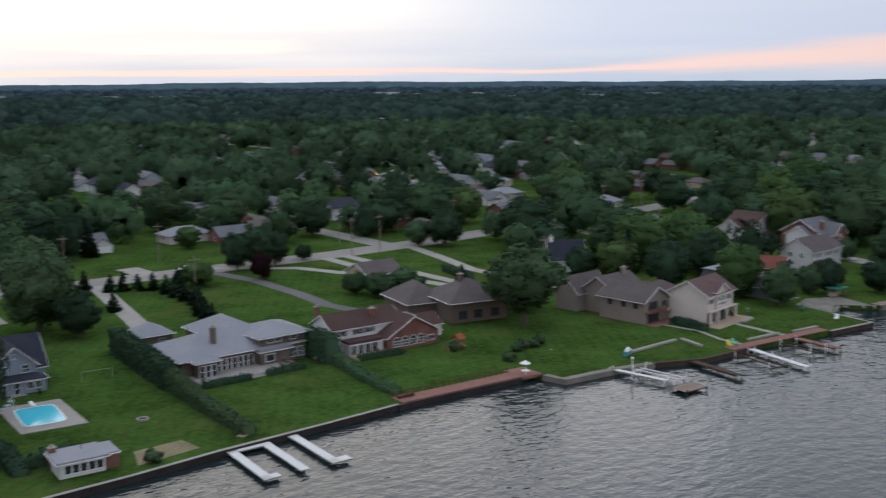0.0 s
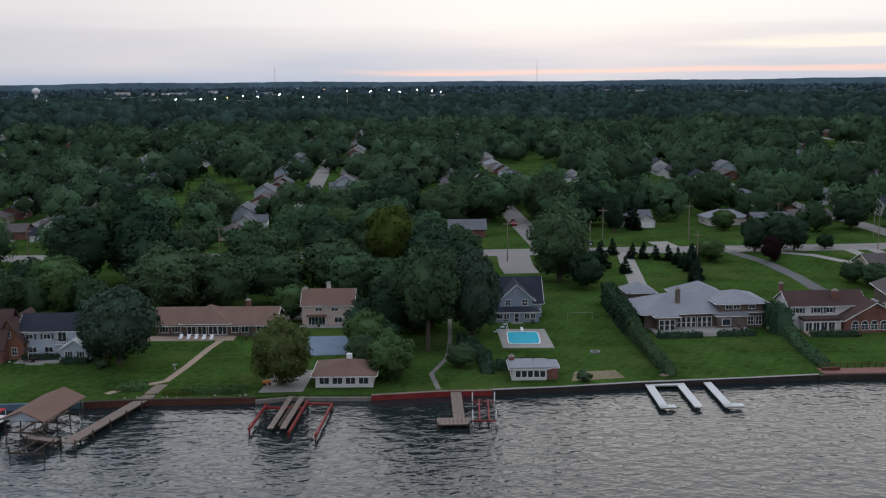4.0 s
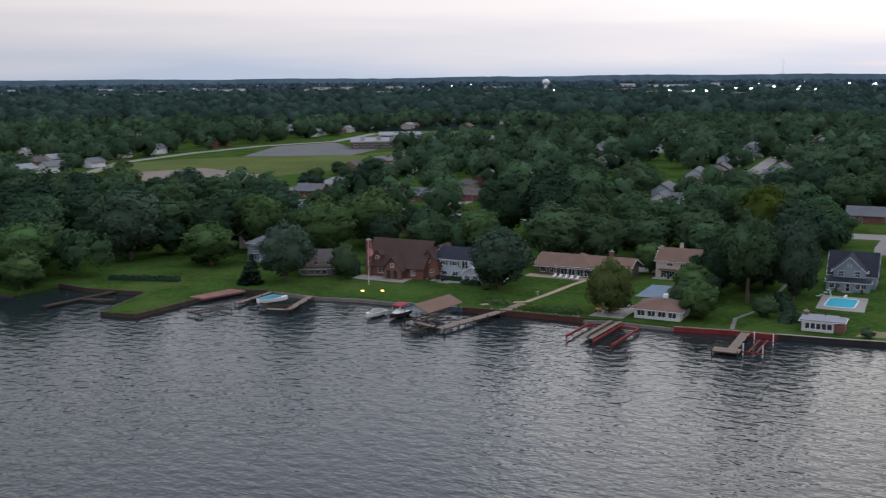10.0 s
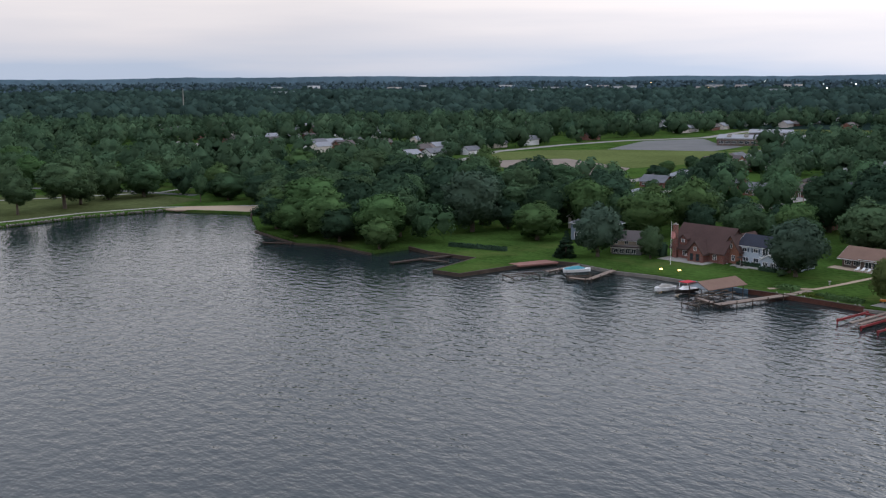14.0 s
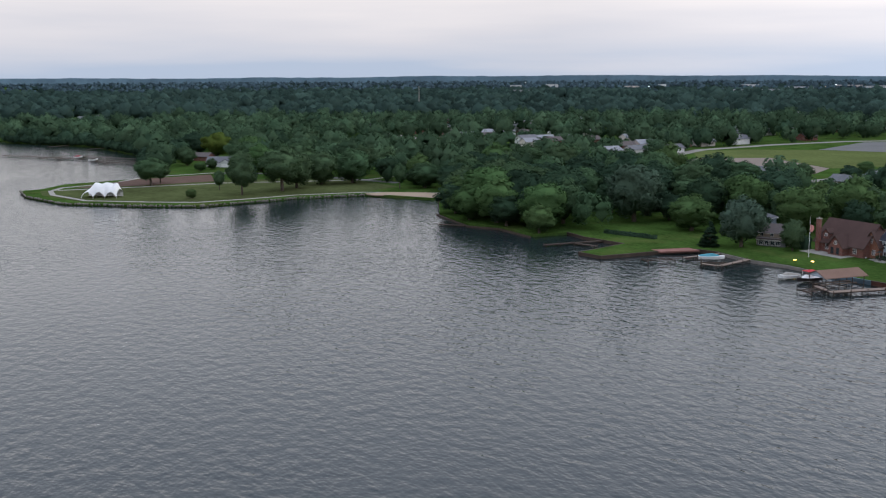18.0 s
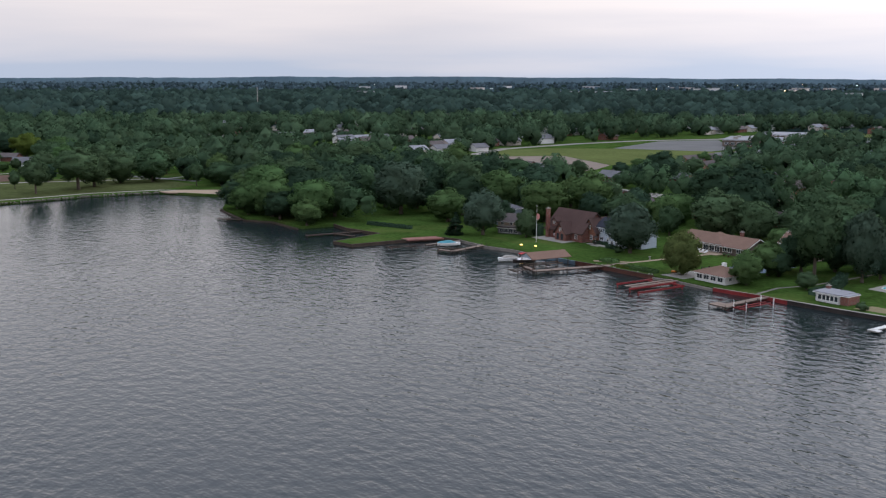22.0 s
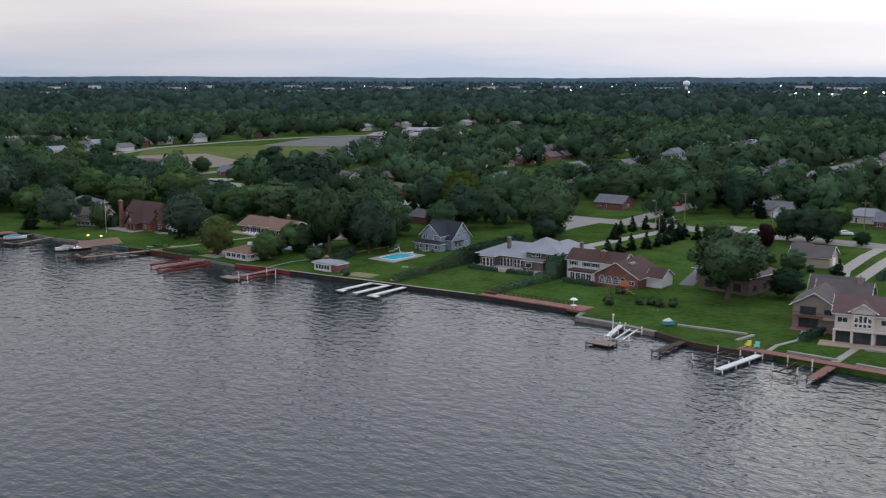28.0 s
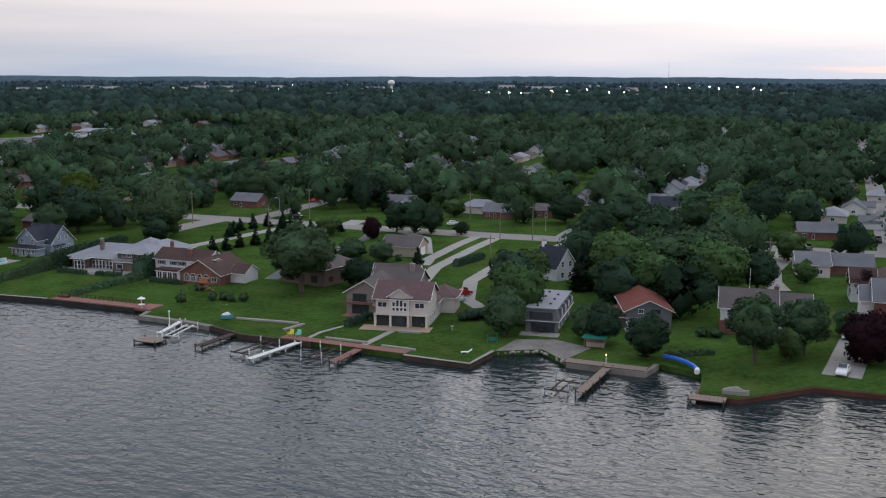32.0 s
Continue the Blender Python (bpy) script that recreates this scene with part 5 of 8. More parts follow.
def leaf_tris(rng, centres, normals, size, jitter=0.45):
    """One ragged leaf clump at each centre, turned loosely outwards."""
    n = len(centres)
    nrm = normals + rng.normal(0, jitter, (n, 3))
    nrm /= np.linalg.norm(nrm, axis=1)[:, None] + 1e-9
    a = np.cross(nrm, rng.normal(0, 1, (n, 3)))
    a /= np.linalg.norm(a, axis=1)[:, None] + 1e-9
    b = np.cross(nrm, a)
    s = (size * rng.uniform(0.6, 1.4, n))[:, None]
    q = np.stack([centres + a * s * rng.uniform(0.7, 1.3, (n, 1)), centres - a * s * 0.6 + b * s * rng.uniform(0.5, 1.1, (n, 1)),
                  centres - a * s * 0.6 - b * s * rng.uniform(0.5, 1.1, (n, 1))], 1)
    return q.reshape(-1, 3)


def spread(rng, n):
    """Directions spread evenly over a ball, a little shaken."""
    i = np.arange(n) + 0.5
    z = 1 - 2 * i / n
    a = i * 2.39996 + rng.uniform(0, 6.28)
    d = np.stack([np.sqrt(1 - z * z) * np.cos(a), np.sqrt(1 - z * z) * np.sin(a), z], 1) + rng.normal(0, 0.22, (n, 3))
    return d / np.linalg.norm(d, axis=1)[:, None]


def crown_mesh(seed, material, rx, rz, zc, lobes, per_lobe, leaf, shape="round"):
    """A lumpy crown: leafy lobes round a dense middle."""
    rng = np.random.default_rng(seed)
    d = spread(rng, lobes)
    k = rng.uniform(0.62, 0.82, (lobes, 1))
    cs = d * k * np.array([rx, rx, rz]) + np.array([0, 0, zc])
    rs = rx * rng.uniform(0.22, 0.36, lobes)
    if shape == "cone":
        u = ((np.arange(lobes) + rng.uniform(0, 1, lobes)) / lobes) ** 1.25
        a, w = rng.uniform(0, 6.283, lobes), (1 - u) * rx * 0.62
        cs = np.stack([w * np.cos(a), w * np.sin(a), zc - rz + 2 * rz * u * 0.93], 1)
        rs = (1 - u) * rx * 0.42 + 0.22
    cv, cf = OCTA
    v = (cs[:, None] + cv[None] * (rs * 0.72)[:, None, None] * (1 + rng.normal(0, 0.12, (lobes, len(cv), 1)))).reshape(-1, 3)
    tris = (cf[None] + (np.arange(lobes) * len(cv))[:, None, None]).reshape(-1, 3)
    if shape != "cone":  # the dense middle
        mv, mf = ICO2
        tris = np.concatenate([tris, mf + len(v)])
        v = np.concatenate([v, mv * np.array([rx, rx, rz]) * 0.74 * (1 + rng.normal(0, 0.06, (len(mv), 1))) + np.array([0, 0, zc])])
    ci = np.repeat(np.arange(lobes), per_lobe)
    out = cs - np.array([0, 0, zc])
    out /= np.linalg.norm(out, axis=1)[:, None] + 1e-6
    n = rng.normal(0, 1, (lobes * per_lobe, 3))
    n = n / np.linalg.norm(n, axis=1)[:, None] + out[ci] * 0.55
    n /= np.linalg.norm(n, axis=1)[:, None]
    p = cs[ci] + n * (rs[ci] * rng.uniform(0.72, 1.18, len(ci)))[:, None]
    q = leaf_tris(rng, p, n, leaf)
    tris = np.concatenate([tris, np.arange(len(p) * 3).reshape(-1, 3) + len(v)])
    v = np.concatenate([v, q])
    soft = (v - np.array([0, 0, zc])) / np.array([rx, rx, rz])
    soft[-len(q):] = soft[-len(q):] * 0.7 + np.repeat(n, 3, 0) * 0.55 + rng.normal(0, 0.12, (len(q), 3))
    soft[:, 2] += 0.02
    return mesh_from("crown", v, tris, np.zeros((0, 4), int), material, soft)


def trunk_mesh(seed, height, r, limbs, reach):
    rng = random.Random(seed)
    bm = bmesh.new()
    top = Vector((rng.uniform(-0.3, 0.3), rng.uniform(-0.3, 0.3), height))
    tube(bm, (0, 0, -0.3), top * 0.55, r * 1.25, r * 0.8)
    tube(bm, top * 0.55, top, r * 0.8, r * 0.3)
    for i in range(limbs):
        a = 6.283 * i / limbs + rng.uniform(-0.4, 0.4)
        s = top * rng.uniform(0.35, 0.7)
        e = s + Vector((math.cos(a) * reach * rng.uniform(0.5, 0.8), math.sin(a) * reach * rng.uniform(0.5, 0.8), height * rng.uniform(0.2, 0.4)))
        tube(bm, s, e, r * 0.45, r * 0.12, 6)
    return mesh_of(bm, "trunk")


def make_tree(name, label, seed, material, rx, rz, zc, lobes, per, leaf, shape="round", trunk_r=0.35):
    t = thing(name, 0, -3000, -50, 0, label, "tree")
    tm = trunk_mesh(seed, zc + rz * 0.3, trunk_r, 5, rx * 0.8)
    part("trunk", tm, M_BARK, t)
    part("crown", crown_mesh(seed, material, rx, rz, zc, lobes, per, leaf, shape), material, t)
    return t


PROTO = {
    "round": [make_tree("tree", "broad leafy green tree standing among the houses", 10 + i, L_GREEN, 4.6, 5.9, 6.4, 40, 125, 0.25) for i in range(4)],
    "deep": [make_tree("tree", "tall dark green tree standing among the houses", 20 + i, L_DEEP, 4.4, 6.7, 7.2, 40, 125, 0.25) for i in range(3)],
    "light": [make_tree("tree", "light green leafy tree on a lawn", 30 + i, L_LIGHT, 4.2, 5.5, 6.0, 36, 130, 0.24) for i in range(2)],
    "silver": [make_tree("tree", "silvery green leafy tree near the shore", 40 + i, L_SILVER, 5.0, 5.8, 6.6, 36, 150, 0.25) for i in range(2)],
    "tall": [make_tree("tree", "leafy green tree with a high crown over a bare trunk", 110 + i, L_GREEN, 4.6, 5.5, 8.2, 38, 130, 0.25, "round", 0.3) for i in range(3)],
    "yellow": [make_tree("tree", "yellow green leafy tree", 50, L_YELLOW, 4.0, 5.1, 5.6, 36, 130, 0.24)],
    "purple": [make_tree("tree", "dark purple leaved tree", 60, L_PURPLE, 4.0, 4.5, 4.8, 36, 120, 0.24)],
    "spruce": [make_tree("spruce", "dark pointed spruce tree", 70 + i, L_SPRUCE, 2.6, 6.2, 6.3, 30, 70, 0.30, "cone", 0.22) for i in range(2)],
    "willow": [make_tree("willow", "drooping willow tree by the water", 80 + i, L_WILLOW, 5.2, 5.0, 5.6, 38, 150, 0.25) for i in range(2)],
    "bush": [make_tree("shrub", "rounded green garden shrub", 90 + i, L_GREEN, 1.1, 0.9, 0.85, 9, 60, 0.17, "round", 0.06) for i in range(2)],
}
PLACED = []


def tree(kind, x, y, r, top, rng=random.Random(5)):
    """A tree of that kind with crown radius r and height top."""
    p = rng.choice(PROTO[kind])
    base = {"round": (4.6, 12.4), "deep": (4.4, 14.0), "light": (4.2, 11.6), "silver": (5.0, 12.4), "tall": (4.6, 13.8), "yellow": (4.0, 10.8), "purple": (4.0, 9.4),
            "spruce": (2.6, 12.6), "willow": (5.2, 10.6), "bush": (1.1, 1.9)}[kind]
    sx, sz = r / base[0], top / base[1]
    m = pose(x, y, GZ, 0, 0, rng.uniform(0, 360)) @ Matrix.Diagonal((sx, sx, sz, 1))
    ob = copy_thing(p, m)
    PLACED.append((x, y, r))
    return ob


NEAR_TREES = [
    # the park point and the wooded shore
    ("tall", -298, 71, 6.2, 15), ("tall", -304, 90, 9.6, 18.5), ("round", -312, 99, 7.5, 15.5), ("round", -320, 113, 8, 15), ("round", -320, 128, 9, 15.6), ("tall", -353, 46, 7.2, 12.4), ("tall", -320, 67.7, 2.4, 8.5),
    ("tall", -362, 52, 4.4, 10.5), ("tall", -289, 137, 3.2, 11), ("deep", -300, 152, 6.5, 7), ("light", -296, 50, 2.2, 4), ("tall", -372, 122, 8, 16), ("tall", -352, 146, 7, 15), ("tall", -330, 148, 6, 15), ("deep", -207, 121, 7, 12), ("light", -190, 117.5, 7, 12), ("deep", -172, 121, 6, 10.5), ("round", -224, 132, 7, 13), ("deep", -236, 140, 6.5, 12), ("light", -154, 122, 5, 9), ("round", -287, 148, 8, 11), ("deep", -268, 152, 7, 12), ("light", -197, 129, 10.5, 18), ("light", -180, 122, 8, 15),
    ("light", -161, 128, 7.5, 15.5), ("deep", -179, 146, 8.5, 18), ("silver", -161, 163, 9.5, 20), ("deep", -191, 155, 8, 18), ("deep", -171, 176, 8, 18),
    ("round", -205, 150, 8, 16), ("deep", -147, 180, 7, 16), ("round", -220, 140, 8, 15), ("light", -207, 122, 7, 13), ("round", -168, 140, 7, 15), ("deep", -190, 138, 8, 17), ("round", -236, 160, 7, 14), ("light", -136, 166, 7, 11.5),
    ("silver", -105.5, 158, 6.5, 14.6), ("deep", -116, 174, 4, 9), ("spruce", -110.5, 151.2, 3.2, 7.5), ("round", -94.2, 166, 3.2, 9), ("round", -128, 196, 6, 13), ("round", -255, 165, 8, 14),
    # behind and between the western houses
    ("round", -85, 208, 4, 9.5), ("light", -79, 210, 5.2, 12.4), ("round", -72, 205, 4, 10), ("silver", -55.5, 172, 6.6, 14.5), ("silver", -59, 175, 4.6, 11),
    ("round", -57.5, 211, 8.4, 15.5), ("round", -46, 214, 6, 13.5), ("round", -37, 224, 7.2, 12.5), ("deep", -66, 234, 8, 17), ("willow", -25, 160, 5, 11),
    ("light", -7.6, 163, 4, 8.5), ("light", -12.5, 177, 4.2, 8.7), ("deep", -9.5, 186, 4.6, 13), ("silver", 6, 188.5, 5.2, 18), ("tall", -2, 181, 6, 20), ("round", -5, 206, 5.6, 15),
    ("deep", 6, 196, 4, 12), ("yellow", -14, 260, 6.8, 19), ("deep", -30, 264, 6.6, 16), ("deep", -87, 246, 8.6, 20), ("deep", -73, 248, 8.6, 22),
    ("light", -31, 206, 3.6, 8), ("round", 27.5, 251, 7.8, 19.5), ("deep", 33, 240, 4.2, 9.5), 
    ("round", -20, 222, 6.5, 13), ("deep", -3, 246, 7, 16),
    # the eastern lawns
    ("tall", 110.5, 196, 8.3, 16.8), ("deep", 86, 298, 4.4, 10.5), ("deep", 92, 299, 5.2, 12), ("deep", 97.5, 300, 4, 10), ("deep", 107, 302.5, 2.6, 4.4), ("deep", 119, 208, 4.2, 7.4),
    ("light", 70, 281, 4, 6.4), ("purple", 86, 280, 2.8, 6.8), ("round", 100, 240, 4, 6), ("round", 108, 243, 3.6, 6), ("round", 97, 247, 3.4, 5.5), ("spruce", 121, 238, 2.2, 6),
    ("light", 166.4, 190, 5.4, 13.6), ("round", 168, 179.6, 4.2, 9.6), ("deep", 159, 205, 5.6, 13), ("light", 157, 222, 5.4, 11), ("deep", 150, 228, 4, 9),
    ("deep", 187, 182, 3.6, 8.6), ("round", 183, 184, 3.2, 7), ("deep", 197, 176, 4, 8.6), ("light", 176, 234, 7.6, 15.5), ("round", 183, 246, 8.4, 14),
    ("round", 191, 262, 7.6, 14), ("light", 186, 222, 6.6, 13), ("deep", 180, 214, 5, 12), ("spruce", 168, 231, 4, 12), ("light", 197, 240, 7, 14),
    ("tall", 215, 180.5, 5, 12.8), ("tall", 222, 190.5, 4.6, 10.8), ("light", 220, 186, 2.6, 6.4), ("purple", 233, 189.5, 5, 9.4), ("purple", 239, 196, 4, 7),
    ("deep", 205, 250, 5, 10), ("light", 206, 300, 4.5, 9), ("purple", 228, 250, 3.6, 7), ("light", 214, 266, 3, 6), ("round", 228, 208, 3, 6),
    ("deep", 152, 300, 6, 12), ("round", 146, 306, 4, 8), ("deep", 256, 236, 7, 14), ("round", 262, 220, 7, 14), ("round", 250, 205, 6, 12),
    ("deep", 152, 340, 7, 12), ("round", 173, 345, 9, 15), ("spruce", 180, 348, 4, 13), ("deep", 128, 345, 6, 12), ("spruce", 58, 345, 3.4, 12), ("deep", 52, 340, 4, 14),
    ("round", -330, 305, 5, 7), ("light", -312, 296, 4.4, 7), ("round", -292, 300, 5, 7.5), ("deep", -270, 296, 5, 7), ("light", -250, 292, 4, 6.5), ("yellow", -322, 318, 3.4, 6), ("round", -280, 282, 5, 8), ("deep", -305, 278, 5, 8.5), ("round", -335, 285, 5, 9), ("light", -244, 276, 4.5, 8), ("round", -228, 318, 5, 8.5), ("deep", -224, 345, 4, 7), ("light", -236, 372, 4, 7), ("round", -244, 405, 4, 7), ("deep", -210, 330, 4, 8), ("light", -246, 440, 4, 7), ("round", -232, 392, 4, 6.5),
    ("deep", -14, 187, 4, 9), ("deep", -6, 195, 4.5, 10), ("round", -12.5, 170, 3.4, 6), ("deep", -2, 199, 5, 12), ("round", 4, 170, 2.6, 4.5), ("deep", -10, 178, 3.4, 7),
    ("silver", 156.8, 188.6, 1.7, 2.5), ("silver", 158.4, 190.6, 1.4, 2.2),
    ("light", 87, 344, 4, 7), ("yellow", -490, 112, 9, 16), ("round", -378, 94, 6.5, 12), ("light", -392, 108, 7.5, 14), ("round", -408, 122, 8, 15), ("deep", -364, 108, 7, 12), ("round", -446, 84, 5, 10), ("round", -424, 112, 7, 14), ("deep", -346, 88, 4, 9), ("light", -410, 82, 3, 5), ("round", -418, 90, 3, 6), ("round", -470, 88, 5, 9), ("round", -452, 112, 6, 13), ("deep", -512, 104, 9, 15), ("light", -462, 125, 8, 15),
]
for kind, x, y, r, top in NEAR_TREES:
    tree(kind, x, deep(y), r, top)
CLEAR = [[(4, 203), (37, 203), (37, 292), (10, 292), (4, 250)], [(-246, 296), (-196, 312), (-200, 360), (-226, 410), (-246, 500), (-280, 540), (-262, 430)], [(-352, 262), (-226, 252), (-238, 322), (-352, 332)], [(-112, 112), (262, 112), (262, 204), (-112, 204)], [(36, 200), (160, 200), (160, 316), (36, 316)], [(198, 200), (240, 200), (240, 300), (198, 300)],
         FIELD, SCHOOL, [(-158, 112), (-104, 112), (-104, 168), (-150, 162)], [(-400, -20), (-240, -20), (-240, 140), (-310, 140), (-344, 156), (-462, 120), (-482, 98), (-462, 74), (-400, 60)]]


OPEN = [(250, 445, 60, 85), (58, 322, 26, 14), (100, 320, 30, 12), (165, 328, 30, 18), (210, 325, 24, 24), (215, 400, 34, 50), (238, 470, 34, 50), (300, 500, 40, 40), (372, 458, 50, 34), (175, 345, 30, 28), (215, 395, 34, 40), (275, 480, 40, 60), (250, 300, 26, 34), (300, 370, 40, 40), (420, 400, 70, 60), (-155, 315, 32, 40), (-122, 262, 18, 14), (-62, 420, 14, 130), (225, 690, 50, 50), (-146, 560, 20, 70), (150, 300, 30, 22), (190, 330, 30, 40), (150, 375, 30, 40), (120, 340, 30, 22), (178, 236, 24, 36), (60, 330, 22, 24), (20, 320, 16, 30), (-610, 350, 60, 40), (-520, 400, 50, 40), (-260, 420, 24, 24), (-140, 258, 46, 26)]


def opening(x, y):
    """Blocks where roofs and yards show between few trees."""
    return any(((x - a) / c) ** 2 + ((y - b) / e) ** 2 < 1 for a, b, c, e in OPEN)


def scrub(x, y):
    """Young, low growth in front of the far houses."""
    return ((x + 455) / 120) ** 2 + ((y - 315) / 62) ** 2 < 1 or ((x + 500) / 80) ** 2 + ((y - 250) / 70) ** 2 < 1 or ((x + 950) / 95) ** 2 + ((y - 100) / 70) ** 2 < 1


FBINS = {}
for q in FOOT:
    xs, ys = [p[0] for p in q], [p[1] for p in q]
    for i in range(int(min(xs) // 40), int(max(xs) // 40) + 1):
        for j in range(int(min(ys) // 40), int(max(ys) // 40) + 1):
            FBINS.setdefault((i, j), []).append(q)


def on_land(x, y):
    return (y > 220 and y > 0.4 * x + 60) or inside(x, y, LAND_POLY)


def clear_of(x, y):
    return not any(inside(x, y, f) for f in CLEAR) and not any(inside(x, y, f) for f in FBINS.get((int(x // 40), int(y // 40)), ()))


def free(x, y, r):
    if not on_land(x, y - 4) or not clear_of(x, y):
        return False
    if abs(y - road_y(x)) < 7 + r * 0.5:
        return False
    if y > 310 and street_gap(x, y) < 4.5 + r * 0.35:
        return False
    return all((x - a) ** 2 + (y - b) ** 2 > (0.55 * (r + c)) ** 2 for a, b, c in PLACED)


rng = random.Random(11)
for i in range(9000):
    x, y = rng.uniform(-330, 330), rng.uniform(130, 372)
    r = rng.uniform(5.0, 8.8)
    if len(PLACED) < 300 and free(x, y, r) and not (opening(x, y) and rng.random() < 0.75):
        tree(rng.choice(["round", "round", "deep", "deep", "light", "round"]), x, y, r, r * rng.uniform(1.75, 2.25))
BINS = {}
for a, b_, c in PLACED:
    BINS.setdefault((int(a // 20), int(b_ // 20)), []).append((a, b_, c))


def woods(name, seed, count, area, lobes, leaves, leaf, rmin, rmax, keep, material, label, core=0.72, apart=0.86, solid=ICO0):
    """Many trees as one mesh: lumpy crowns with leaf clumps."""
    rs = np.random.default_rng(seed)
    pos, rad, tries = [], [], 0
    while len(pos) < count and tries < count * 8:
        tries += 1
        x, y = area(rs)
        r = rs.uniform(rmin, rmax) * (0.75 + 0.5 * noise.noise((x * 0.02, y * 0.02, 9.0)) ** 2 + 0.25 * rs.uniform())
        if not keep(x, y):
            continue
        if apart:
            i, j = int(x // 20), int(y // 20)
            if any((x - a) ** 2 + (y - b) ** 2 < (apart * (r + c)) ** 2 for u in (i - 1, i, i + 1) for w in (j - 1, j, j + 1) for a, b, c in BINS.get((u, w), ())):
                continue
            BINS.setdefault((i, j), []).append((x, y, r))
        pos.append((x, y))
        rad.append(r)
    pos, rad = np.array(pos), np.array(rad)
    n = len(pos)
    small = np.array([0.55 if scrub(x, y) else 1.0 for x, y in pos])
    rad *= np.sqrt(small)
    hgt = np.minimum(rad * rs.uniform(1.45, 2.05, n), rs.uniform(11, 20, n)) * small
    cv, cf = solid
    d = np.stack([spread(rs, lobes) for _ in range(n)])
    k = rs.uniform(0.36, 0.7, (n, lobes, 1))
    c = np.concatenate([pos, (GZ + hgt * 0.5)[:, None]], 1)[:, None] + d * k * np.stack([rad, rad, hgt * 0.5], 1)[:, None]
    lr = rad[:, None] * rs.uniform(0.8, 1.2, (n, lobes)) * (1.5 / math.sqrt(lobes) if lobes > 4 else 0.45)
    v = (c[:, :, None] + cv[None, None] * (lr * core)[:, :, None, None] * (1 + rs.normal(0, 0.16, (n, lobes, len(cv), 1)))).reshape(-1, 3)
    tris = (cf[None] + (np.arange(n * lobes) * len(cv))[:, None, None]).reshape(-1, 3)
    if leaves:
        m = n * leaves
        ti = np.repeat(np.arange(n), leaves)
        li = rs.integers(0, lobes, m)
        nn = rs.normal(0, 1, (m, 3)) * 0.75 + d[ti, li]
        nn[:, 2] += 0.35
        nn /= np.linalg.norm(nn, axis=1)[:, None]
        p = c[ti, li] + nn * (lr[ti, li] * rs.uniform(0.82, 1.06, m))[:, None]
        q = leaf_tris(rs, p, nn, leaf, 0.3)
        tris = np.concatenate([tris, np.arange(m * 3).reshape(-1, 3) + len(v)])
        cn = (v.reshape(n, -1, 3) - np.concatenate([pos, (GZ + hgt * 0.5)[:, None]], 1)[:, None]).reshape(-1, 3)
        soft = np.concatenate([cn / np.linalg.norm(cn, axis=1)[:, None], np.repeat(nn * 0.4 + d[ti, li] * 0.8, 3, 0) + rs.normal(0, 0.1, (m * 3, 3))])
        soft[:, 2] += 0.15
        v = np.concatenate([v, q])
    ob = new(name, mesh_from(name, v, tris, np.zeros((0, 4), int), material, soft))
    tone = rs.uniform(-1.0, 1.0, n)
    tone = np.concatenate([np.repeat(tone, lobes * len(cv)), np.repeat(tone, leaves * 3)])
    ob.data.attributes.new("tint", "FLOAT", "POINT").data.foreach_set("value", tone.astype(np.float32))
    return tagged(ob, label, "trees", kind="stuff")


def keep_mid(x, y):
    if not on_land(x, y - 4) or not clear_of(x, y):
        return False
    if -700 < x < 900 and abs(y - road_y(x)) < 10:
        return False
    if 400 < y < 900 and 6 < abs(x - street_x(-1, y)) < 19 and math.sin(x * 7.7 + y * 3.1) < 0.8:
        return False
    if 300 < y < 900 and street_gap(x, y) < 3.5:
        return False
    if opening(x, y) and math.sin(x * 12.99 + y * 78.2) < 0.8:
        return False
    if 285 < y < 1000 and noise.noise((x * 0.014, y * 0.014, 3.0)) > 0.22:
        return False
    return True


def ring(r0, r1, a0=-64, a1=96):
    def f(rs):
        r = math.sqrt(rs.uniform(r0 * r0, r1 * r1))
        a = radians(rs.uniform(a0, a1))
        return 90 - math.sin(a) * r, math.cos(a) * r - 10
    return f


woods("woodland", 3, 420, ring(150, 430), 14, 1450, 0.36, 5.6, 9.6, keep_mid, L_GREEN, "leafy green neighbourhood trees in dense groups", 0.72, 0.86, OCTA)
woods("dark_grove", 7, 220, ring(150, 430), 14, 1450, 0.36, 5.4, 9.2, keep_mid, L_DEEP, "dark green neighbourhood trees in dense groups", 0.72, 0.86, OCTA)
woods("mid_woodland", 5, 1600, ring(420, 1000), 12, 430, 0.62, 7.0, 12.4, keep_mid, L_WOOD, "leafy green neighbourhood trees in dense groups", 0.76, 0.92, OCTA)
woods("dark_woodland", 8, 900, ring(420, 1000), 12, 430, 0.62, 6.4, 11.6, keep_mid, L_DEEP, "dark green neighbourhood trees in dense groups", 0.76, 0.92, OCTA)
woods("far_woodland", 4, 7000, ring(940, 2400), 6, 50, 1.0, 7.0, 13.0, keep_mid, L_FAR, "distant dark green tree canopy with a painted haze tint", 0.88, 0.85)
BANK = [(-1500, -170), (-1200, -110), (-712, 24), (-633, 72), (-530, 85), (-440, 66)]


def bank(rs, lo=1, hi=14):
    i = int(rs.integers(0, len(BANK) - 1))
    k, off = rs.uniform(), rs.uniform(lo, hi)
    return BANK[i][0] * (1 - k) + BANK[i + 1][0] * k - off * 0.3, BANK[i][1] * (1 - k) + BANK[i + 1][1] * k + off


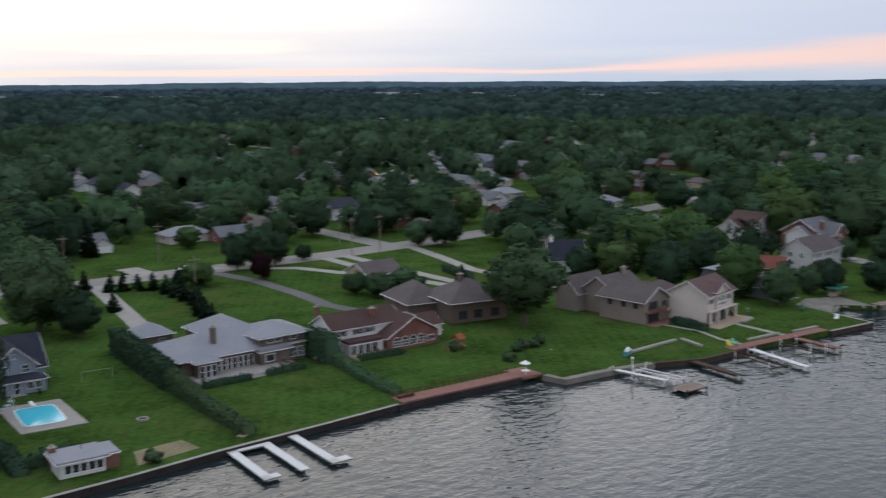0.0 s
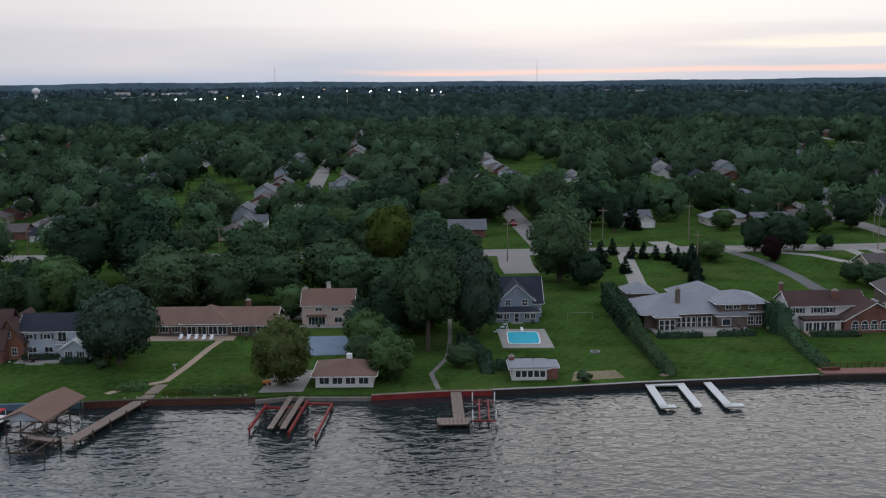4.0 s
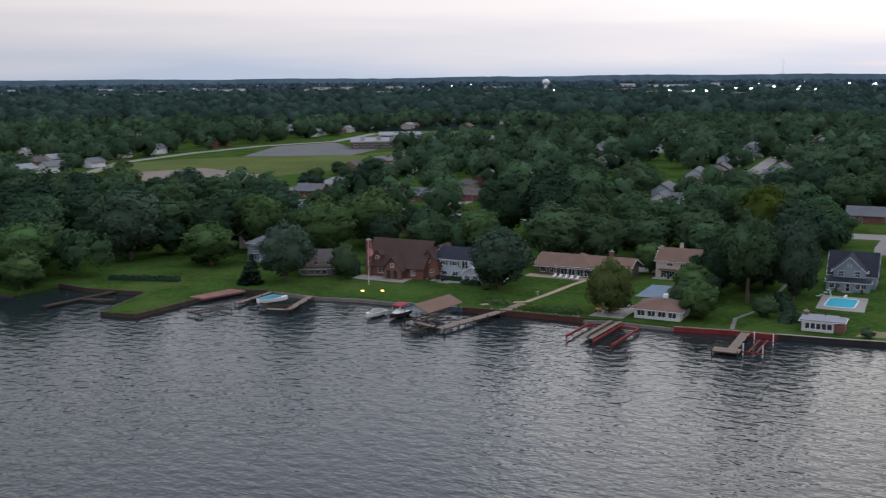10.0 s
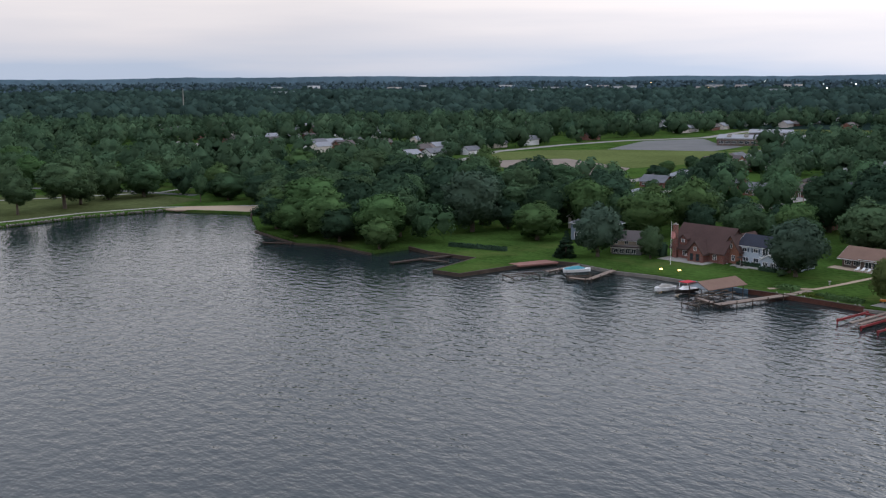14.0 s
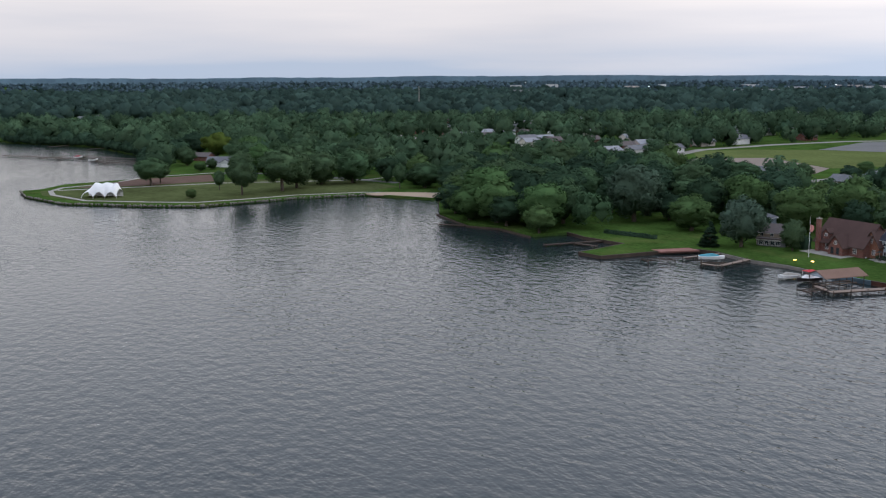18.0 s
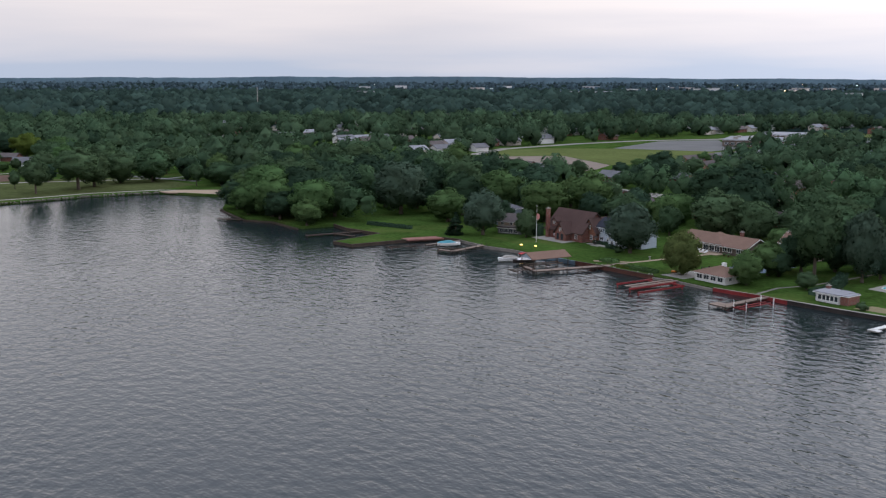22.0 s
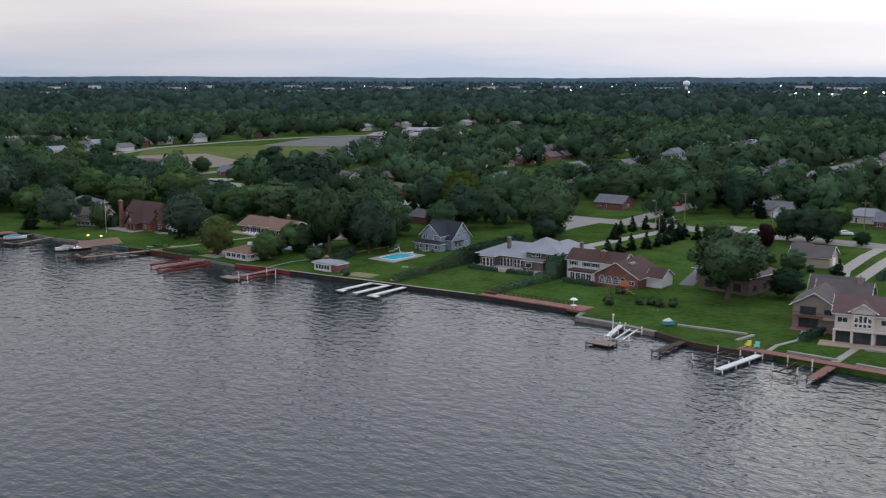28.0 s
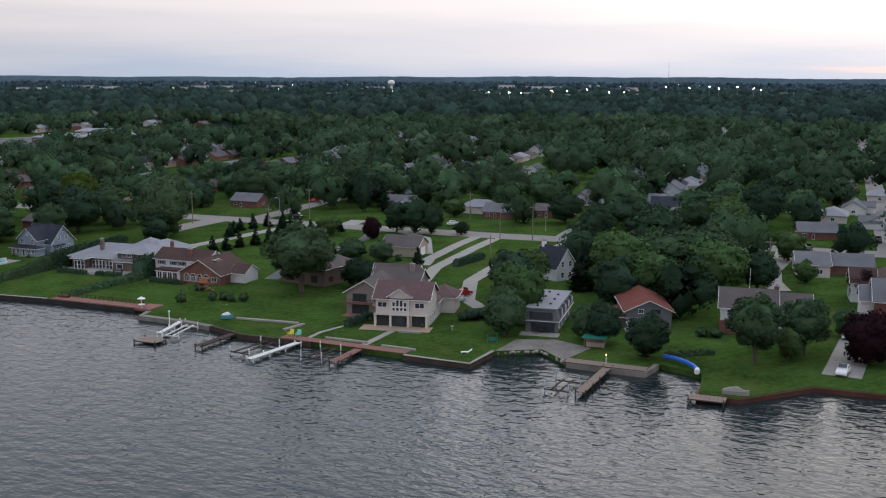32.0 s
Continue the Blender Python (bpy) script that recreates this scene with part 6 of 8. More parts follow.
woods("bank_bushes", 13, 420, lambda rs: bank(rs, -7.5, -5), 6, 90, 0.45, 2.0, 3.6, clear_of, L_DEEP, "low bushes hanging over the far bank of the bay", 0.9, 0, OCTA)
woods("bank_thicket", 12, 150, bank, 11, 300, 0.5, 3.6, 6.2, clear_of, L_DEEP, "trees and bushes along the far bank of the bay", 0.9, 0.5)
woods("farthest_woodland", 6, 6000, ring(2300, 4700), 2, 4, 3.0, 9, 15, keep_mid, L_HAZY, "tree canopy towards the horizon, painted pale with haze", 1.0, 0)


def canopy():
    """The closed roof of distant leaves, under which the far trees stand; its colour holds painted self-shade."""
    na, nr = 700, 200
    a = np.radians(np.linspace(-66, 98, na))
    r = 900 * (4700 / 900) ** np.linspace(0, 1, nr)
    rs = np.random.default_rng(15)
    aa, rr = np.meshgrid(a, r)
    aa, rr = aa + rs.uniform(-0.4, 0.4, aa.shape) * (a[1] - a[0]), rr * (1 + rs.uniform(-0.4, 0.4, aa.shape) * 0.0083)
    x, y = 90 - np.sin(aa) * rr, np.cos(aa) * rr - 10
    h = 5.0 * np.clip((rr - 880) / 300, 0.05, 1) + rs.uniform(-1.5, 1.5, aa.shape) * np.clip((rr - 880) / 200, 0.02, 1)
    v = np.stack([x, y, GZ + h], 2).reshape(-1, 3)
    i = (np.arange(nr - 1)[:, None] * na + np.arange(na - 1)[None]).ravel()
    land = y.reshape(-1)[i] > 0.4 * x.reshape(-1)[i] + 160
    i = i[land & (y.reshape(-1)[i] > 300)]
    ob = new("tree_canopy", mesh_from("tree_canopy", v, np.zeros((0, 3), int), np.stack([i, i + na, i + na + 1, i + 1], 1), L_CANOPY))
    tagged(ob, "closed canopy of distant trees, self-shade painted into its dark green", "trees", kind="stuff")


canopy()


def horizon_backdrop():
    """An added low wooded backdrop, painted haze blue, which closes the horizon."""
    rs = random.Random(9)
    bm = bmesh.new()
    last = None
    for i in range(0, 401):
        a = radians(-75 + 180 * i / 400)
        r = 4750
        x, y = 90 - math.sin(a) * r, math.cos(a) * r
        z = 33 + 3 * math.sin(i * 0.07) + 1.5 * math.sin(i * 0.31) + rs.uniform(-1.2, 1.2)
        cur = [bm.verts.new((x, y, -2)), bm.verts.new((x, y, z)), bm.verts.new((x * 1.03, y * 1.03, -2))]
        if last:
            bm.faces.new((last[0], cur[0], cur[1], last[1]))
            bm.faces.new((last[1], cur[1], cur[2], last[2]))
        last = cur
    # the pale blue is distance haze painted into the colour
    ob = part("backdrop", bm, mat("haze_blue_backdrop", (0.14, 0.215, 0.275), 1.0, 0.004, 0.03, 0.3, spec=0.0))
    tagged(ob, "added backdrop of far woods along the horizon, painted haze blue", "backdrop", kind="structure")


horizon_backdrop()

# ---- sea walls ----


def sea_wall(pts, material, label, top=0.12, thick=0.5, cap=None):
    bm = strip(pts, thick, -1.5, GZ + top)
    w = tagged(part("sea_wall", bm, material), label, "wall", kind="structure")
    if cap:
        part("wall_cap", strip(pts, thick + 0.1, GZ + top, GZ + top + 0.08), cap, w)
    return w


sea_wall(SHORE[20:28], M_DWOOD, "low dark timber wall round the lawn point", 0.05)
sea_wall([(-102, 146.8), (-89, 146.3), (-79, 148.8), (-69, 149.3)], M_SEACONC, "weathered concrete sea wall", -0.1, 0.7)
sea_wall([(-69, 149.3), (-56, 150.3), (-54, 150.5)], mat("blue_grey_wall_paint", (0.10, 0.15, 0.19), 0.7, 0.4, 4, 0.2), "blue-grey painted sea wall", 0.1)
sea_wall([(-54, 150.5), (-44, 151.8), (-28, 152.8)], M_RUST, "rusty steel sheet-pile sea wall", 0.1, cap=M_DWOOD)
sea_wall([(-28, 152.8), (-23, 154.3), (-10, 154.3)], M_SEACONC, "concrete sea wall at the boathouse", -0.3, 0.9)
sea_wall([(-10, 154.3), (1, 156.3), (9, 156.8)], M_REDP, "red painted steel sea wall", -0.05, cap=M_WOOD)
sea_wall([(9, 156.8), (20, 158.3), (33, 160.8), (50, 163), (63, 165)], M_STEEL, "black steel sea wall with a pale cap", 0.05, cap=M_CONC)
sea_wall([(63, 164.7), (66, 165.2), (87.5, 166.2)], M_STEEL, "black steel wall under the red deck", 0.0)
sea_wall([(92, 165.5), (93, 161.8), (104, 161.8), (112, 160.8)], M_SEACONC, "weathered concrete dock wall", 0.02, 1.4)
sea_wall([(112, 160.8), (122, 157.8), (137, 158.8)], M_DWOOD, "dark timber sea wall", 0.05, 0.6)
sea_wall([(157, 158.3), (170, 158.3), (170.4, 168)], M_DWOOD, "dark timber sea wall round the corner lawn", 0.05, 0.6, cap=M_CONC)
sea_wall([(185, 166.8), (199, 166.8), (199.6, 172.5)], M_SEACONC, "old concrete sea wall with timber edge", 0.05, 0.9)
sea_wall([(209, 168), (209.6, 159), (216, 158.8), (226, 170.8), (238, 171.8), (262, 171.8)], M_RUST, "rusty steel sea wall round a lawn", -0.1)
sea_wall([(-246, 137), (-240, 130.8), (-238, 130)], M_DWOOD, "dark timber groyne beside the beach", 0.9)
sea_wall([(-212, 118), (-211, 115.6), (-181, 111.6), (-171, 117.6), (-152, 117.6)], M_DWOOD, "dark overgrown timber shore wall", -0.4)


def rubble(pts, seed, label, spread=1.6, size=0.55, step=0.55, material=M_CONC):
    """A bank of loose stones along the water, each its own lump in one mesh."""
    rs = np.random.default_rng(seed)
    out = []
    for (x0, y0), (x1, y1) in zip(pts, pts[1:]):
        n = int(math.hypot(x1 - x0, y1 - y0) / step)
        for i in range(n):
            for _ in range(2):
                t, o = (i + rs.uniform()) / n, rs.uniform(-spread, 0.4)
                d = np.array([x1 - x0, y1 - y0]) / math.hypot(x1 - x0, y1 - y0)
                out.append((x0 + d[0] * t * n * step * 1.0 + d[1] * -o * 0, y0 + d[1] * t * n * step, o, d))
    cv, cf = ICO1
    n = len(out)
    c = np.array([(x - d[1] * -o, y - d[0] * o * -1 * -1, GZ - 0.35 + o * 0.6) for x, y, o, d in out])
    s = rs.uniform(0.5, 1.2, (n, 1, 3)) * size
    v = (c[:, None] + cv[None] * s * (1 + rs.normal(0, 0.15, (n, len(cv), 1)))).reshape(-1, 3)
    tris = (cf[None] + (np.arange(n) * len(cv))[:, None, None]).reshape(-1, 3)
    ob = new("shore_stones", mesh_from("shore_stones", v, tris, np.zeros((0, 4), int), material))
    return tagged(ob, label, "stones", kind="stuff")


rubble(SHORE[6:14], 1, "rough grey stones along the park shore", 1.5, 0.5, 0.45, M_SEACONC)
rubble([(-52, 152.6), (-44, 153.4), (-29, 154.6)], 2, "rough stones in a shore garden", 0.4, 0.4, 1.6)
rubble([(170.6, 168), (178, 172.6), (184.6, 167.4)], 3, "scattered stones at the small beach", 1.0, 0.4, 0.9)

# ---- paving, paths and yards ----
slab("beach", [(-271, 118), (-268, 124), (-246, 138), (-243, 146), (-252, 150), (-270, 140), (-279, 126), (-278, 116)], M_SAND, "small sandy beach by the park", 0.04, "beach")
paved("path", [(-352, 4), (-335, 3), (-308, 12), (-291, 34), (-282, 49), (-283, 66), (-287, 90), (-283, 118), (-264, 146), (-240, 158)], 2.2, M_CONC, "pale concrete park path", category="path")
paved("path", [(-352, 5), (-362, 10), (-371, 33), (-392, 50), (-398, 86)], 2.4, M_CONC, "pale concrete park path", 0.035, category="path")
paved("path", [(-352, 7), (-349, 40), (-348, 76), (-337, 112), (-330, 140), (-350, 180)], 2.4, M_CONC, "pale concrete park path", 0.04, category="path")
paved("path", [(-398, 86), (-380, 110), (-350, 128), (-310, 146)], 5, M_BLACKTOP, "asphalt park lane", 0.03, category="road")
slab("park_lawn", [(-352, 0), (-336, -1), (-309, 8), (-289, 31), (-279, 48), (-280, 64), (-285, 88), (-282, 114), (-296, 140), (-340, 132), (-362, 80), (-352, 40)], mat("dry_park_grass", (0.070, 0.084, 0.034), 1.0, 0.04, 0.5, 0.45, spec=0.0), "dry olive green lawn of the lakeside park", 0.012, "lawn")
slab("planting_bed", [(-357, 14), (-354, 40), (-358, 76), (-390, 82), (-384, 47)], mat("brown_mulch", (0.10, 0.06, 0.045), 0.95, 0.2, 2, 0.3), "brown mulched planting bed in the park", 0.06, "garden")
slab("ball_field", shallow([(-246, 314), (-338, 326), (-350, 352), (-332, 388), (-268, 366), (-252, 340)]), mat("raked_brown_clay", (0.19, 0.155, 0.13), 0.95, 0.05, 1.2, 0.15), "raked brown clay ball field by the school", 0.035, "field")
slab("sports_field", shallow([(-352, 352), (-333, 389), (-267, 367), (-258, 430), (-278, 500), (-308, 492), (-362, 458), (-388, 424), (-394, 384)]), M_FIELD, "dry green school sports field", 0.02, "field")
slab("schoolyard", shallow([(-364, 459), (-308, 493), (-318, 540), (-346, 551), (-386, 590), (-400, 540)]), M_BLACKTOP, "grey asphalt schoolyard", 0.025)
slab("sports_field", shallow([(-306, 500), (-280, 504), (-262, 560), (-250, 640), (-290, 582)]), M_FIELD, "green strip beside the school", 0.02, "field")
slab("sports_field", shallow([(-400, 640), (-330, 690), (-350, 780), (-440, 740)]), M_FIELD, "green field behind the school", 0.02, "field")
paved("road", shallow([(-352, 300), (-372, 350), (-400, 395), (-412, 470), (-412, 535), (-392, 600), (-420, 700)]), 8, M_ASPHALT, "pale street beside the school field", 0.045)
slab("parking", shallow([(-206, 290), (-186, 262), (-176, 268), (-190, 300)]), M_CONC, "pale concrete parking lot behind the houses", 0.03)
paved("driveway", [(49, 296), (46, 250), (44.5, 230)], 4.2, M_CONC, "pale concrete driveway", 0.04, "driveway")
paved("driveway", shallow([(79, 288), (84, 271), (86, 250), (86, 236), (92, 216), (95, 206)]), 3.6, M_BLACKTOP, "grey asphalt driveway", 0.045, "driveway")
paved("driveway", shallow([(113, 291), (114, 275), (117, 250), (120, 240)]), 3.4, M_CONC, "pale concrete driveway strip", 0.04, "driveway")
paved("driveway", shallow([(119.5, 292), (121, 270), (124.5, 238), (131, 216)]), 3.4, M_CONC, "pale concrete driveway strip", 0.045, "driveway")
paved("driveway", shallow([(143, 296), (140, 272), (137, 254), (140, 226), (148, 206), (154, 200)]), 3.6, M_CONC, "pale concrete driveway", 0.05, "driveway")
paved("driveway", shallow([(203, 308), (204.5, 290), (204, 274), (206.5, 258), (210, 248)]), 5.0, M_CONC, "pale curved concrete driveway", 0.04, "driveway")
paved("driveway", [(229.5, 179), (230, 205), (232, 216)], 6.4, M_CONC, "concrete drive down to the shore", 0.04, "driveway")
paved("driveway", [(62, 318), (64, 304)], 6, M_CONC, "pale concrete driveway", 0.05, "driveway")
paved("driveway", [(78, 306), (100, 290), (113, 262)], 3.4, M_CONC, "pale concrete garage drive", 0.05, "driveway")
paved("driveway", [(18, 300), (18, 275), (19, 262)], 9, M_ASPHALT, "street end by the lake lots", 0.035, "driveway")
slab("yard", [(-52, 204), (-26, 206), (-28, 214), (-50, 213)], M_CONC, "concrete yard behind the ranch house", 0.04)
slab("sports_court", [(-25.5, 177.5), (-15, 178.5), (-15.5, 192.4), (-26, 191.5)], mat("blue_court", (0.16, 0.21, 0.27), 0.8, 0.3, 3, 0.15), "faded blue paved court", 0.06, "court")
slab("patio", [(-28, 155.5), (-21, 156), (-20.8, 168), (-27, 170)], M_CONC, "worn concrete boathouse yard", 0.05)
paved("path", [(-41.5, 190), (-42.5, 183), (-43.5, 170), (-44.5, 162), (-50, 157.5), (-52, 155)], 1.3, M_SAND, "narrow brick garden path", 0.04, "path")
paved("path", [(1.5, 206), (1.8, 189), (1.5, 176), (-1, 166), (0.5, 157)], 0.8, M_SEACONC, "narrow concrete garden path", 0.04, "path")
paved("path", [(-44.6, 160), (-45, 155)], 2.0, M_WOOD, "pier approach", 0.05, "path")
paved("path", [(135, 159), (134.5, 166), (136, 173), (133.5, 182)], 0.9, M_CONC, "winding stone garden path", 0.04, "path")
paved("path", [(147, 160), (146.5, 176)], 1.4, M_CONC, "concrete terrace path", 0.04, "path")
slab("pool_deck", [(11.6, 182.6), (21.0, 182.6), (20.2, 197), (10.8, 197)], M_CONC, "pale concrete pool surround", 0.1)
slab("patio", [(-113.5, 133), (-109.5, 133), (-106.5, 144), (-111, 144)], M_PAVER, "red paver patio at the water", 0.08)
slab("boat_ramp", [(170.8, 168.4), (178, 173.2), (184, 168), (186, 178), (178, 181), (171, 178)], M_SEACONC, "cracked concrete boat ramp and sand", 0.03)
slab("bare_patch", [(22, 161.5), (31, 163.5), (30, 168), (23, 167)], mat("bare_dry_soil", (0.20, 0.17, 0.10), 0.95, 0.3, 2, 0.35), "bare trampled ground by the wall", 0.015, "ground")


def pool():
    t = thing("swimming_pool", 15.7, 190.0, GZ, 0, "turquoise swimming pool with a pale rounded coping", "pool")
    m = bpy.data.materials.new("pool_water")
    m.use_nodes = True
    b = m.node_tree.nodes["Principled BSDF"]
    b.inputs["Base Color"].default_value, b.inputs["Roughness"].default_value = (0.06, 0.52, 0.66, 1), 0.08
    pts = [(math.copysign(abs(math.cos(a)) ** 0.3, math.cos(a)) * 2.9, math.copysign(abs(math.sin(a)) ** 0.3, math.sin(a)) * 4.6) for a in [6.2832 * i / 32 for i in range(32)]]
    part("water", prism(bmesh.new(), pts, 0, 0.13), m, t)
    bm = bmesh.new()
    for i in range(32):
        (x0, y0), (x1, y1) = pts[i], pts[(i + 1) % 32]
        q = [(x0, y0), (x1, y1), (x1 * 1.07, y1 * 1.03), (x0 * 1.07, y0 * 1.03)]
        hi = [bm.verts.new((*p, 0.17)) for p in q]
        lo = [bm.verts.new((*p, 0)) for p in q]
        bm.faces.new(hi)
        for k in range(4):
            bm.faces.new((hi[k], lo[k], lo[(k + 1) % 4], hi[(k + 1) % 4]))
    bmesh.ops.recalc_face_normals(bm, faces=bm.faces)
    part("coping", bm, M_WHITE, t)
    part("diving_board", boxes((-0.25, 0.25, 3.8, 6.4, 0.55, 0.62), (-0.2, 0.2, 5.8, 6.2, 0, 0.55)), M_WHITE, t)
    s = thing("pool_slide", 11.9, 193.5, GZ + 0.1, -60, "small pale pool slide with a ladder", "slide")
    part("chute", boxes((-0.3, 0.3, -2, -1.2, 0.5, 0.62), (-0.3, 0.3, -1.25, -0.4, 0.75, 0.9), (-0.3, 0.3, -0.45, 0.3, 1.2, 1.4), (-0.3, 0.3, 0.2, 0.9, 1.75, 1.85)), M_PALEBLUE, s)
    for x in (-0.3, 0.3):
        part("rail", tube(bmesh.new(), (x, 1.3, 0), (x, 0.7, 2.3), 0.04), M_WHITE, s)


pool()

# ---- docks, lifts and boats ----
M_WDOCK = mat("bleached_white_dock", (0.62, 0.62, 0.60), 0.75, 0.6, 5, 0.1, 0.01)


def dock(runs, z, material, label, legs=True, planks=True, name="dock"):
    """A dock of straight runs ((x0, y0), (x1, y1), width), planked (or in long sections), on round piles."""
    (cx, cy) = runs[0][0]
    t = thing(name, cx, cy, 0, 0, label, "dock")
    for (x0, y0), (x1, y1), w in runs:
        x0, x1, y0, y1 = x0 - cx, x1 - cx, y0 - cy, y1 - cy
        ln, ang = math.hypot(x1 - x0, y1 - y0), math.atan2(y1 - y0, x1 - x0)
        m = Matrix.Translation((x0, y0, 0)) @ Matrix.Rotation(ang, 4, "Z")
        for sg in (-1, 1):
            s = part("stringer", boxes((0, ln, sg * (w / 2 - 0.12) - 0.06, sg * (w / 2 - 0.12) + 0.06, z - 0.26, z - 0.06)), M_DWOOD if material != M_WDOCK else M_CONC, t)
            s.matrix_basis = m
        n = max(1, int(ln / (0.6 if planks else 5)))
        me = mesh_of(boxes((0.02, ln / n - 0.02, -w / 2, w / 2, z - 0.06, z)), "plank")
        me.materials.append(material)
        for i in range(n):
            p = new("plank", me)
            p.parent = t
            p.matrix_basis = m @ Matrix.Translation((ln * i / n, 0, 0))
        if legs:
            k = max(2, int(ln / (4 if planks else 9)) + 1)
            pm = mesh_of(tube(bmesh.new(), (0, 0, -1.5), (0, 0, z + 0.35), 0.11), "post")
            pm.materials.append(M_DWOOD if material != M_WDOCK else M_WHITE)
            for i in range(k):
                for sg in (-1, 1):
                    q = new("post", pm)
                    q.parent = t
                    q.matrix_basis = m @ Matrix.Translation((0.2 + (ln - 0.4) * i / max(k - 1, 1), sg * (w / 2 + 0.08), 0))
    return t


def lift(x, y, w, d, rot, top, material, label, beams=M_DWOOD, name="boat_lift"):
    """Four posts with cross beams, to hang a boat."""
    t = thing(name, x, y, 0, rot, label, "boat lift")
    for px in (0, w):
        for py in (0, d):
            part("post", tube(bmesh.new(), (px, py, -1.5), (px, py, top), 0.09), material, t)
    for py in (0, d):
        part("beam", boxes((-0.1, w + 0.1, py - 0.09, py + 0.09, 0.5, 0.7)), beams, t)
    for px in (w * 0.3, w * 0.7):
        part("bunk", boxes((px - 0.12, px + 0.12, -0.4, d + 0.4, 0.72, 0.9)), beams, t)
    return t


dock([((34.4, 160.8), (34.7, 148.6), 1.3), ((33.9, 160.6), (40.2, 161.0), 1.2), ((39.5, 160.4), (39.9, 149.0), 1.3), ((34.0, 149.2), (36.5, 149.4), 1.4)],
     0.62, M_WDOCK, "white U-shaped floating dock along the black wall", False)
dock([((44.0, 162.2), (44.5, 149.2), 1.3), ((43.8, 149.8), (46.8, 150.0), 1.5)], 0.62, M_WDOCK, "white finger dock with an end platform", False)
dock([((3.2, 156.8), (3.8, 143.6), 1.7), ((0.6, 142.0), (5.4, 142.2), 3.0)], 0.75, M_WOOD, "weathered wooden pier with an end platform")
lift(5.8, 142.6, 3.4, 9, 0, 2.2, M_WHITE, "white and red empty boat lift beside the pier", M_REDP)
t = thing("boat_hoist", -26.3, 138.6, 0, -2, "red steel boat hoist with pale runways", "boat lift")
for q in ((0.1, 0.42, 0, 11.5), (6.1, 6.42, -1.6, 13.5), (10.1, 10.42, -2.6, 12.2)):
    part("side_beam", boxes((q[0], q[1], q[2], q[3], 0.55, 0.95)), M_REDP, t)
part("cross_beam", boxes((0.5, 6.0, 9.6, 10.0, 0.6, 0.9)), M_REDP, t)
part("cross_beam", boxes((6.5, 10.0, 11.7, 12.15, 0.6, 0.9)), M_REDP, t)
for x in (2.9, 4.7):
    part("runway", boxes((x, x + 0.8, 0, 15.2, 0.8, 0.95)), M_WOOD, t)
part("roller_bed", boxes((4.05, 4.65, 1.5, 12, 0.7, 0.85)), M_DWOOD, t)
for x, y in ((0.25, 0.3), (6.25, -1.3), (10.25, -2.3), (0.25, 11), (6.25, 13), (10.25, 11.6)):
    part("post", tube(bmesh.new(), (x, y, -1.5), (x, y, 1.1), 0.13), M_REDP, t)

# the roofed hoist and its long pier
t = thing("covered_boat_hoist", -60.5, 137.0, 0, -8, "boat hoist under a tan gable roof on timber posts", "boathouse")
t.scale = (0.8, 0.8, 0.86)
wing_bm = bmesh.new()
gable_roof(wing_bm, 0, 7.6, 0, 14, 3.3, 4.7, "y", 0.5, 0.18)
part("roof", wing_bm, R_TANB, t)
part("gable", (lambda b: (walls(b, 0, 7.6, -0.05, 0.1, 3.15, 3.3, 4.65, "y"), b)[1])(bmesh.new()), M_PALEBLUE, t)
for x in (0.2, 7.4):
    for y in (0.3, 5, 9.5, 13.6):
        part("post", tube(bmesh.new(), (x, y, -1.5), (x, y, 3.3), 0.13), M_DWOOD, t)
for y in (1, 7, 12.5):
    part("cross_beam", boxes((0, 7.6, y - 0.1, y + 0.1, 0.6, 0.85)), M_DWOOD, t)
for x in (2.4, 5):
    part("bunk", boxes((x, x + 0.3, 0.5, 13, 0.9, 1.15)), M_WOOD, t)
dock([((-44.8, 154.4), (-49.8, 132.6), 2.0), ((-51.4, 133.4), (-56.5, 135.0), 1.2)], 0.95, M_WOOD, "long weathered wooden pier with timber piles")
lift(-56.5, 129.6, 5, 4.4, -8, 1.6, M_DWOOD, "low timber boat cradle beside the pier")


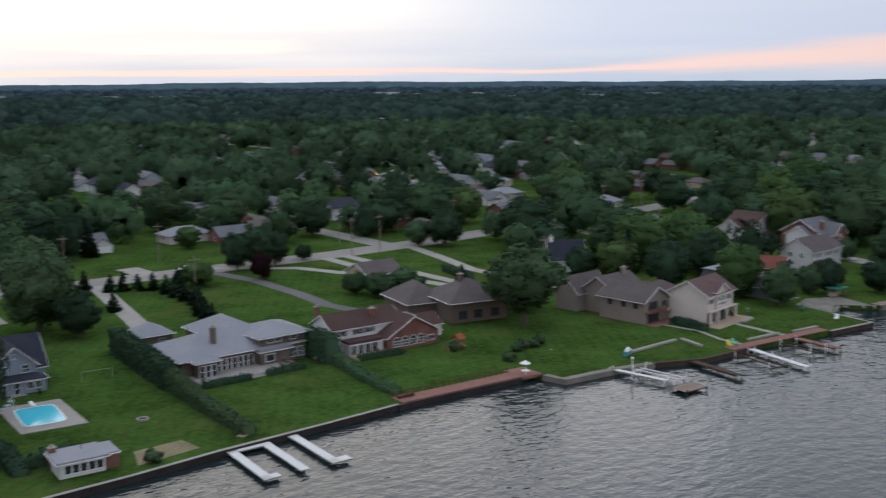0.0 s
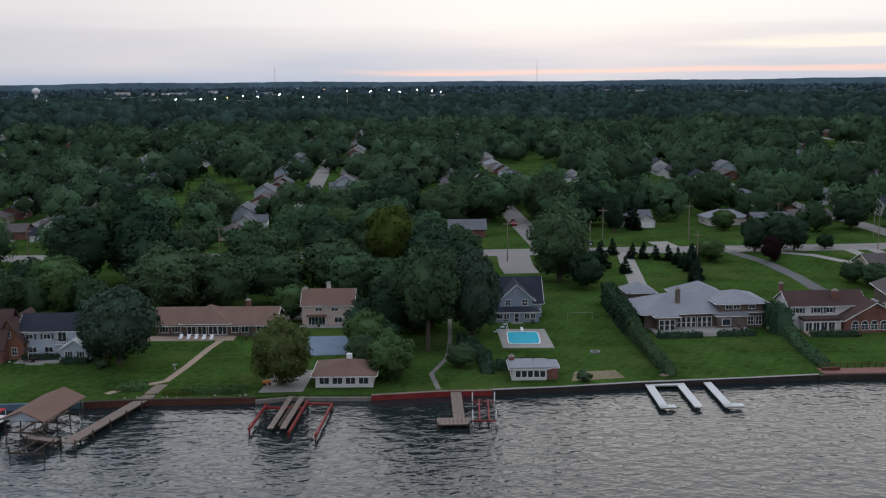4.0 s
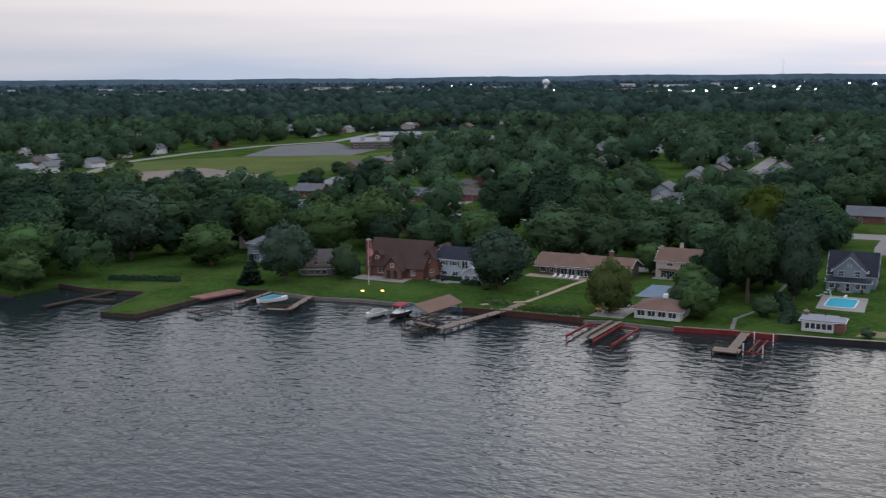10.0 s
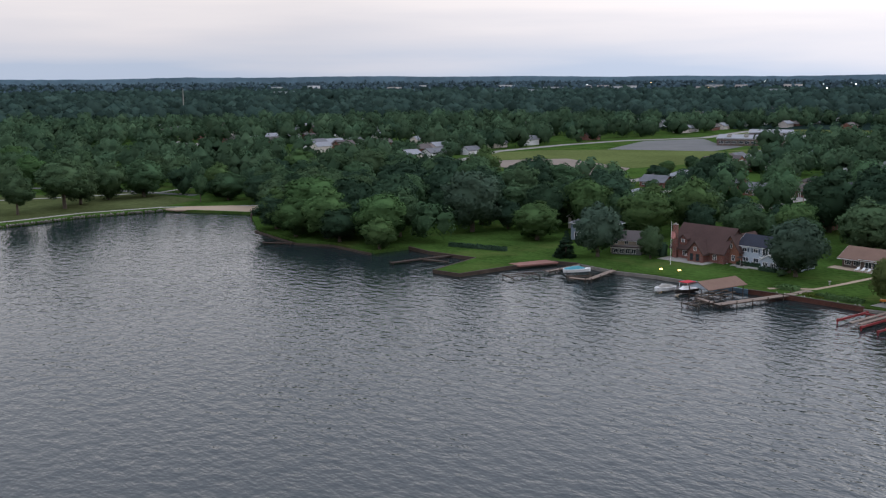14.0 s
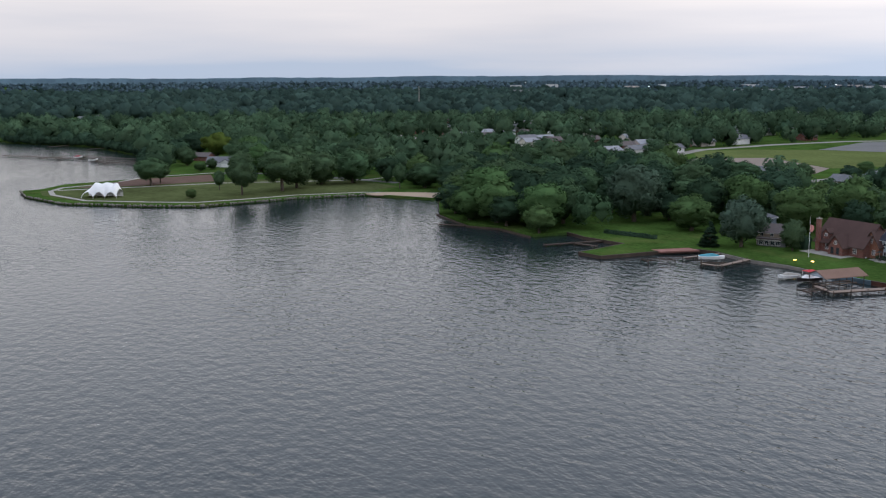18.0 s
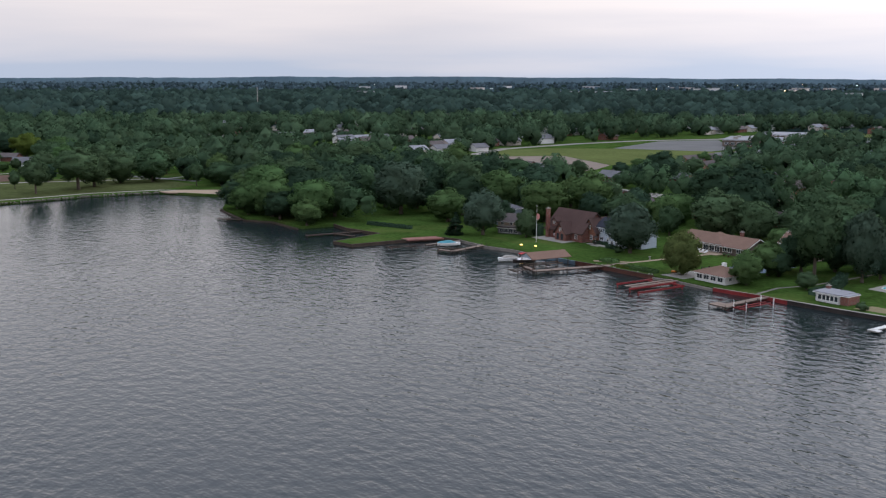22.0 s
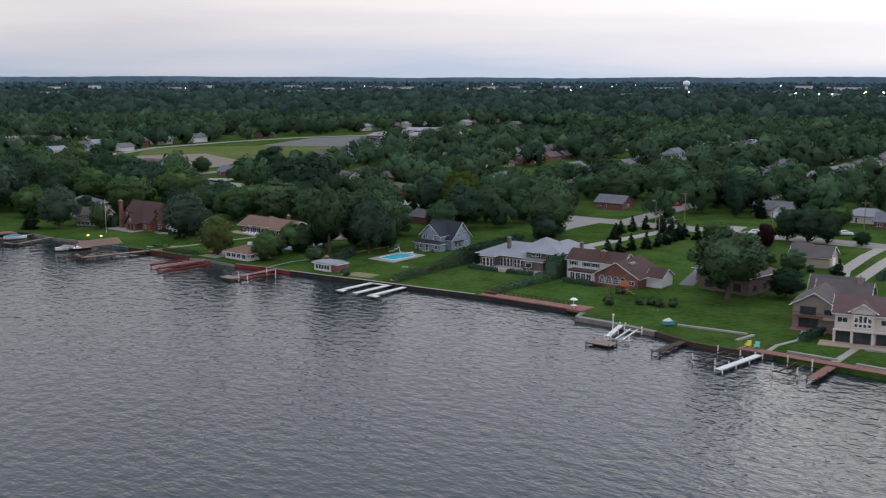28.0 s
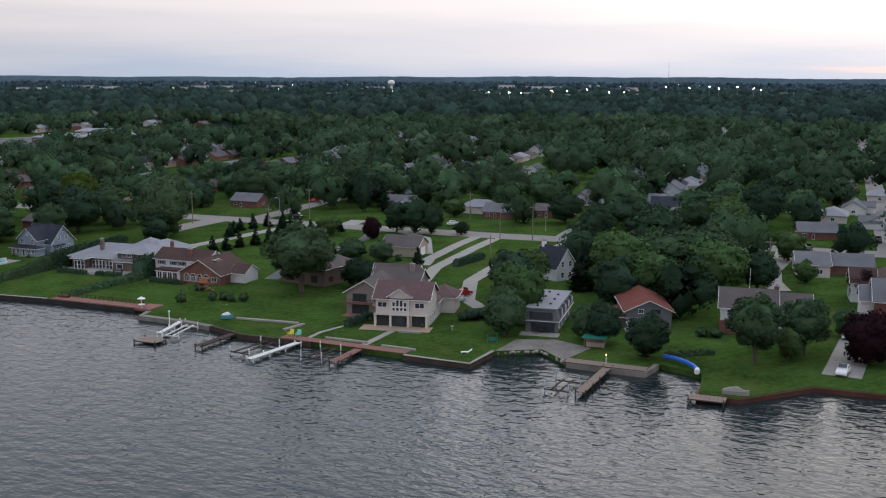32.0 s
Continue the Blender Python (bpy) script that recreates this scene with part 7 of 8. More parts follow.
def boat(x, y, z, rot, length, beam, hull, cover, label, canopy=None):
    t = thing("boat", x, y, z, rot, label, "boat")
    bm = bmesh.new()
    rings = []
    for u, w, k in ((0, 0.9, 0), (0.3, 1.0, 0), (0.6, 0.95, 0.05), (0.85, 0.6, 0.15), (1.0, 0.06, 0.3)):
        b = beam / 2 * w
        rings.append([bm.verts.new((u * length, s * b, zz)) for s, zz in ((-1, 0.95 + k), (-0.75, 0.2 + k), (0, k), (0.75, 0.2 + k), (1, 0.95 + k))])
    for a, b in zip(rings, rings[1:]):
        for i in range(4):
            bm.faces.new((a[i], a[i + 1], b[i + 1], b[i]))
        bm.faces.new((a[4], a[0], b[0], b[4]))
    bm.faces.new(rings[0])
    bm.faces.new(rings[-1][::-1])
    bmesh.ops.recalc_face_normals(bm, faces=bm.faces)
    part("hull", bm, hull, t)
    bm = bmesh.new()
    r2 = []
    for u, w, k in ((0.02, 0.8, 0.15), (0.3, 0.85, 0.5), (0.55, 0.75, 0.7), (0.8, 0.5, 0.2)):
        b = beam / 2 * w
        r2.append([bm.verts.new((u * length, s * b, 0.96 + zz)) for s, zz in ((-1, 0), (-0.5, k), (0.5, k), (1, 0))])
    for a, b in zip(r2, r2[1:]):
        for i in range(3):
            bm.faces.new((a[i], a[i + 1], b[i + 1], b[i]))
    part("cover", bm, cover, t)
    if canopy:
        part("canopy", boxes((length * 0.2, length * 0.65, -beam * 0.45, beam * 0.45, 2.5, 2.62)), canopy, t)
        for u in (0.22, 0.62):
            for s in (-0.42, 0.42):
                part("canopy_post", tube(bmesh.new(), (length * u, s * beam, 0.9), (length * u, s * beam, 2.5), 0.04), M_WHITE, t)
    return t


M_TEAL = mat("teal_canvas", (0.08, 0.27, 0.33), 0.8, 0.5, 4, 0.15)
M_REDC = mat("red_canvas", (0.42, 0.04, 0.05), 0.8, 0.5, 4, 0.15)
M_BLUEC = mat("bright_blue_plastic", (0.03, 0.13, 0.50), 0.45, 0.5, 4, 0.1)
M_GREENM = mat("green_metal_roof", (0.03, 0.17, 0.13), 0.5, 0.4, 4, 0.15)
M_YELLOW = mat("yellow_plastic", (0.62, 0.55, 0.10), 0.5, 0.5, 4, 0.1)
M_MINT = mat("mint_plastic", (0.20, 0.52, 0.42), 0.5, 0.5, 4, 0.1)
boat(-95, 133.8, 1.1, 52, 6.6, 2.4, M_WHITE, M_TEAL, "white motor boat with a teal cover on a lift")
lift(-93.5, 133.4, 3.4, 5.5, -38, 1.7, M_DWOOD, "dark timber boat lift under the white boat")
dock([((-90.2, 147.2), (-86.4, 133), 1.5), ((-86.4, 133), (-91, 131.6), 1.2)], 0.85, M_WOOD, "weathered wooden pier with a short arm")
dock([((-101, 146), (-100.4, 133.5), 1.2)], 0.75, M_WOOD, "narrow wooden pier beside a patio")
lift(-104.5, 122.5, 5.0, 7.5, -14, 1.0, M_DWOOD, "low sunken timber boat cradle")
dock([((-136.4, 112.6), (-134.5, 131.5), 1.3), ((-134.5, 122), (-127.5, 124.5), 1.2)], 0.65, M_DWOOD, "dark low wooden docks in a small basin")
dock([((-182, 111), (-189, 105.5), 1.2)], 0.5, M_DWOOD, "dark low wooden dock under trees")
boat(-68, 141.5, 0.1, -95, 6.0, 2.5, M_WHITE, M_CONC, "grey and white pontoon boat")
boat(-63.3, 143.6, 0.1, -95, 6.6, 2.6, M_STEEL, M_WHITE, "dark motor boat under a red canopy", M_REDC)

# east docks
dock([((103.6, 162.4), (106.6, 151.6), 1.0)], 0.9, M_WDOCK, "white metal-framed pier off the wall")
dock([((105.0, 147.6), (110.2, 147.9), 3.2)], 0.55, M_WOOD, "square tan floating platform with white edge")
lift(107.6, 151.2, 3.6, 8.0, 12, 1.7, M_WHITE, "white steel boat lift frame", M_WDOCK)
t = thing("dock_lamp", 104.2, 157.5, 0, 0, "white post lamp with a round globe on the pier", "lamp")
part("post", tube(bmesh.new(), (0, 0, -1.5), (0, 0, 3.5), 0.09), M_WHITE, t)
bm = bmesh.new()
bmesh.ops.create_uvsphere(bm, u_segments=12, v_segments=8, radius=0.24, matrix=Matrix.Translation((0, 0, 3.7)))
part("globe", bm, M_WHITE, t, smooth=True)
dock([((119.4, 158.6), (119.2, 147.6), 1.5)], 0.75, M_DWOOD, "dark wooden dock by the timber wall")
dock([((134.4, 158.4), (133.0, 144.6), 1.3)], 0.7, M_WDOCK, "white finger dock beside a boat lift")
lift(126.6, 147.6, 4.6, 8.4, -6, 1.7, M_WHITE, "white-posted boat lift beside a dock", M_DWOOD)
dock([((147.4, 158.6), (147.6, 149.4), 1.7)], 0.85, M_PAVER, "red-brown wooden dock off the boardwalk")
lift(140.4, 150, 4.4, 6.6, 0, 2.0, M_WHITE, "tall white-posted boat lift beside a dock", M_DWOOD)
t = dock([((130, 159.8), (157, 160.0), 2.4)], GZ + 0.16, M_PAVER, "red-brown boardwalk along the sea wall", False, name="boardwalk")
dock([((192.4, 167.4), (192.6, 151.2), 1.5)], 0.95, M_WOOD, "weathered wooden pier off the concrete wall")
lift(186.6, 151.2, 4.0, 5.6, 0, 1.9, M_PALEBLUE, "blue-grey posted boat lift beside a pier", M_DWOOD)
dock([((184.6, 167.6), (199, 168.0), 2.6)], GZ + 0.24, M_WOOD, "old wooden deck on the sea wall", False, name="boardwalk")
dock([((208.6, 157.0), (214.4, 157.4), 2.8)], 0.85, M_WOOD, "dark square dock with a pale top")
boat(213.2, 160.6, 0.6, 4, 4.2, 1.0, M_CONC, M_CONC, "small pale kayak on a rack")
t = thing("shed", 184.6, 177.6, GZ, 8, "small open shed with a green metal roof", "shed")
part("roof", boxes((-0.4, 4.2, -0.4, 2.8, 1.9, 2.05)), M_GREENM, t)
part("back_wall", boxes((0, 3.8, 2.2, 2.4, -0.2, 1.9)), M_WOOD, t)
for x in (0, 3.65):
    part("post", boxes((x, x + 0.15, 0, 0.15, -0.2, 1.9)), M_WOOD, t)
part("counter", boxes((0.2, 3.6, 1.2, 2.2, -0.2, 0.9)), M_TAN, t)
t = thing("water_slide", 200, 176, GZ, 0, "long bright blue plastic slide beside the water", "slide")
pts = [(0, 0, 0.7), (2.5, -1.0, 0.75), (4.6, -2.6, 0.8), (6.2, -4.4, 0.8), (7.2, -6.2, 0.75)]
for a, b in zip(pts, pts[1:]):
    part("segment", tube(bmesh.new(), a, b, 0.4, 0.4, 10), M_BLUEC, t)
part("mouth", tube(bmesh.new(), (7.2, -6.2, 0.75), (7.4, -7.2, 0.6), 0.42, 0.46, 10), M_WHITE, t)

# ---- the red deck and its lawn ----
t = thing("lakeside_deck", 64, 165.2, GZ, 3, "long reddish paved deck with posts above a black wall", "deck")
part("surface", boxes((0, 23.6, 0, 3.2, -0.3, 0.14)), M_PAVER, t)
part("corner", boxes((23.6, 27.6, -0.6, 4.4, -0.3, 0.16)), M_PAVER, t)
for i in range(20):
    part("rail_post", boxes((0.3 + i * 1.2, 0.42 + i * 1.2, 3.0, 3.12, 0.14, 0.95)), M_RUST, t)
part("rail", boxes((0.3, 23.2, 3.02, 3.1, 0.9, 0.98)), M_RUST, t)
part("bench", boxes((0.4, 3.4, 1.8, 2.4, 0.14, 0.6)), M_RUST, t)
t = thing("parasol_table", 88.8, 166.8, GZ + 0.16, 0, "round white parasol over a white table on the deck", "parasol")
part("pole", tube(bmesh.new(), (0, 0, 0), (0, 0, 2.5), 0.05), M_WHITE, t)
part("canopy", tube(bmesh.new(), (0, 0, 2.0), (0, 0, 2.45), 0.9, 0.1, 14), M_WHITE, t)
part("tabletop", tube(bmesh.new(), (0, 0, 0.7), (0, 0, 0.78), 0.7, 0.7, 14), M_WHITE, t)
t = thing("swing_set", 88.5, 186.6, GZ, 20, "wooden play set with a faded orange roof and slide", "play set")
t.scale = (0.82, 0.82, 0.82)
for x in (0, 2):
    for y in (0, 2):
        part("post", boxes((x, x + 0.14, y, y + 0.14, 0, 2.6)), M_ORBRICK, t)
b_ = bmesh.new()
gable_roof(b_, 0, 2.14, 0, 2.14, 2.6, 3.5, "x", 0.2, 0.1)
part("roof", b_, mat("orange_canvas", (0.27, 0.085, 0.04), 0.8, 0.5, 4, 0.15), t)
part("platform", boxes((0, 2.14, 0, 2.14, 1.2, 1.32)), M_ORBRICK, t)
part("beam", tube(bmesh.new(), (0, 1, 2.5), (-3.4, 1, 2.5), 0.08), M_ORBRICK, t)
for y in (0.1, 1.9):
    part("leg", tube(bmesh.new(), (-3.4, 1, 2.5), (-3.7, y * 1.6 - 0.6, 0), 0.07), M_ORBRICK, t)
part("slide", boxes((2.14, 3.0, 0.6, 1.4, 0.75, 0.85), (3.0, 3.9, 0.6, 1.4, 0.25, 0.35)), M_ORBRICK, t)


def adirondack(x, y, rot, material, label):
    t = thing("garden_chair", x, y, GZ + 0.2, rot, label, "chair", "chairs on the boardwalk")
    part("seat", boxes((-0.4, 0.4, -0.4, 0.35, 0.35, 0.42)), material, t)
    b = part("backrest", boxes((-0.4, 0.4, -0.03, 0.03, 0, 0.85)), material, t)
    b.matrix_basis = pose(0, 0.33, 0.4, -18)
    for s in (-1, 1):
        part("armrest", boxes((s * 0.45 - 0.07, s * 0.45 + 0.07, -0.45, 0.4, 0.6, 0.65)), material, t)
        part("leg", boxes((s * 0.42 - 0.05, s * 0.42 + 0.05, -0.4, -0.3, 0, 0.6)), material, t)
        part("leg", boxes((s * 0.42 - 0.05, s * 0.42 + 0.05, 0.25, 0.35, 0, 0.6)), material, t)


adirondack(131.2, 160.6, 0, M_YELLOW, "yellow plastic lawn chair on the boardwalk")
adirondack(132.8, 160.8, 10, M_MINT, "mint green plastic lawn chair on the boardwalk")
boat(110.5, 166.2, GZ, 20, 2.4, 0.8, M_TEAL, M_WHITE, "small teal and white dinghy on the lawn")


def sail_float(x, y, w, d, rot, material, label):
    t = thing("low_wall", x, y, GZ, rot, label, "wall")
    part("block", boxes((0, w, 0, d, -0.1, 0.35)), material, t)


sail_float(113, 167.6, 14, 0.7, 8, M_CONC, "low pale stone edging on the lawn")
sail_float(127, 164.0, 0.7, 6, -8, M_CONC, "low pale stone edging on the lawn")
sail_float(138, 162.0, 9, 0.6, 2, M_CONC, "low white flower bed edging")
sail_float(150.5, 161.6, 7, 0.6, 0, M_CONC, "low white flower bed edging")
t = thing("lawn_lounger", 166, 163.5, GZ, 30, "white plastic lounger on the corner lawn", "lounger")
part("seat", boxes((0, 1.4, 0, 0.65, 0.3, 0.38)), M_WHITE, t)
k = part("backrest", boxes((0, 0.8, 0, 0.65, 0, 0.07)), M_WHITE, t)
k.matrix_basis = pose(1.4, 0, 0.34, 0, -35)
for x, y in ((0.1, 0.05), (0.1, 0.55), (1.2, 0.05), (1.2, 0.55)):
    part("leg", boxes((x, x + 0.06, y, y + 0.06, 0, 0.3)), M_WHITE, t)
t = thing("soccer_goal", 25.5, 205, GZ, 0, "small white soccer goal on the lawn", "goal")
for x in (0, 5):
    part("post", tube(bmesh.new(), (x, 0, 0), (x, 0, 1.6), 0.035), M_CONC, t)
part("crossbar", tube(bmesh.new(), (0, 0, 1.6), (5, 0, 1.6), 0.035), M_CONC, t)
t = thing("patio_umbrella", 137.2, 184.2, GZ, 20, "pale yellow parasol by the taupe house", "parasol")
part("pole", tube(bmesh.new(), (0, 0, 0), (0, 0, 2.5), 0.05), M_WHITE, t)
part("canopy", tube(bmesh.new(), (0, 0, 2.2), (0, 0, 2.6), 1.9, 0.1, 10), M_SAND, t)
t = thing("flagpole", -85, 162.5, GZ, 0, "tall white flagpole with a drooping red and white flag", "flagpole")
part("pole", tube(bmesh.new(), (0, 0, 0), (0, 0, 11), 0.06, 0.035), M_WHITE, t)
part("flag", boxes((0.05, 0.9, -0.03, 0.03, 6.8, 8.6), (0.9, 1.3, -0.06, 0.02, 7.2, 8.4)), mat("red_white_cloth", (0.55, 0.24, 0.22), 0.9, 0.9, 3, 0.4), t)
for x, y in ((-81, 153.6), (-77, 155.6)):
    t = thing("lawn_lamp", x, y, GZ, 0, "lit yellow lamp on the lawn near the wall", "lamp", "lawn lamps")
    part("post", tube(bmesh.new(), (0, 0, 0), (0, 0, 0.5), 0.06), M_DWOOD, t)
    part("lamp_glass", boxes((-0.28, 0.28, -0.2, 0.2, 0.5, 0.72)), M_WARM, t)
t = thing("dock_light", 191.6, 168.6, GZ + 0.24, 0, "small lit lantern on a post by the pier", "lamp")
part("post", tube(bmesh.new(), (0, 0, 0), (0, 0, 1.4), 0.06), M_WHITE, t)
part("lamp_glass", boxes((-0.09, 0.09, -0.09, 0.09, 1.4, 1.6)), M_WARM, t)

# ---- hedges and garden shrubs ----


def hedge(pts, width, height, seed, label, material=L_DEEP, leaf=0.22, density=16):
    """A clipped hedge: a solid core under a coat of small leaves."""
    pts = [(x, deep(y)) for x, y in pts]
    rs = np.random.default_rng(seed)
    vs, quads, tris = [], [], []
    base = 0
    for i in range(len(pts) - 1):
        (x0, y0), (x1, y1) = pts[i], pts[i + 1]
        h0, h1 = (height[i], height[i + 1]) if isinstance(height, (list, tuple)) else (height, height)
        ln = math.hypot(x1 - x0, y1 - y0)
        d, n = np.array([x1 - x0, y1 - y0]) / ln, np.array([y0 - y1, x1 - x0]) / ln
        w = width / 2 * 0.88
        core = []
        for t, h in ((0, h0), (1, h1)):
            for s, z in ((-1, 0), (-1, 1), (1, 1), (1, 0)):
                core.append([x0 + d[0] * ln * t + n[0] * w * s, y0 + d[1] * ln * t + n[1] * w * s, GZ - 0.1 + z * h * 0.93])
        vs.append(np.array(core))
        quads.append(np.array([[0, 1, 5, 4], [1, 2, 6, 5], [2, 3, 7, 6], [3, 2, 1, 0], [4, 5, 6, 7]]) + base)
        base += 8
        m = int(ln * (2 * max(h0, h1) + width) * density)
        t, u = rs.uniform(0, 1, m), rs.uniform(0, 1, m)
        hh = h0 + (h1 - h0) * t
        tot = 2 * hh + width
        a = u * tot
        side = np.where(a < hh, -1, np.where(a < hh + width, 0, 1))
        off = np.where(side == 0, a - hh - width / 2, side * width / 2)
        zz = np.where(side == -1, a, np.where(side == 1, tot - a, hh))
        c = np.stack([x0 + d[0] * ln * t + n[0] * off, y0 + d[1] * ln * t + n[1] * off, GZ + zz], 1) + rs.normal(0, 0.1, (m, 3))
        nr = np.stack([n[0] * side, n[1] * side, 1.0 * (side == 0)], 1)
        q = leaf_tris(rs, c, nr.astype(float), leaf)
        vs.append(q)
        tris.append(np.arange(m * 3).reshape(-1, 3) + base)
        base += m * 3
    ob = new("hedge", mesh_from("hedge", np.concatenate(vs), np.concatenate(tris), np.concatenate(quads), material))
    return tagged(ob, label, "hedge")


hedge([(35.5, 222), (36, 205), (36.5, 192)], 2.6, [4.8, 4.6, 4.0], 1, "tall dark cedar hedge between two lots", leaf=0.3, density=9)
hedge([(36.5, 192), (37.2, 182), (38.6, 164.5)], 2.0, [3.8, 2.0, 1.4], 2, "sloping green hedge running down to the wall", L_GREEN)
hedge([(66.2, 192), (65.4, 182), (65.6, 170)], 2.2, [1.8, 1.2, 0.9], 3, "low green hedge between the lots", L_GREEN)
hedge([(64.6, 199), (65.5, 192)], 3.2, [5.2, 4.6], 4, "tall dark cedar hedge beside a house", leaf=0.3, density=9)
hedge([(41, 190.0), (49.6, 190.8)], 1.2, 0.9, 5, "low clipped hedge before a terrace")
hedge([(52.6, 191.2), (60, 192)], 1.2, 0.9, 6, "low clipped hedge before a terrace")
hedge([(70, 191), (79, 191)], 1.4, 0.9, 7, "low shrubs along a deck")
hedge([(128.5, 246), (130, 262)], 1.8, 1.7, 8, "clipped dark green hedge by a driveway")
hedge([(137.0, 172), (137.2, 181)], 1.8, 1.2, 9, "clipped hedge beside the taupe house")
hedge([(-74, 175.4), (-67.5, 175.6)], 1.4, 0.9, 12, "low garden shrubs before a house")
hedge([(-66, 173), (-61.5, 173.2)], 1.4, 0.9, 13, "low garden shrubs before a porch")
hedge([(-40, 155.4), (-30, 156)], 2.2, 0.8, 14, "low shore garden planting", L_LIGHT)
hedge([(-51, 157.6), (-46.5, 158)], 3.0, 0.7, 15, "low shore garden planting", L_LIGHT)
hedge([(-43, 154.6), (-38, 154.9)], 1.6, 0.5, 16, "yellow flowering ground cover by the wall", L_YELLOW)
hedge([(4, 184), (8, 174), (8.5, 166)], 2.2, [2.6, 1.6, 1.0], 19, "ragged shrubs beside the path")
hedge([(-99, 171), (-94, 171.6)], 3.0, 3.4, 20, "tall shrubs beside the brick house")
hedge([(10, 168.4), (14, 168.6)], 1.6, 1.6, 21, "dark shrubs behind the small boathouse")
hedge([(-145, 140), (-128, 146)], 1.6, 1.0, 22, "low dark hedge on the point")
hedge([(200, 178), (207, 184)], 1.4, 0.8, 23, "low planting near the water", L_GREEN)
for x, y in ((50, 286), (53, 285.4), (56, 284), (59, 282), (60.5, 276), (61, 270), (61.5, 264), (62, 258), (61, 252), (59, 246), (41, 270), (39.5, 276), (40.5, 282), (42, 289),
             (45.5, 293), (44.8, 262), (64.6, 279), (66, 285), (69, 290), (58.6, 240), (57.8, 234)):
    tree("spruce", x, deep(y), 1.9, random.Random(int(x * 7 + y)).uniform(4.2, 5.6))
for x, y in ((97, 180.5), (99.4, 181.6), (101.6, 181), (104, 182.6), (156.6, 190), (158, 192.4), (157.4, 195), (155.4, 187.6), (92, 176), (12.5, 170.5), (15, 170.2), (160, 192), (139, 189), (24, 161.8), (-58, 170), (88, 187.5), (96, 222), (101, 226), (111, 247), (116, 249), (205, 196.5), (202.5, 196), (233, 203)):
    tree("bush", x, deep(y), 1.3, 1.9)

# ---- garden things ----


def garden_set(x, y, rot, material, label, chairs=4, z=0.14):
    """A round table with chairs, each a thing of its own."""
    t = thing("garden_table", x, y, GZ + z, rot, label, "table", "garden tables")
    part("tabletop", tube(bmesh.new(), (0, 0, 0.68), (0, 0, 0.74), 0.62, 0.62, 14), material, t)
    part("leg", tube(bmesh.new(), (0, 0, 0), (0, 0, 0.68), 0.07), material, t)
    part("foot", tube(bmesh.new(), (0, 0, 0), (0, 0, 0.05), 0.34, 0.3, 10), material, t)
    for i in range(chairs):
        a = 6.2832 * i / chairs + rot
        c = thing("patio_chair", x + 1.15 * math.cos(a), y + 1.15 * math.sin(a), GZ + z, math.degrees(a) - 90, "dark metal patio chair at a table", "chair", "patio chairs")
        part("seat", boxes((-0.25, 0.25, -0.25, 0.25, 0.4, 0.46)), material, c)
        part("backrest", boxes((-0.25, 0.25, 0.21, 0.26, 0.46, 0.9)), material, c)
        for sx in (-0.22, 0.22):
            for sy in (-0.22, 0.22):
                part("leg", boxes((sx - 0.02, sx + 0.02, sy - 0.02, sy + 0.02, 0, 0.4)), material, c)


def parasol(x, y, material, label, r=1.5, z=0.14):
    t = thing("closed_parasol", x, y, GZ + z, 0, label, "parasol")
    part("pole", tube(bmesh.new(), (0, 0, 0), (0, 0, 2.3), 0.03), M_WHITE, t)
    part("canopy", tube(bmesh.new(), (0, 0, 1.9), (0, 0, 2.35), r, 0.08, 12), material, t)


def lounger(x, y, rot, z=0.14):
    t = thing("sun_lounger", x, y, GZ + z, rot, "white low sun lounger on a terrace", "lounger", "sun loungers")
    part("frame", boxes((-0.32, 0.32, 0, 1.3, 0.24, 0.32)), M_WHITE, t)
    part("backrest", boxes((-0.32, 0.32, 0, 0.7, 0, 0.06)), M_WHITE, t).matrix_basis = pose(0, 1.3, 0.28, 38)
    for sx in (-0.28, 0.28):
        for sy in (0.1, 1.2):
            part("leg", boxes((sx - 0.03, sx + 0.03, sy - 0.03, sy + 0.03, 0, 0.24)), M_WHITE, t)


def path_lamp(x, y):
    t = thing("path_lamp", x, y, GZ, 0, "small white garden path lamp on the lawn", "lamp", "path lamps")
    part("post", tube(bmesh.new(), (0, 0, 0), (0, 0, 0.45), 0.04), M_DWOOD, t)
    part("cap", tube(bmesh.new(), (0, 0, 0.45), (0, 0, 0.6), 0.16, 0.08), M_WHITE, t)


def bird_bath(x, y):
    t = thing("bird_bath", x, y, GZ, 0, "pale stone bird bath on the lawn", "bird bath")
    part("pedestal", tube(bmesh.new(), (0, 0, 0), (0, 0, 0.7), 0.2, 0.12, 10), M_CONC, t)
    part("bowl", tube(bmesh.new(), (0, 0, 0.7), (0, 0, 0.85), 0.2, 0.42, 12), M_CONC, t)


def flower_pot(x, y, z, material):
    t = thing("flower_pot", x, y, GZ + z, 0, "planted flower pot on a terrace", "pot", "flower pots")
    part("pot", tube(bmesh.new(), (0, 0, 0), (0, 0, 0.45), 0.2, 0.3, 10), material, t)
    b = bmesh.new()
    bmesh.ops.create_icosphere(b, subdivisions=2, radius=0.34, matrix=Matrix.Translation((0, 0, 0.62)))
    rs_ = random.Random(int(x * 31 + y))
    for v in b.verts:
        v.co *= rs_.uniform(0.85, 1.12)
    part("plant", b, L_GREEN, t)


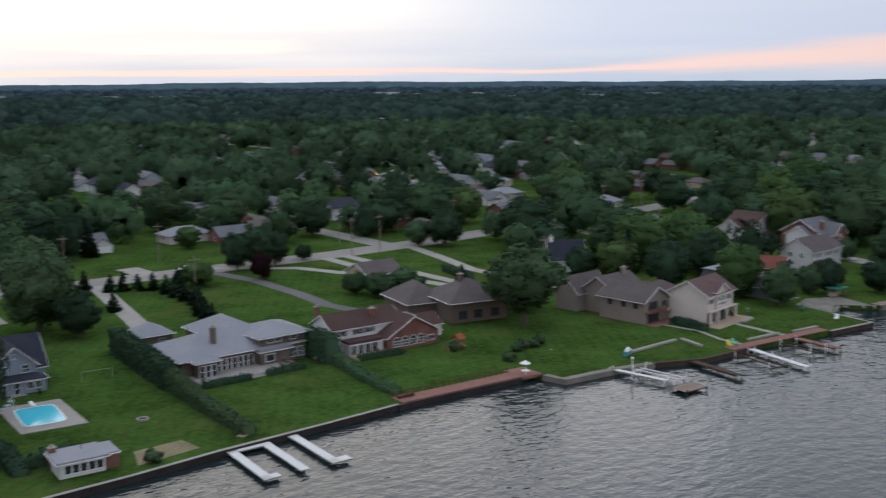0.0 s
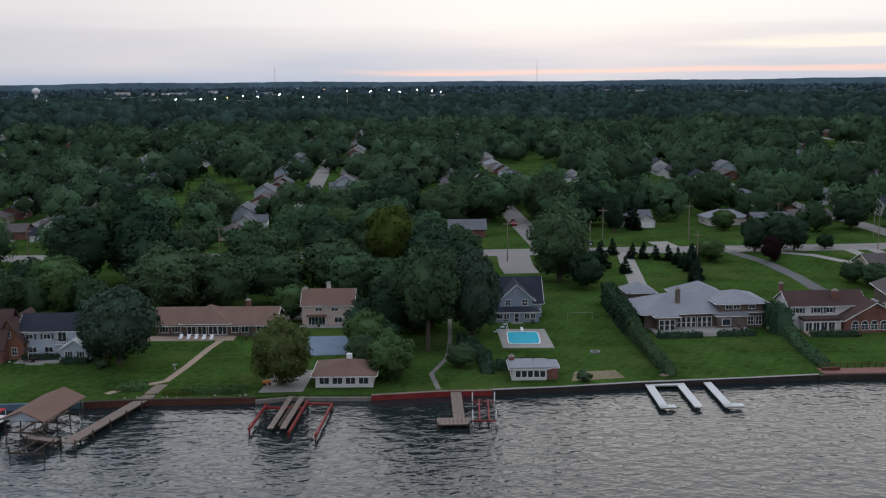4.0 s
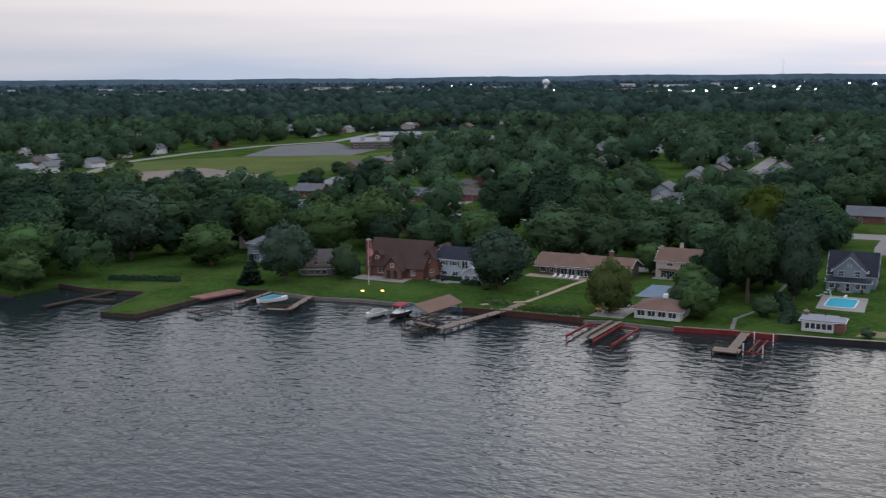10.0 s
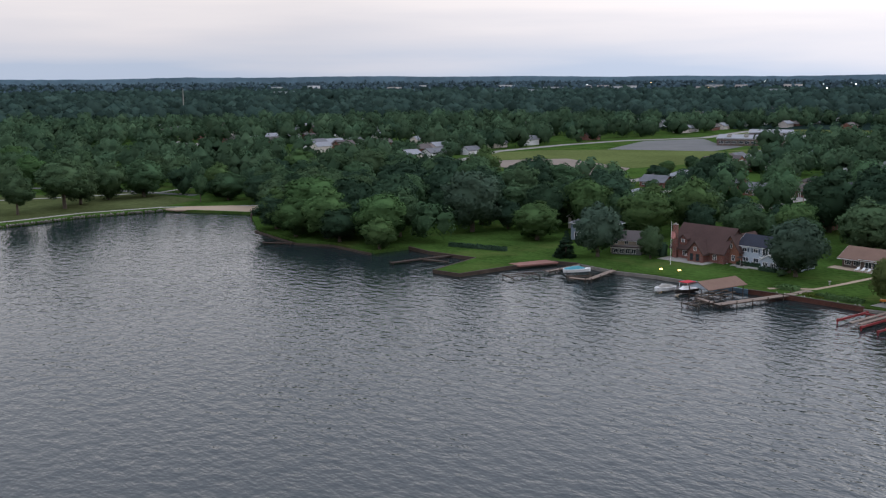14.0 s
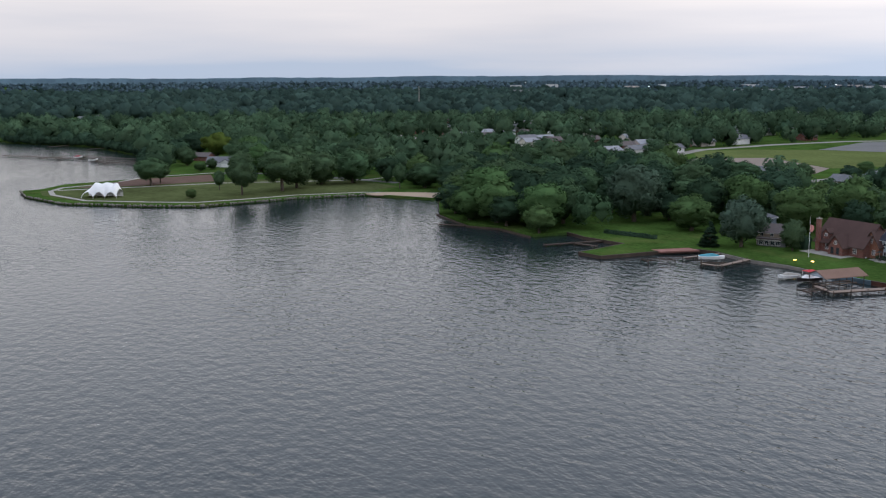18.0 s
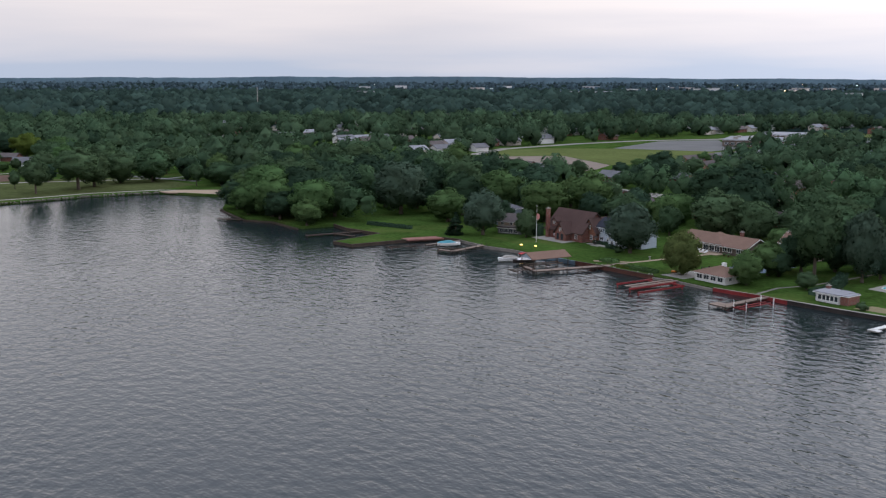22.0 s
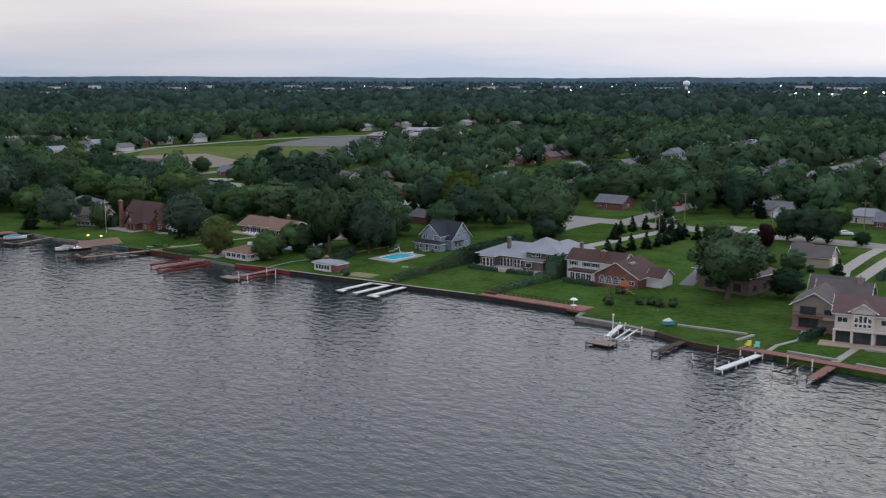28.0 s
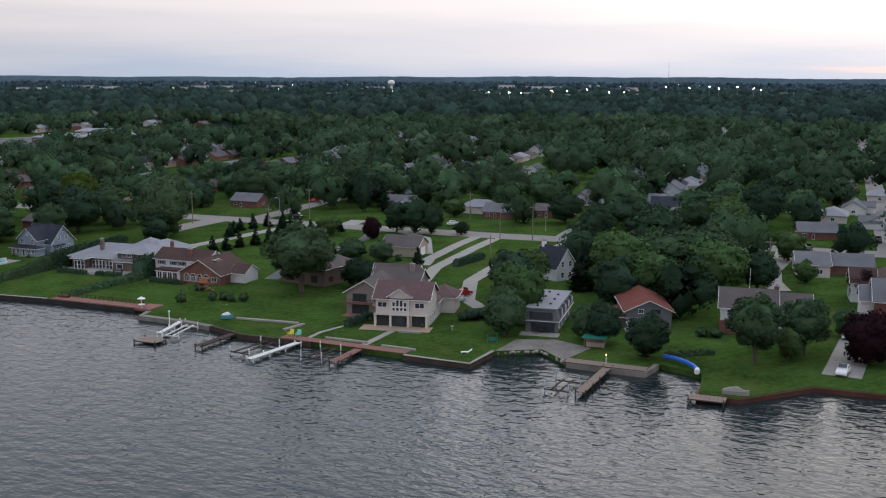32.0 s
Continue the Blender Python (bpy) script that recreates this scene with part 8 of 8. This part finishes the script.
garden_set(-71.5, 173.6, 10, M_STEEL, "dark round garden table on the terrace")
parasol(-72.6, 174.6, M_STEEL, "dark closed parasol on the terrace", 0.9)
garden_set(-23.8, 166.2, 30, M_STEEL, "dark garden table in the boathouse yard", 5, 0.05)
garden_set(-25.4, 169.4, 60, M_STEEL, "dark garden table in the boathouse yard", 4, 0.05)
garden_set(57.5, 193.6, 0, M_RAIL, "dark garden table on the stone terrace", 4, 0.42)
garden_set(74.5, 192.4, 20, M_RAIL, "dark garden table on the deck", 4, 0.3)
garden_set(145, 178.4, 0, M_RAIL, "dark garden table on the lake terrace", 4, 0.12)
garden_set(173.6, 184.6, 0, M_RAIL, "dark garden table before the mansard house", 3, 0.13)
parasol(188.8, 192.6, M_WHITE, "white half-closed parasol on the terrace", 0.5)
for i in range(5):
    lounger(-49.5 + i * 1.5, 188.8 - 0.1 * i, 4, 0.11)
for x, y in ((-75, 172.4), (-67, 174.6), (-65, 174.6), (-58, 172)):
    path_lamp(x, y)
bird_bath(-45, 169)
bird_bath(157, 179)
for x, y, z in ((-37, 189.4, 0.1), (-35.5, 189.4, 0.1), (41.6, 191.4, 0.42), (62.6, 193.2, 0.42), (139.2, 177.6, 0.12), (151, 177.8, 0.12), (12.8, 201.6, 0.0), (18.2, 201.8, 0.0), (-24.5, 199.3, 0.1), (190.6, 191.8, 0.15)):
    flower_pot(x, y, z, M_RUST)
t = thing("garden_cart", -27.4, 159.6, GZ + 0.05, 20, "orange garden cart beside the hoist", "cart")
part("tray", boxes((-0.6, 0.6, -0.4, 0.4, 0.4, 0.75)), mat("orange_plastic", (0.55, 0.19, 0.03), 0.5, 0.5, 4, 0.1), t)
for sx in (-0.4, 0.4):
    part("wheel", tube(bmesh.new(), (sx, -0.45, 0.22), (sx, -0.38, 0.22), 0.22, 0.22, 10), M_STEEL, t)
    part("wheel", tube(bmesh.new(), (sx, 0.38, 0.22), (sx, 0.45, 0.22), 0.22, 0.22, 10), M_STEEL, t)
part("handle", tube(bmesh.new(), (0.6, 0, 0.7), (1.3, 0, 1.0), 0.03), M_STEEL, t)
t = thing("fire_pit", 28, 179.6, GZ, 0, "small stone fire pit on the lawn", "fire pit")
for i in range(9):
    a = 6.2832 * i / 9
    part("stone", boxes((-0.22, 0.22, -0.16, 0.16, 0, 0.28)), M_CONC, t).matrix_basis = pose(0.75 * math.cos(a), 0.75 * math.sin(a), 0, 0, 0, math.degrees(a) + 90)
part("ash_bed", tube(bmesh.new(), (0, 0, 0), (0, 0, 0.1), 0.62, 0.6, 12), M_STEEL, t)
t = thing("log_pile", 37.4, 163.9, GZ, 40, "few pale cut logs lying by the wall", "logs")
for i in range(4):
    part("log", tube(bmesh.new(), (0, i * 0.3, 0.14), (1.9 + 0.2 * (i % 2), i * 0.3, 0.14), 0.13), M_SAND, t)
rubble([(26, 164.6), (30.5, 166.2)], 5, "pale broken stones on bare ground", 0.8, 0.28, 1.1)
rubble([(100, 177.4), (104.6, 178.6)], 6, "pale broken stones heaped on the lawn", 0.6, 0.3, 1.0)
t = thing("shade_sail", 132, 186.4, GZ, 10, "pale yellow shade sail beside the taupe house", "shade sail")
b_ = bmesh.new()
b_.faces.new([b_.verts.new(p) for p in ((0, 0, 2.5), (4.2, -0.6, 2.1), (3.8, 2.2, 2.6))])
part("cloth", b_, M_YELLOW, t)
for p in ((0, 0, 2.5), (4.2, -0.6, 2.1), (3.8, 2.2, 2.6)):
    part("post", tube(bmesh.new(), (p[0], p[1], 0), p, 0.05), M_WHITE, t)
t = thing("porch_swing", 167, 173.4, GZ, 20, "dark green garden swing seat on the lawn", "swing seat")
for sx in (0, 1.8):
    part("leg", tube(bmesh.new(), (sx, -0.6, 0), (sx, 0, 1.8), 0.05), M_GREENM, t)
    part("leg", tube(bmesh.new(), (sx, 0.6, 0), (sx, 0, 1.8), 0.05), M_GREENM, t)
part("top_bar", tube(bmesh.new(), (0, 0, 1.8), (1.8, 0, 1.8), 0.05), M_GREENM, t)
part("seat", boxes((0.2, 1.6, -0.25, 0.25, 0.45, 0.52), (0.2, 1.6, 0.2, 0.26, 0.52, 1.0)), M_GREENM, t)

# ---- cars, poles and street lamps ----


def car(x, y, rot, paint, label):
    y = deep(y)
    t = thing("car", x, y, GZ + 0.05, rot, label, "car")
    bm = bmesh.new()
    prof = [(-2.2, 0.35), (-2.25, 0.8), (-1.9, 0.95), (-1.3, 1.5), (0.5, 1.52), (1.15, 1.0), (2.1, 0.88), (2.25, 0.6), (2.2, 0.35)]
    rr = [[bm.verts.new((px, s * (0.9 if pz < 1.1 else 0.72), pz)) for px, pz in prof] for s in (-1, 1)]
    n = len(prof)
    for i in range(n):
        bm.faces.new((rr[0][i], rr[0][(i + 1) % n], rr[1][(i + 1) % n], rr[1][i]))
    bm.faces.new(rr[0])
    bm.faces.new(rr[1][::-1])
    bmesh.ops.recalc_face_normals(bm, faces=bm.faces)
    part("body", bm, paint, t)
    part("windscreen", boxes((0.55, 0.6, -0.68, 0.68, 0, 0.75)), M_GLASS, t).matrix_basis = pose(0.58, 0, 0.98, 0, -48)
    part("rear_window", boxes((-0.03, 0.03, -0.66, 0.66, 0, 0.6)), M_GLASS, t).matrix_basis = pose(-1.86, 0, 0.97, 0, 46)
    for s in (-1, 1):
        part("side_window", boxes((-1.2, 0.5, s * 0.8 - 0.02, s * 0.8 + 0.02, 1.05, 1.42)), M_GLASS, t)
        for px in (-1.4, 1.4):
            w = part("wheel", tube(bmesh.new(), (px, s * 0.72, 0.33), (px, s * 0.93, 0.33), 0.33, 0.33, 12), M_STEEL, t)
            part("rim", tube(bmesh.new(), (px, s * 0.9, 0.33), (px, s * 0.945, 0.33), 0.2, 0.2, 10), M_WHITE, w)
    return t


P_WHITE = mat("white_car_paint", (0.75, 0.75, 0.75), 0.25, 0.5, 4, 0.03, spec=0.5)
P_RED = mat("red_car_paint", (0.32, 0.02, 0.02), 0.25, 0.5, 4, 0.05, spec=0.5)
P_DARK = mat("dark_car_paint", (0.02, 0.025, 0.03), 0.25, 0.5, 4, 0.1, spec=0.5)
car(229.6, 180.5, -95, P_WHITE, "white car parked on the concrete drive")
car(227.8, 207.5, -80, P_WHITE, "white car parked at the top of the drive")
car(74, 303, 10, P_WHITE, "white car on the street")
car(147.4, 196, 70, P_RED, "red car parked beside the taupe house")
car(147.0, 203, 75, P_WHITE, "white car parked beside the taupe house")
car(145.6, 210, 75, P_RED, "red car parked behind the taupe house")
car(32, 352, 85, P_DARK, "dark car parked on the side street")
car(40, 312, 8, P_DARK, "dark car on the street")
car(96, 322, 30, P_WHITE, "white car in a drive across the street")
car(209, 322, 85, P_DARK, "dark car on the side street")
rs = random.Random(77)
for k in range(-3, 4):
    for i in range(4):
        y = 350 + i * 48 + rs.uniform(-12, 12)
        car(street_x(k, deep(y)) + rs.choice([-3, 3]), y, 94, rs.choice([P_WHITE, P_DARK, P_DARK, P_RED]), "car parked along a tree-lined side street")


def utility_pole(x, y, h=11):
    t = thing("utility_pole", x, deep(y), GZ, 0, "weathered wooden utility pole with a crossarm", "pole", "utility poles")
    part("pole", tube(bmesh.new(), (0, 0, -0.5), (0, 0, h), 0.17, 0.11), M_WOOD, t)
    part("crossarm", boxes((-1.2, 1.2, -0.07, 0.07, h - 1.0, h - 0.82)), M_WOOD, t)
    for px in (-1.0, -0.4, 0.4, 1.0):
        part("insulator", tube(bmesh.new(), (px, 0, h - 0.82), (px, 0, h - 0.6), 0.05), M_CONC, t)


def street_lamp(x, y, rot, lit=False):
    t = thing("street_lamp", x, deep(y), GZ, rot, "lit street lamp on a thin metal pole" if lit else "grey street lamp on a thin metal pole", "lamp", "street lamps")
    part("pole", tube(bmesh.new(), (0, 0, -0.5), (0, 0, 8.2), 0.1, 0.07), M_CONC, t)
    part("arm", tube(bmesh.new(), (0, 0, 8.2), (0, -1.8, 8.6), 0.05), M_CONC, t)
    part("lamp_head", boxes((-0.15, 0.15, -2.5, -1.7, 8.5, 8.68)), M_WARM if lit else M_CONC, t)


for x, y in ((121, 300), (131, 302), (143, 234), (62, 258), (72, 322), (100, 327), (16, 282), (-20, 276), (-60, 274), (170, 325), (206, 262), (240, 333), (265, 340), (45, 312), (-110, 272)):
    utility_pole(x, y)
for x, y, lit in ((128, 324, False), (40, 300, False), (-30, 282, True), (185, 308, False), (232, 312, False), (205, 455, True), (-70, 420, False), (28, 420, False)):
    street_lamp(x, y, 0, lit)
t = thing("garden_flagpole", 206.5, 225, GZ, 0, "bare white flagpole behind a house", "flagpole")
part("pole", tube(bmesh.new(), (0, 0, 0), (0, 0, 9), 0.07, 0.04), M_WHITE, t)
t = thing("lawn_post", 94, 173.5, GZ, 0, "thin dark lamp post on the lawn", "lamp")
part("pole", tube(bmesh.new(), (0, 0, 0), (0, 0, 3.0), 0.07), M_DWOOD, t)
part("lamp_head", boxes((-0.15, 0.15, -0.15, 0.15, 3.0, 3.35)), M_DWOOD, t)

# ---- park tent, school and distant marks ----
t = thing("event_tent", -317.4, 11.6, GZ, 61, "large white peaked event tent on the park lawn", "tent")
bm = bmesh.new()
nx, ny = 30, 10
vs = [[None] * (ny + 1) for _ in range(nx + 1)]
for i in range(nx + 1):
    for j in range(ny + 1):
        u, v = i / nx, j / ny
        e = min(1, 0.3 + u * 2.2) * min(1, 0.55 + (1 - u) * 7)
        hem = 0.5 + 2.0 * abs(math.sin(u * 3 * math.pi)) * (1 - v) + 1.2 * v
        crest = 5.3 + 0.6 * abs(math.cos(u * 3 * math.pi))
        z = hem + (crest * e - hem) * math.sin(math.pi * v) ** 0.75
        vs[i][j] = bm.verts.new((u * 14.0, v * 8, z))
for i in range(nx):
    for j in range(ny):
        bm.faces.new((vs[i][j], vs[i + 1][j], vs[i + 1][j + 1], vs[i][j + 1]))
part("canopy", bm, M_WHITE, t, smooth=True)
part("side_wall", boxes((0, 14.0, 7.9, 8.0, 0, 1.7)), M_WHITE, t)
for i in range(4):
    part("pole", tube(bmesh.new(), (i * 4.67, 0, 0), (i * 4.67, 0, 0.6), 0.08), M_WHITE, t)
for i in range(2):
    part("mast", tube(bmesh.new(), (4.67 + i * 4.67, 4, 0), (4.67 + i * 4.67, 4, 6.1), 0.1), M_WHITE, t)

h = thing("school", -337, 537, GZ, 33, "long low brick school with flat pale roofs", "school")
wing(h, 0, 60, 0, 45, 4.4, 4.9, "flat", M_DBRICK, R_GREY, 0.3)
wing(h, 60, 120, 10, 55, 4.2, 4.7, "flat", M_DBRICK, R_GREY, 0.3)
wing(h, 20, 50, 45, 85, 6.0, 6.5, "flat", M_DBRICK, R_GREY, 0.3)
for i in range(14):
    win(h, "S", 3 + i * 4.1, 0, 1.2, 3.0, 1.8, 3, 1)
for i in range(13):
    win(h, "S", 63 + i * 4.3, 10, 1.2, 3.0, 1.6, 3, 1)
for i in range(10):
    part("roof_unit", boxes((6 + (i % 5) * 11, 9 + (i % 5) * 11, 10 + (i // 5) * 18, 13 + (i // 5) * 18, 4.9, 6.2)), M_CONC, h)
h = thing("school", -180, 665, GZ, 8, "low institutional building with broad grey hipped roofs", "school")
wing(h, 0, 44, 0, 24, 4, 9, "hip", M_TAN, R_MID, 1.0)
wing(h, 40, 66, 4, 22, 4, 8, "hip", M_TAN, R_MID, 1.0)

t = thing("water_tower", -738, 1811, GZ, 0, "pale spheroid water tower above the trees", "water tower")
part("stem", tube(bmesh.new(), (0, 0, 0), (0, 0, 27), 3.4, 2.6, 16), M_WHITE, t)
bm = bmesh.new()
bmesh.ops.create_uvsphere(bm, u_segments=20, v_segments=12, radius=7, matrix=Matrix.Translation((0, 0, 31)) @ Matrix.Diagonal((1, 1, 0.8, 1)))
part("tank", bm, M_WHITE, t, smooth=True)


def mast(x, y, h, material=M_CONC):
    t = thing("radio_mast", x, y, GZ, 0, "thin distant radio mast over trees", "mast")
    part("shaft", tube(bmesh.new(), (0, 0, 0), (0, 0, h), 0.8, 0.4, 6), material, t)


mast(-1216, 591, 30)
mast(260, 3800, 105)
mast(-700, 3900, 90)

# distant flood lights, shop lights and pale commercial roofs
M_FLOOD = lamp_mat("flood_light", (1.0, 0.93, 0.82), 16)
M_ORANGE = lamp_mat("sodium_light", (1.0, 0.5, 0.18), 14)
rs = random.Random(31)


def flood_mast(x, y, h, w):
    t = thing("flood_light", x, y, GZ, 0, "lit stadium flood light on a tall pole", "lamp", "stadium flood lights")
    part("pole", tube(bmesh.new(), (0, 0, 0), (0, 0, h), 0.35, 0.25, 6), M_CONC, t)
    part("lamp_bank", boxes((-w, w, -0.3, 0.3, h, h + 1.4)), M_FLOOD, t)


for x, y, h, w in ((-277, 1722, 29, 2.6), (-420, 1650, 24, 1.6), (-380, 1640, 24, 1.6), (-360, 1640, 24, 1.6), (-330, 1700, 27, 2.0), (-310, 1720, 26, 1.4), (-240, 1720, 25, 1.6),
                   (-215, 1720, 25, 1.4), (-190, 1900, 32, 2.4), (-150, 1900, 31, 2.6), (-120, 1920, 33, 2.4), (-100, 1900, 30, 1.8), (-70, 1900, 33, 2.2), (-45, 1910, 31, 2.0), (-30, 1890, 28, 1.4)):
    flood_mast(x - 8, y * 0.95, h - 5, w * 0.5)
for i in range(46):
    a = radians(rs.uniform(10, 60) if i < 34 else rs.uniform(-50, 10))
    r = rs.uniform(1900, 3300)
    x, y = 90 - math.sin(a) * r, math.cos(a) * r
    w = rs.uniform(10, 34)
    t = thing("commercial_building", x, y, GZ, rs.uniform(-20, 20), "distant pale flat-roofed commercial building", "building", "distant commercial buildings")
    part("wall", boxes((-w, w, -12, 12, 0, 11 + i % 4)), M_WHITESIDE if i % 3 else M_CREAM, t)
    part("roof", boxes((-w - 0.5, w + 0.5, -12.5, 12.5, 11 + i % 4, 11.8 + i % 4)), R_GREY, t)
    for k in range(3):
        part("window", boxes((-w * 0.8 + k * w * 0.6, -w * 0.8 + k * w * 0.6 + w * 0.35, -12.2, -12.02, 4, 9)), M_GLASS, t)
for i in range(22):
    a = radians(rs.uniform(8, 60))
    r = rs.uniform(1800, 3400)
    x, y = 90 - math.sin(a) * r, math.cos(a) * r
    t = thing("street_lamp", x, y, GZ, 0, "distant lit street lamp above the trees", "lamp", "distant street lamps")
    part("pole", tube(bmesh.new(), (0, 0, 0), (0, 0, 17), 0.2, 0.15, 6), M_CONC, t)
    part("lamp_head", boxes((-0.7, 0.7, -0.35, 0.35, 17, 17.6)), M_ORANGE if i % 4 == 0 else M_FLOOD, t)

# far docks across the bay
for runs in ([((-484, 70), (-576, 3), 2.0), ((-534, 33.6), (-530, 28), 3.0)], [((-472, 66), (-504, 44), 2.0), ((-496, 49.5), (-488, 44), 2.0)], [((-500, 74), (-548, 40), 1.8)],
             [((-612, 72), (-604, 56), 2.0)], [((-650, 50), (-640, 36), 2.0)]):
    dock(runs, 0.9, M_DWOOD, "long dark dock across the bay", planks=False)
for x, y, r in ((-541, 20, 34), (-546, 28, 34), (-535, 41, 34), (-512, 46, 34), (-484, 47, 30)):
    lift(x, y, 3.4, 6.5, r, 3.4, M_DWOOD, "dark boat lift beside a long dock in the bay")
boat(-532, 38, 0.55, 124, 6.5, 2.3, M_WHITE, M_REDP, "small white motor boat with a red cover on a lift")
boat(-508, 43, 0.55, 120, 6.0, 2.2, M_WHITE, M_DWOOD, "small white motor boat moored at a bay dock")

# the patterns that the trees were copied from
for group in PROTO.values():
    for p in group:
        for o in (*p.children, p):
            bpy.data.objects.remove(o)
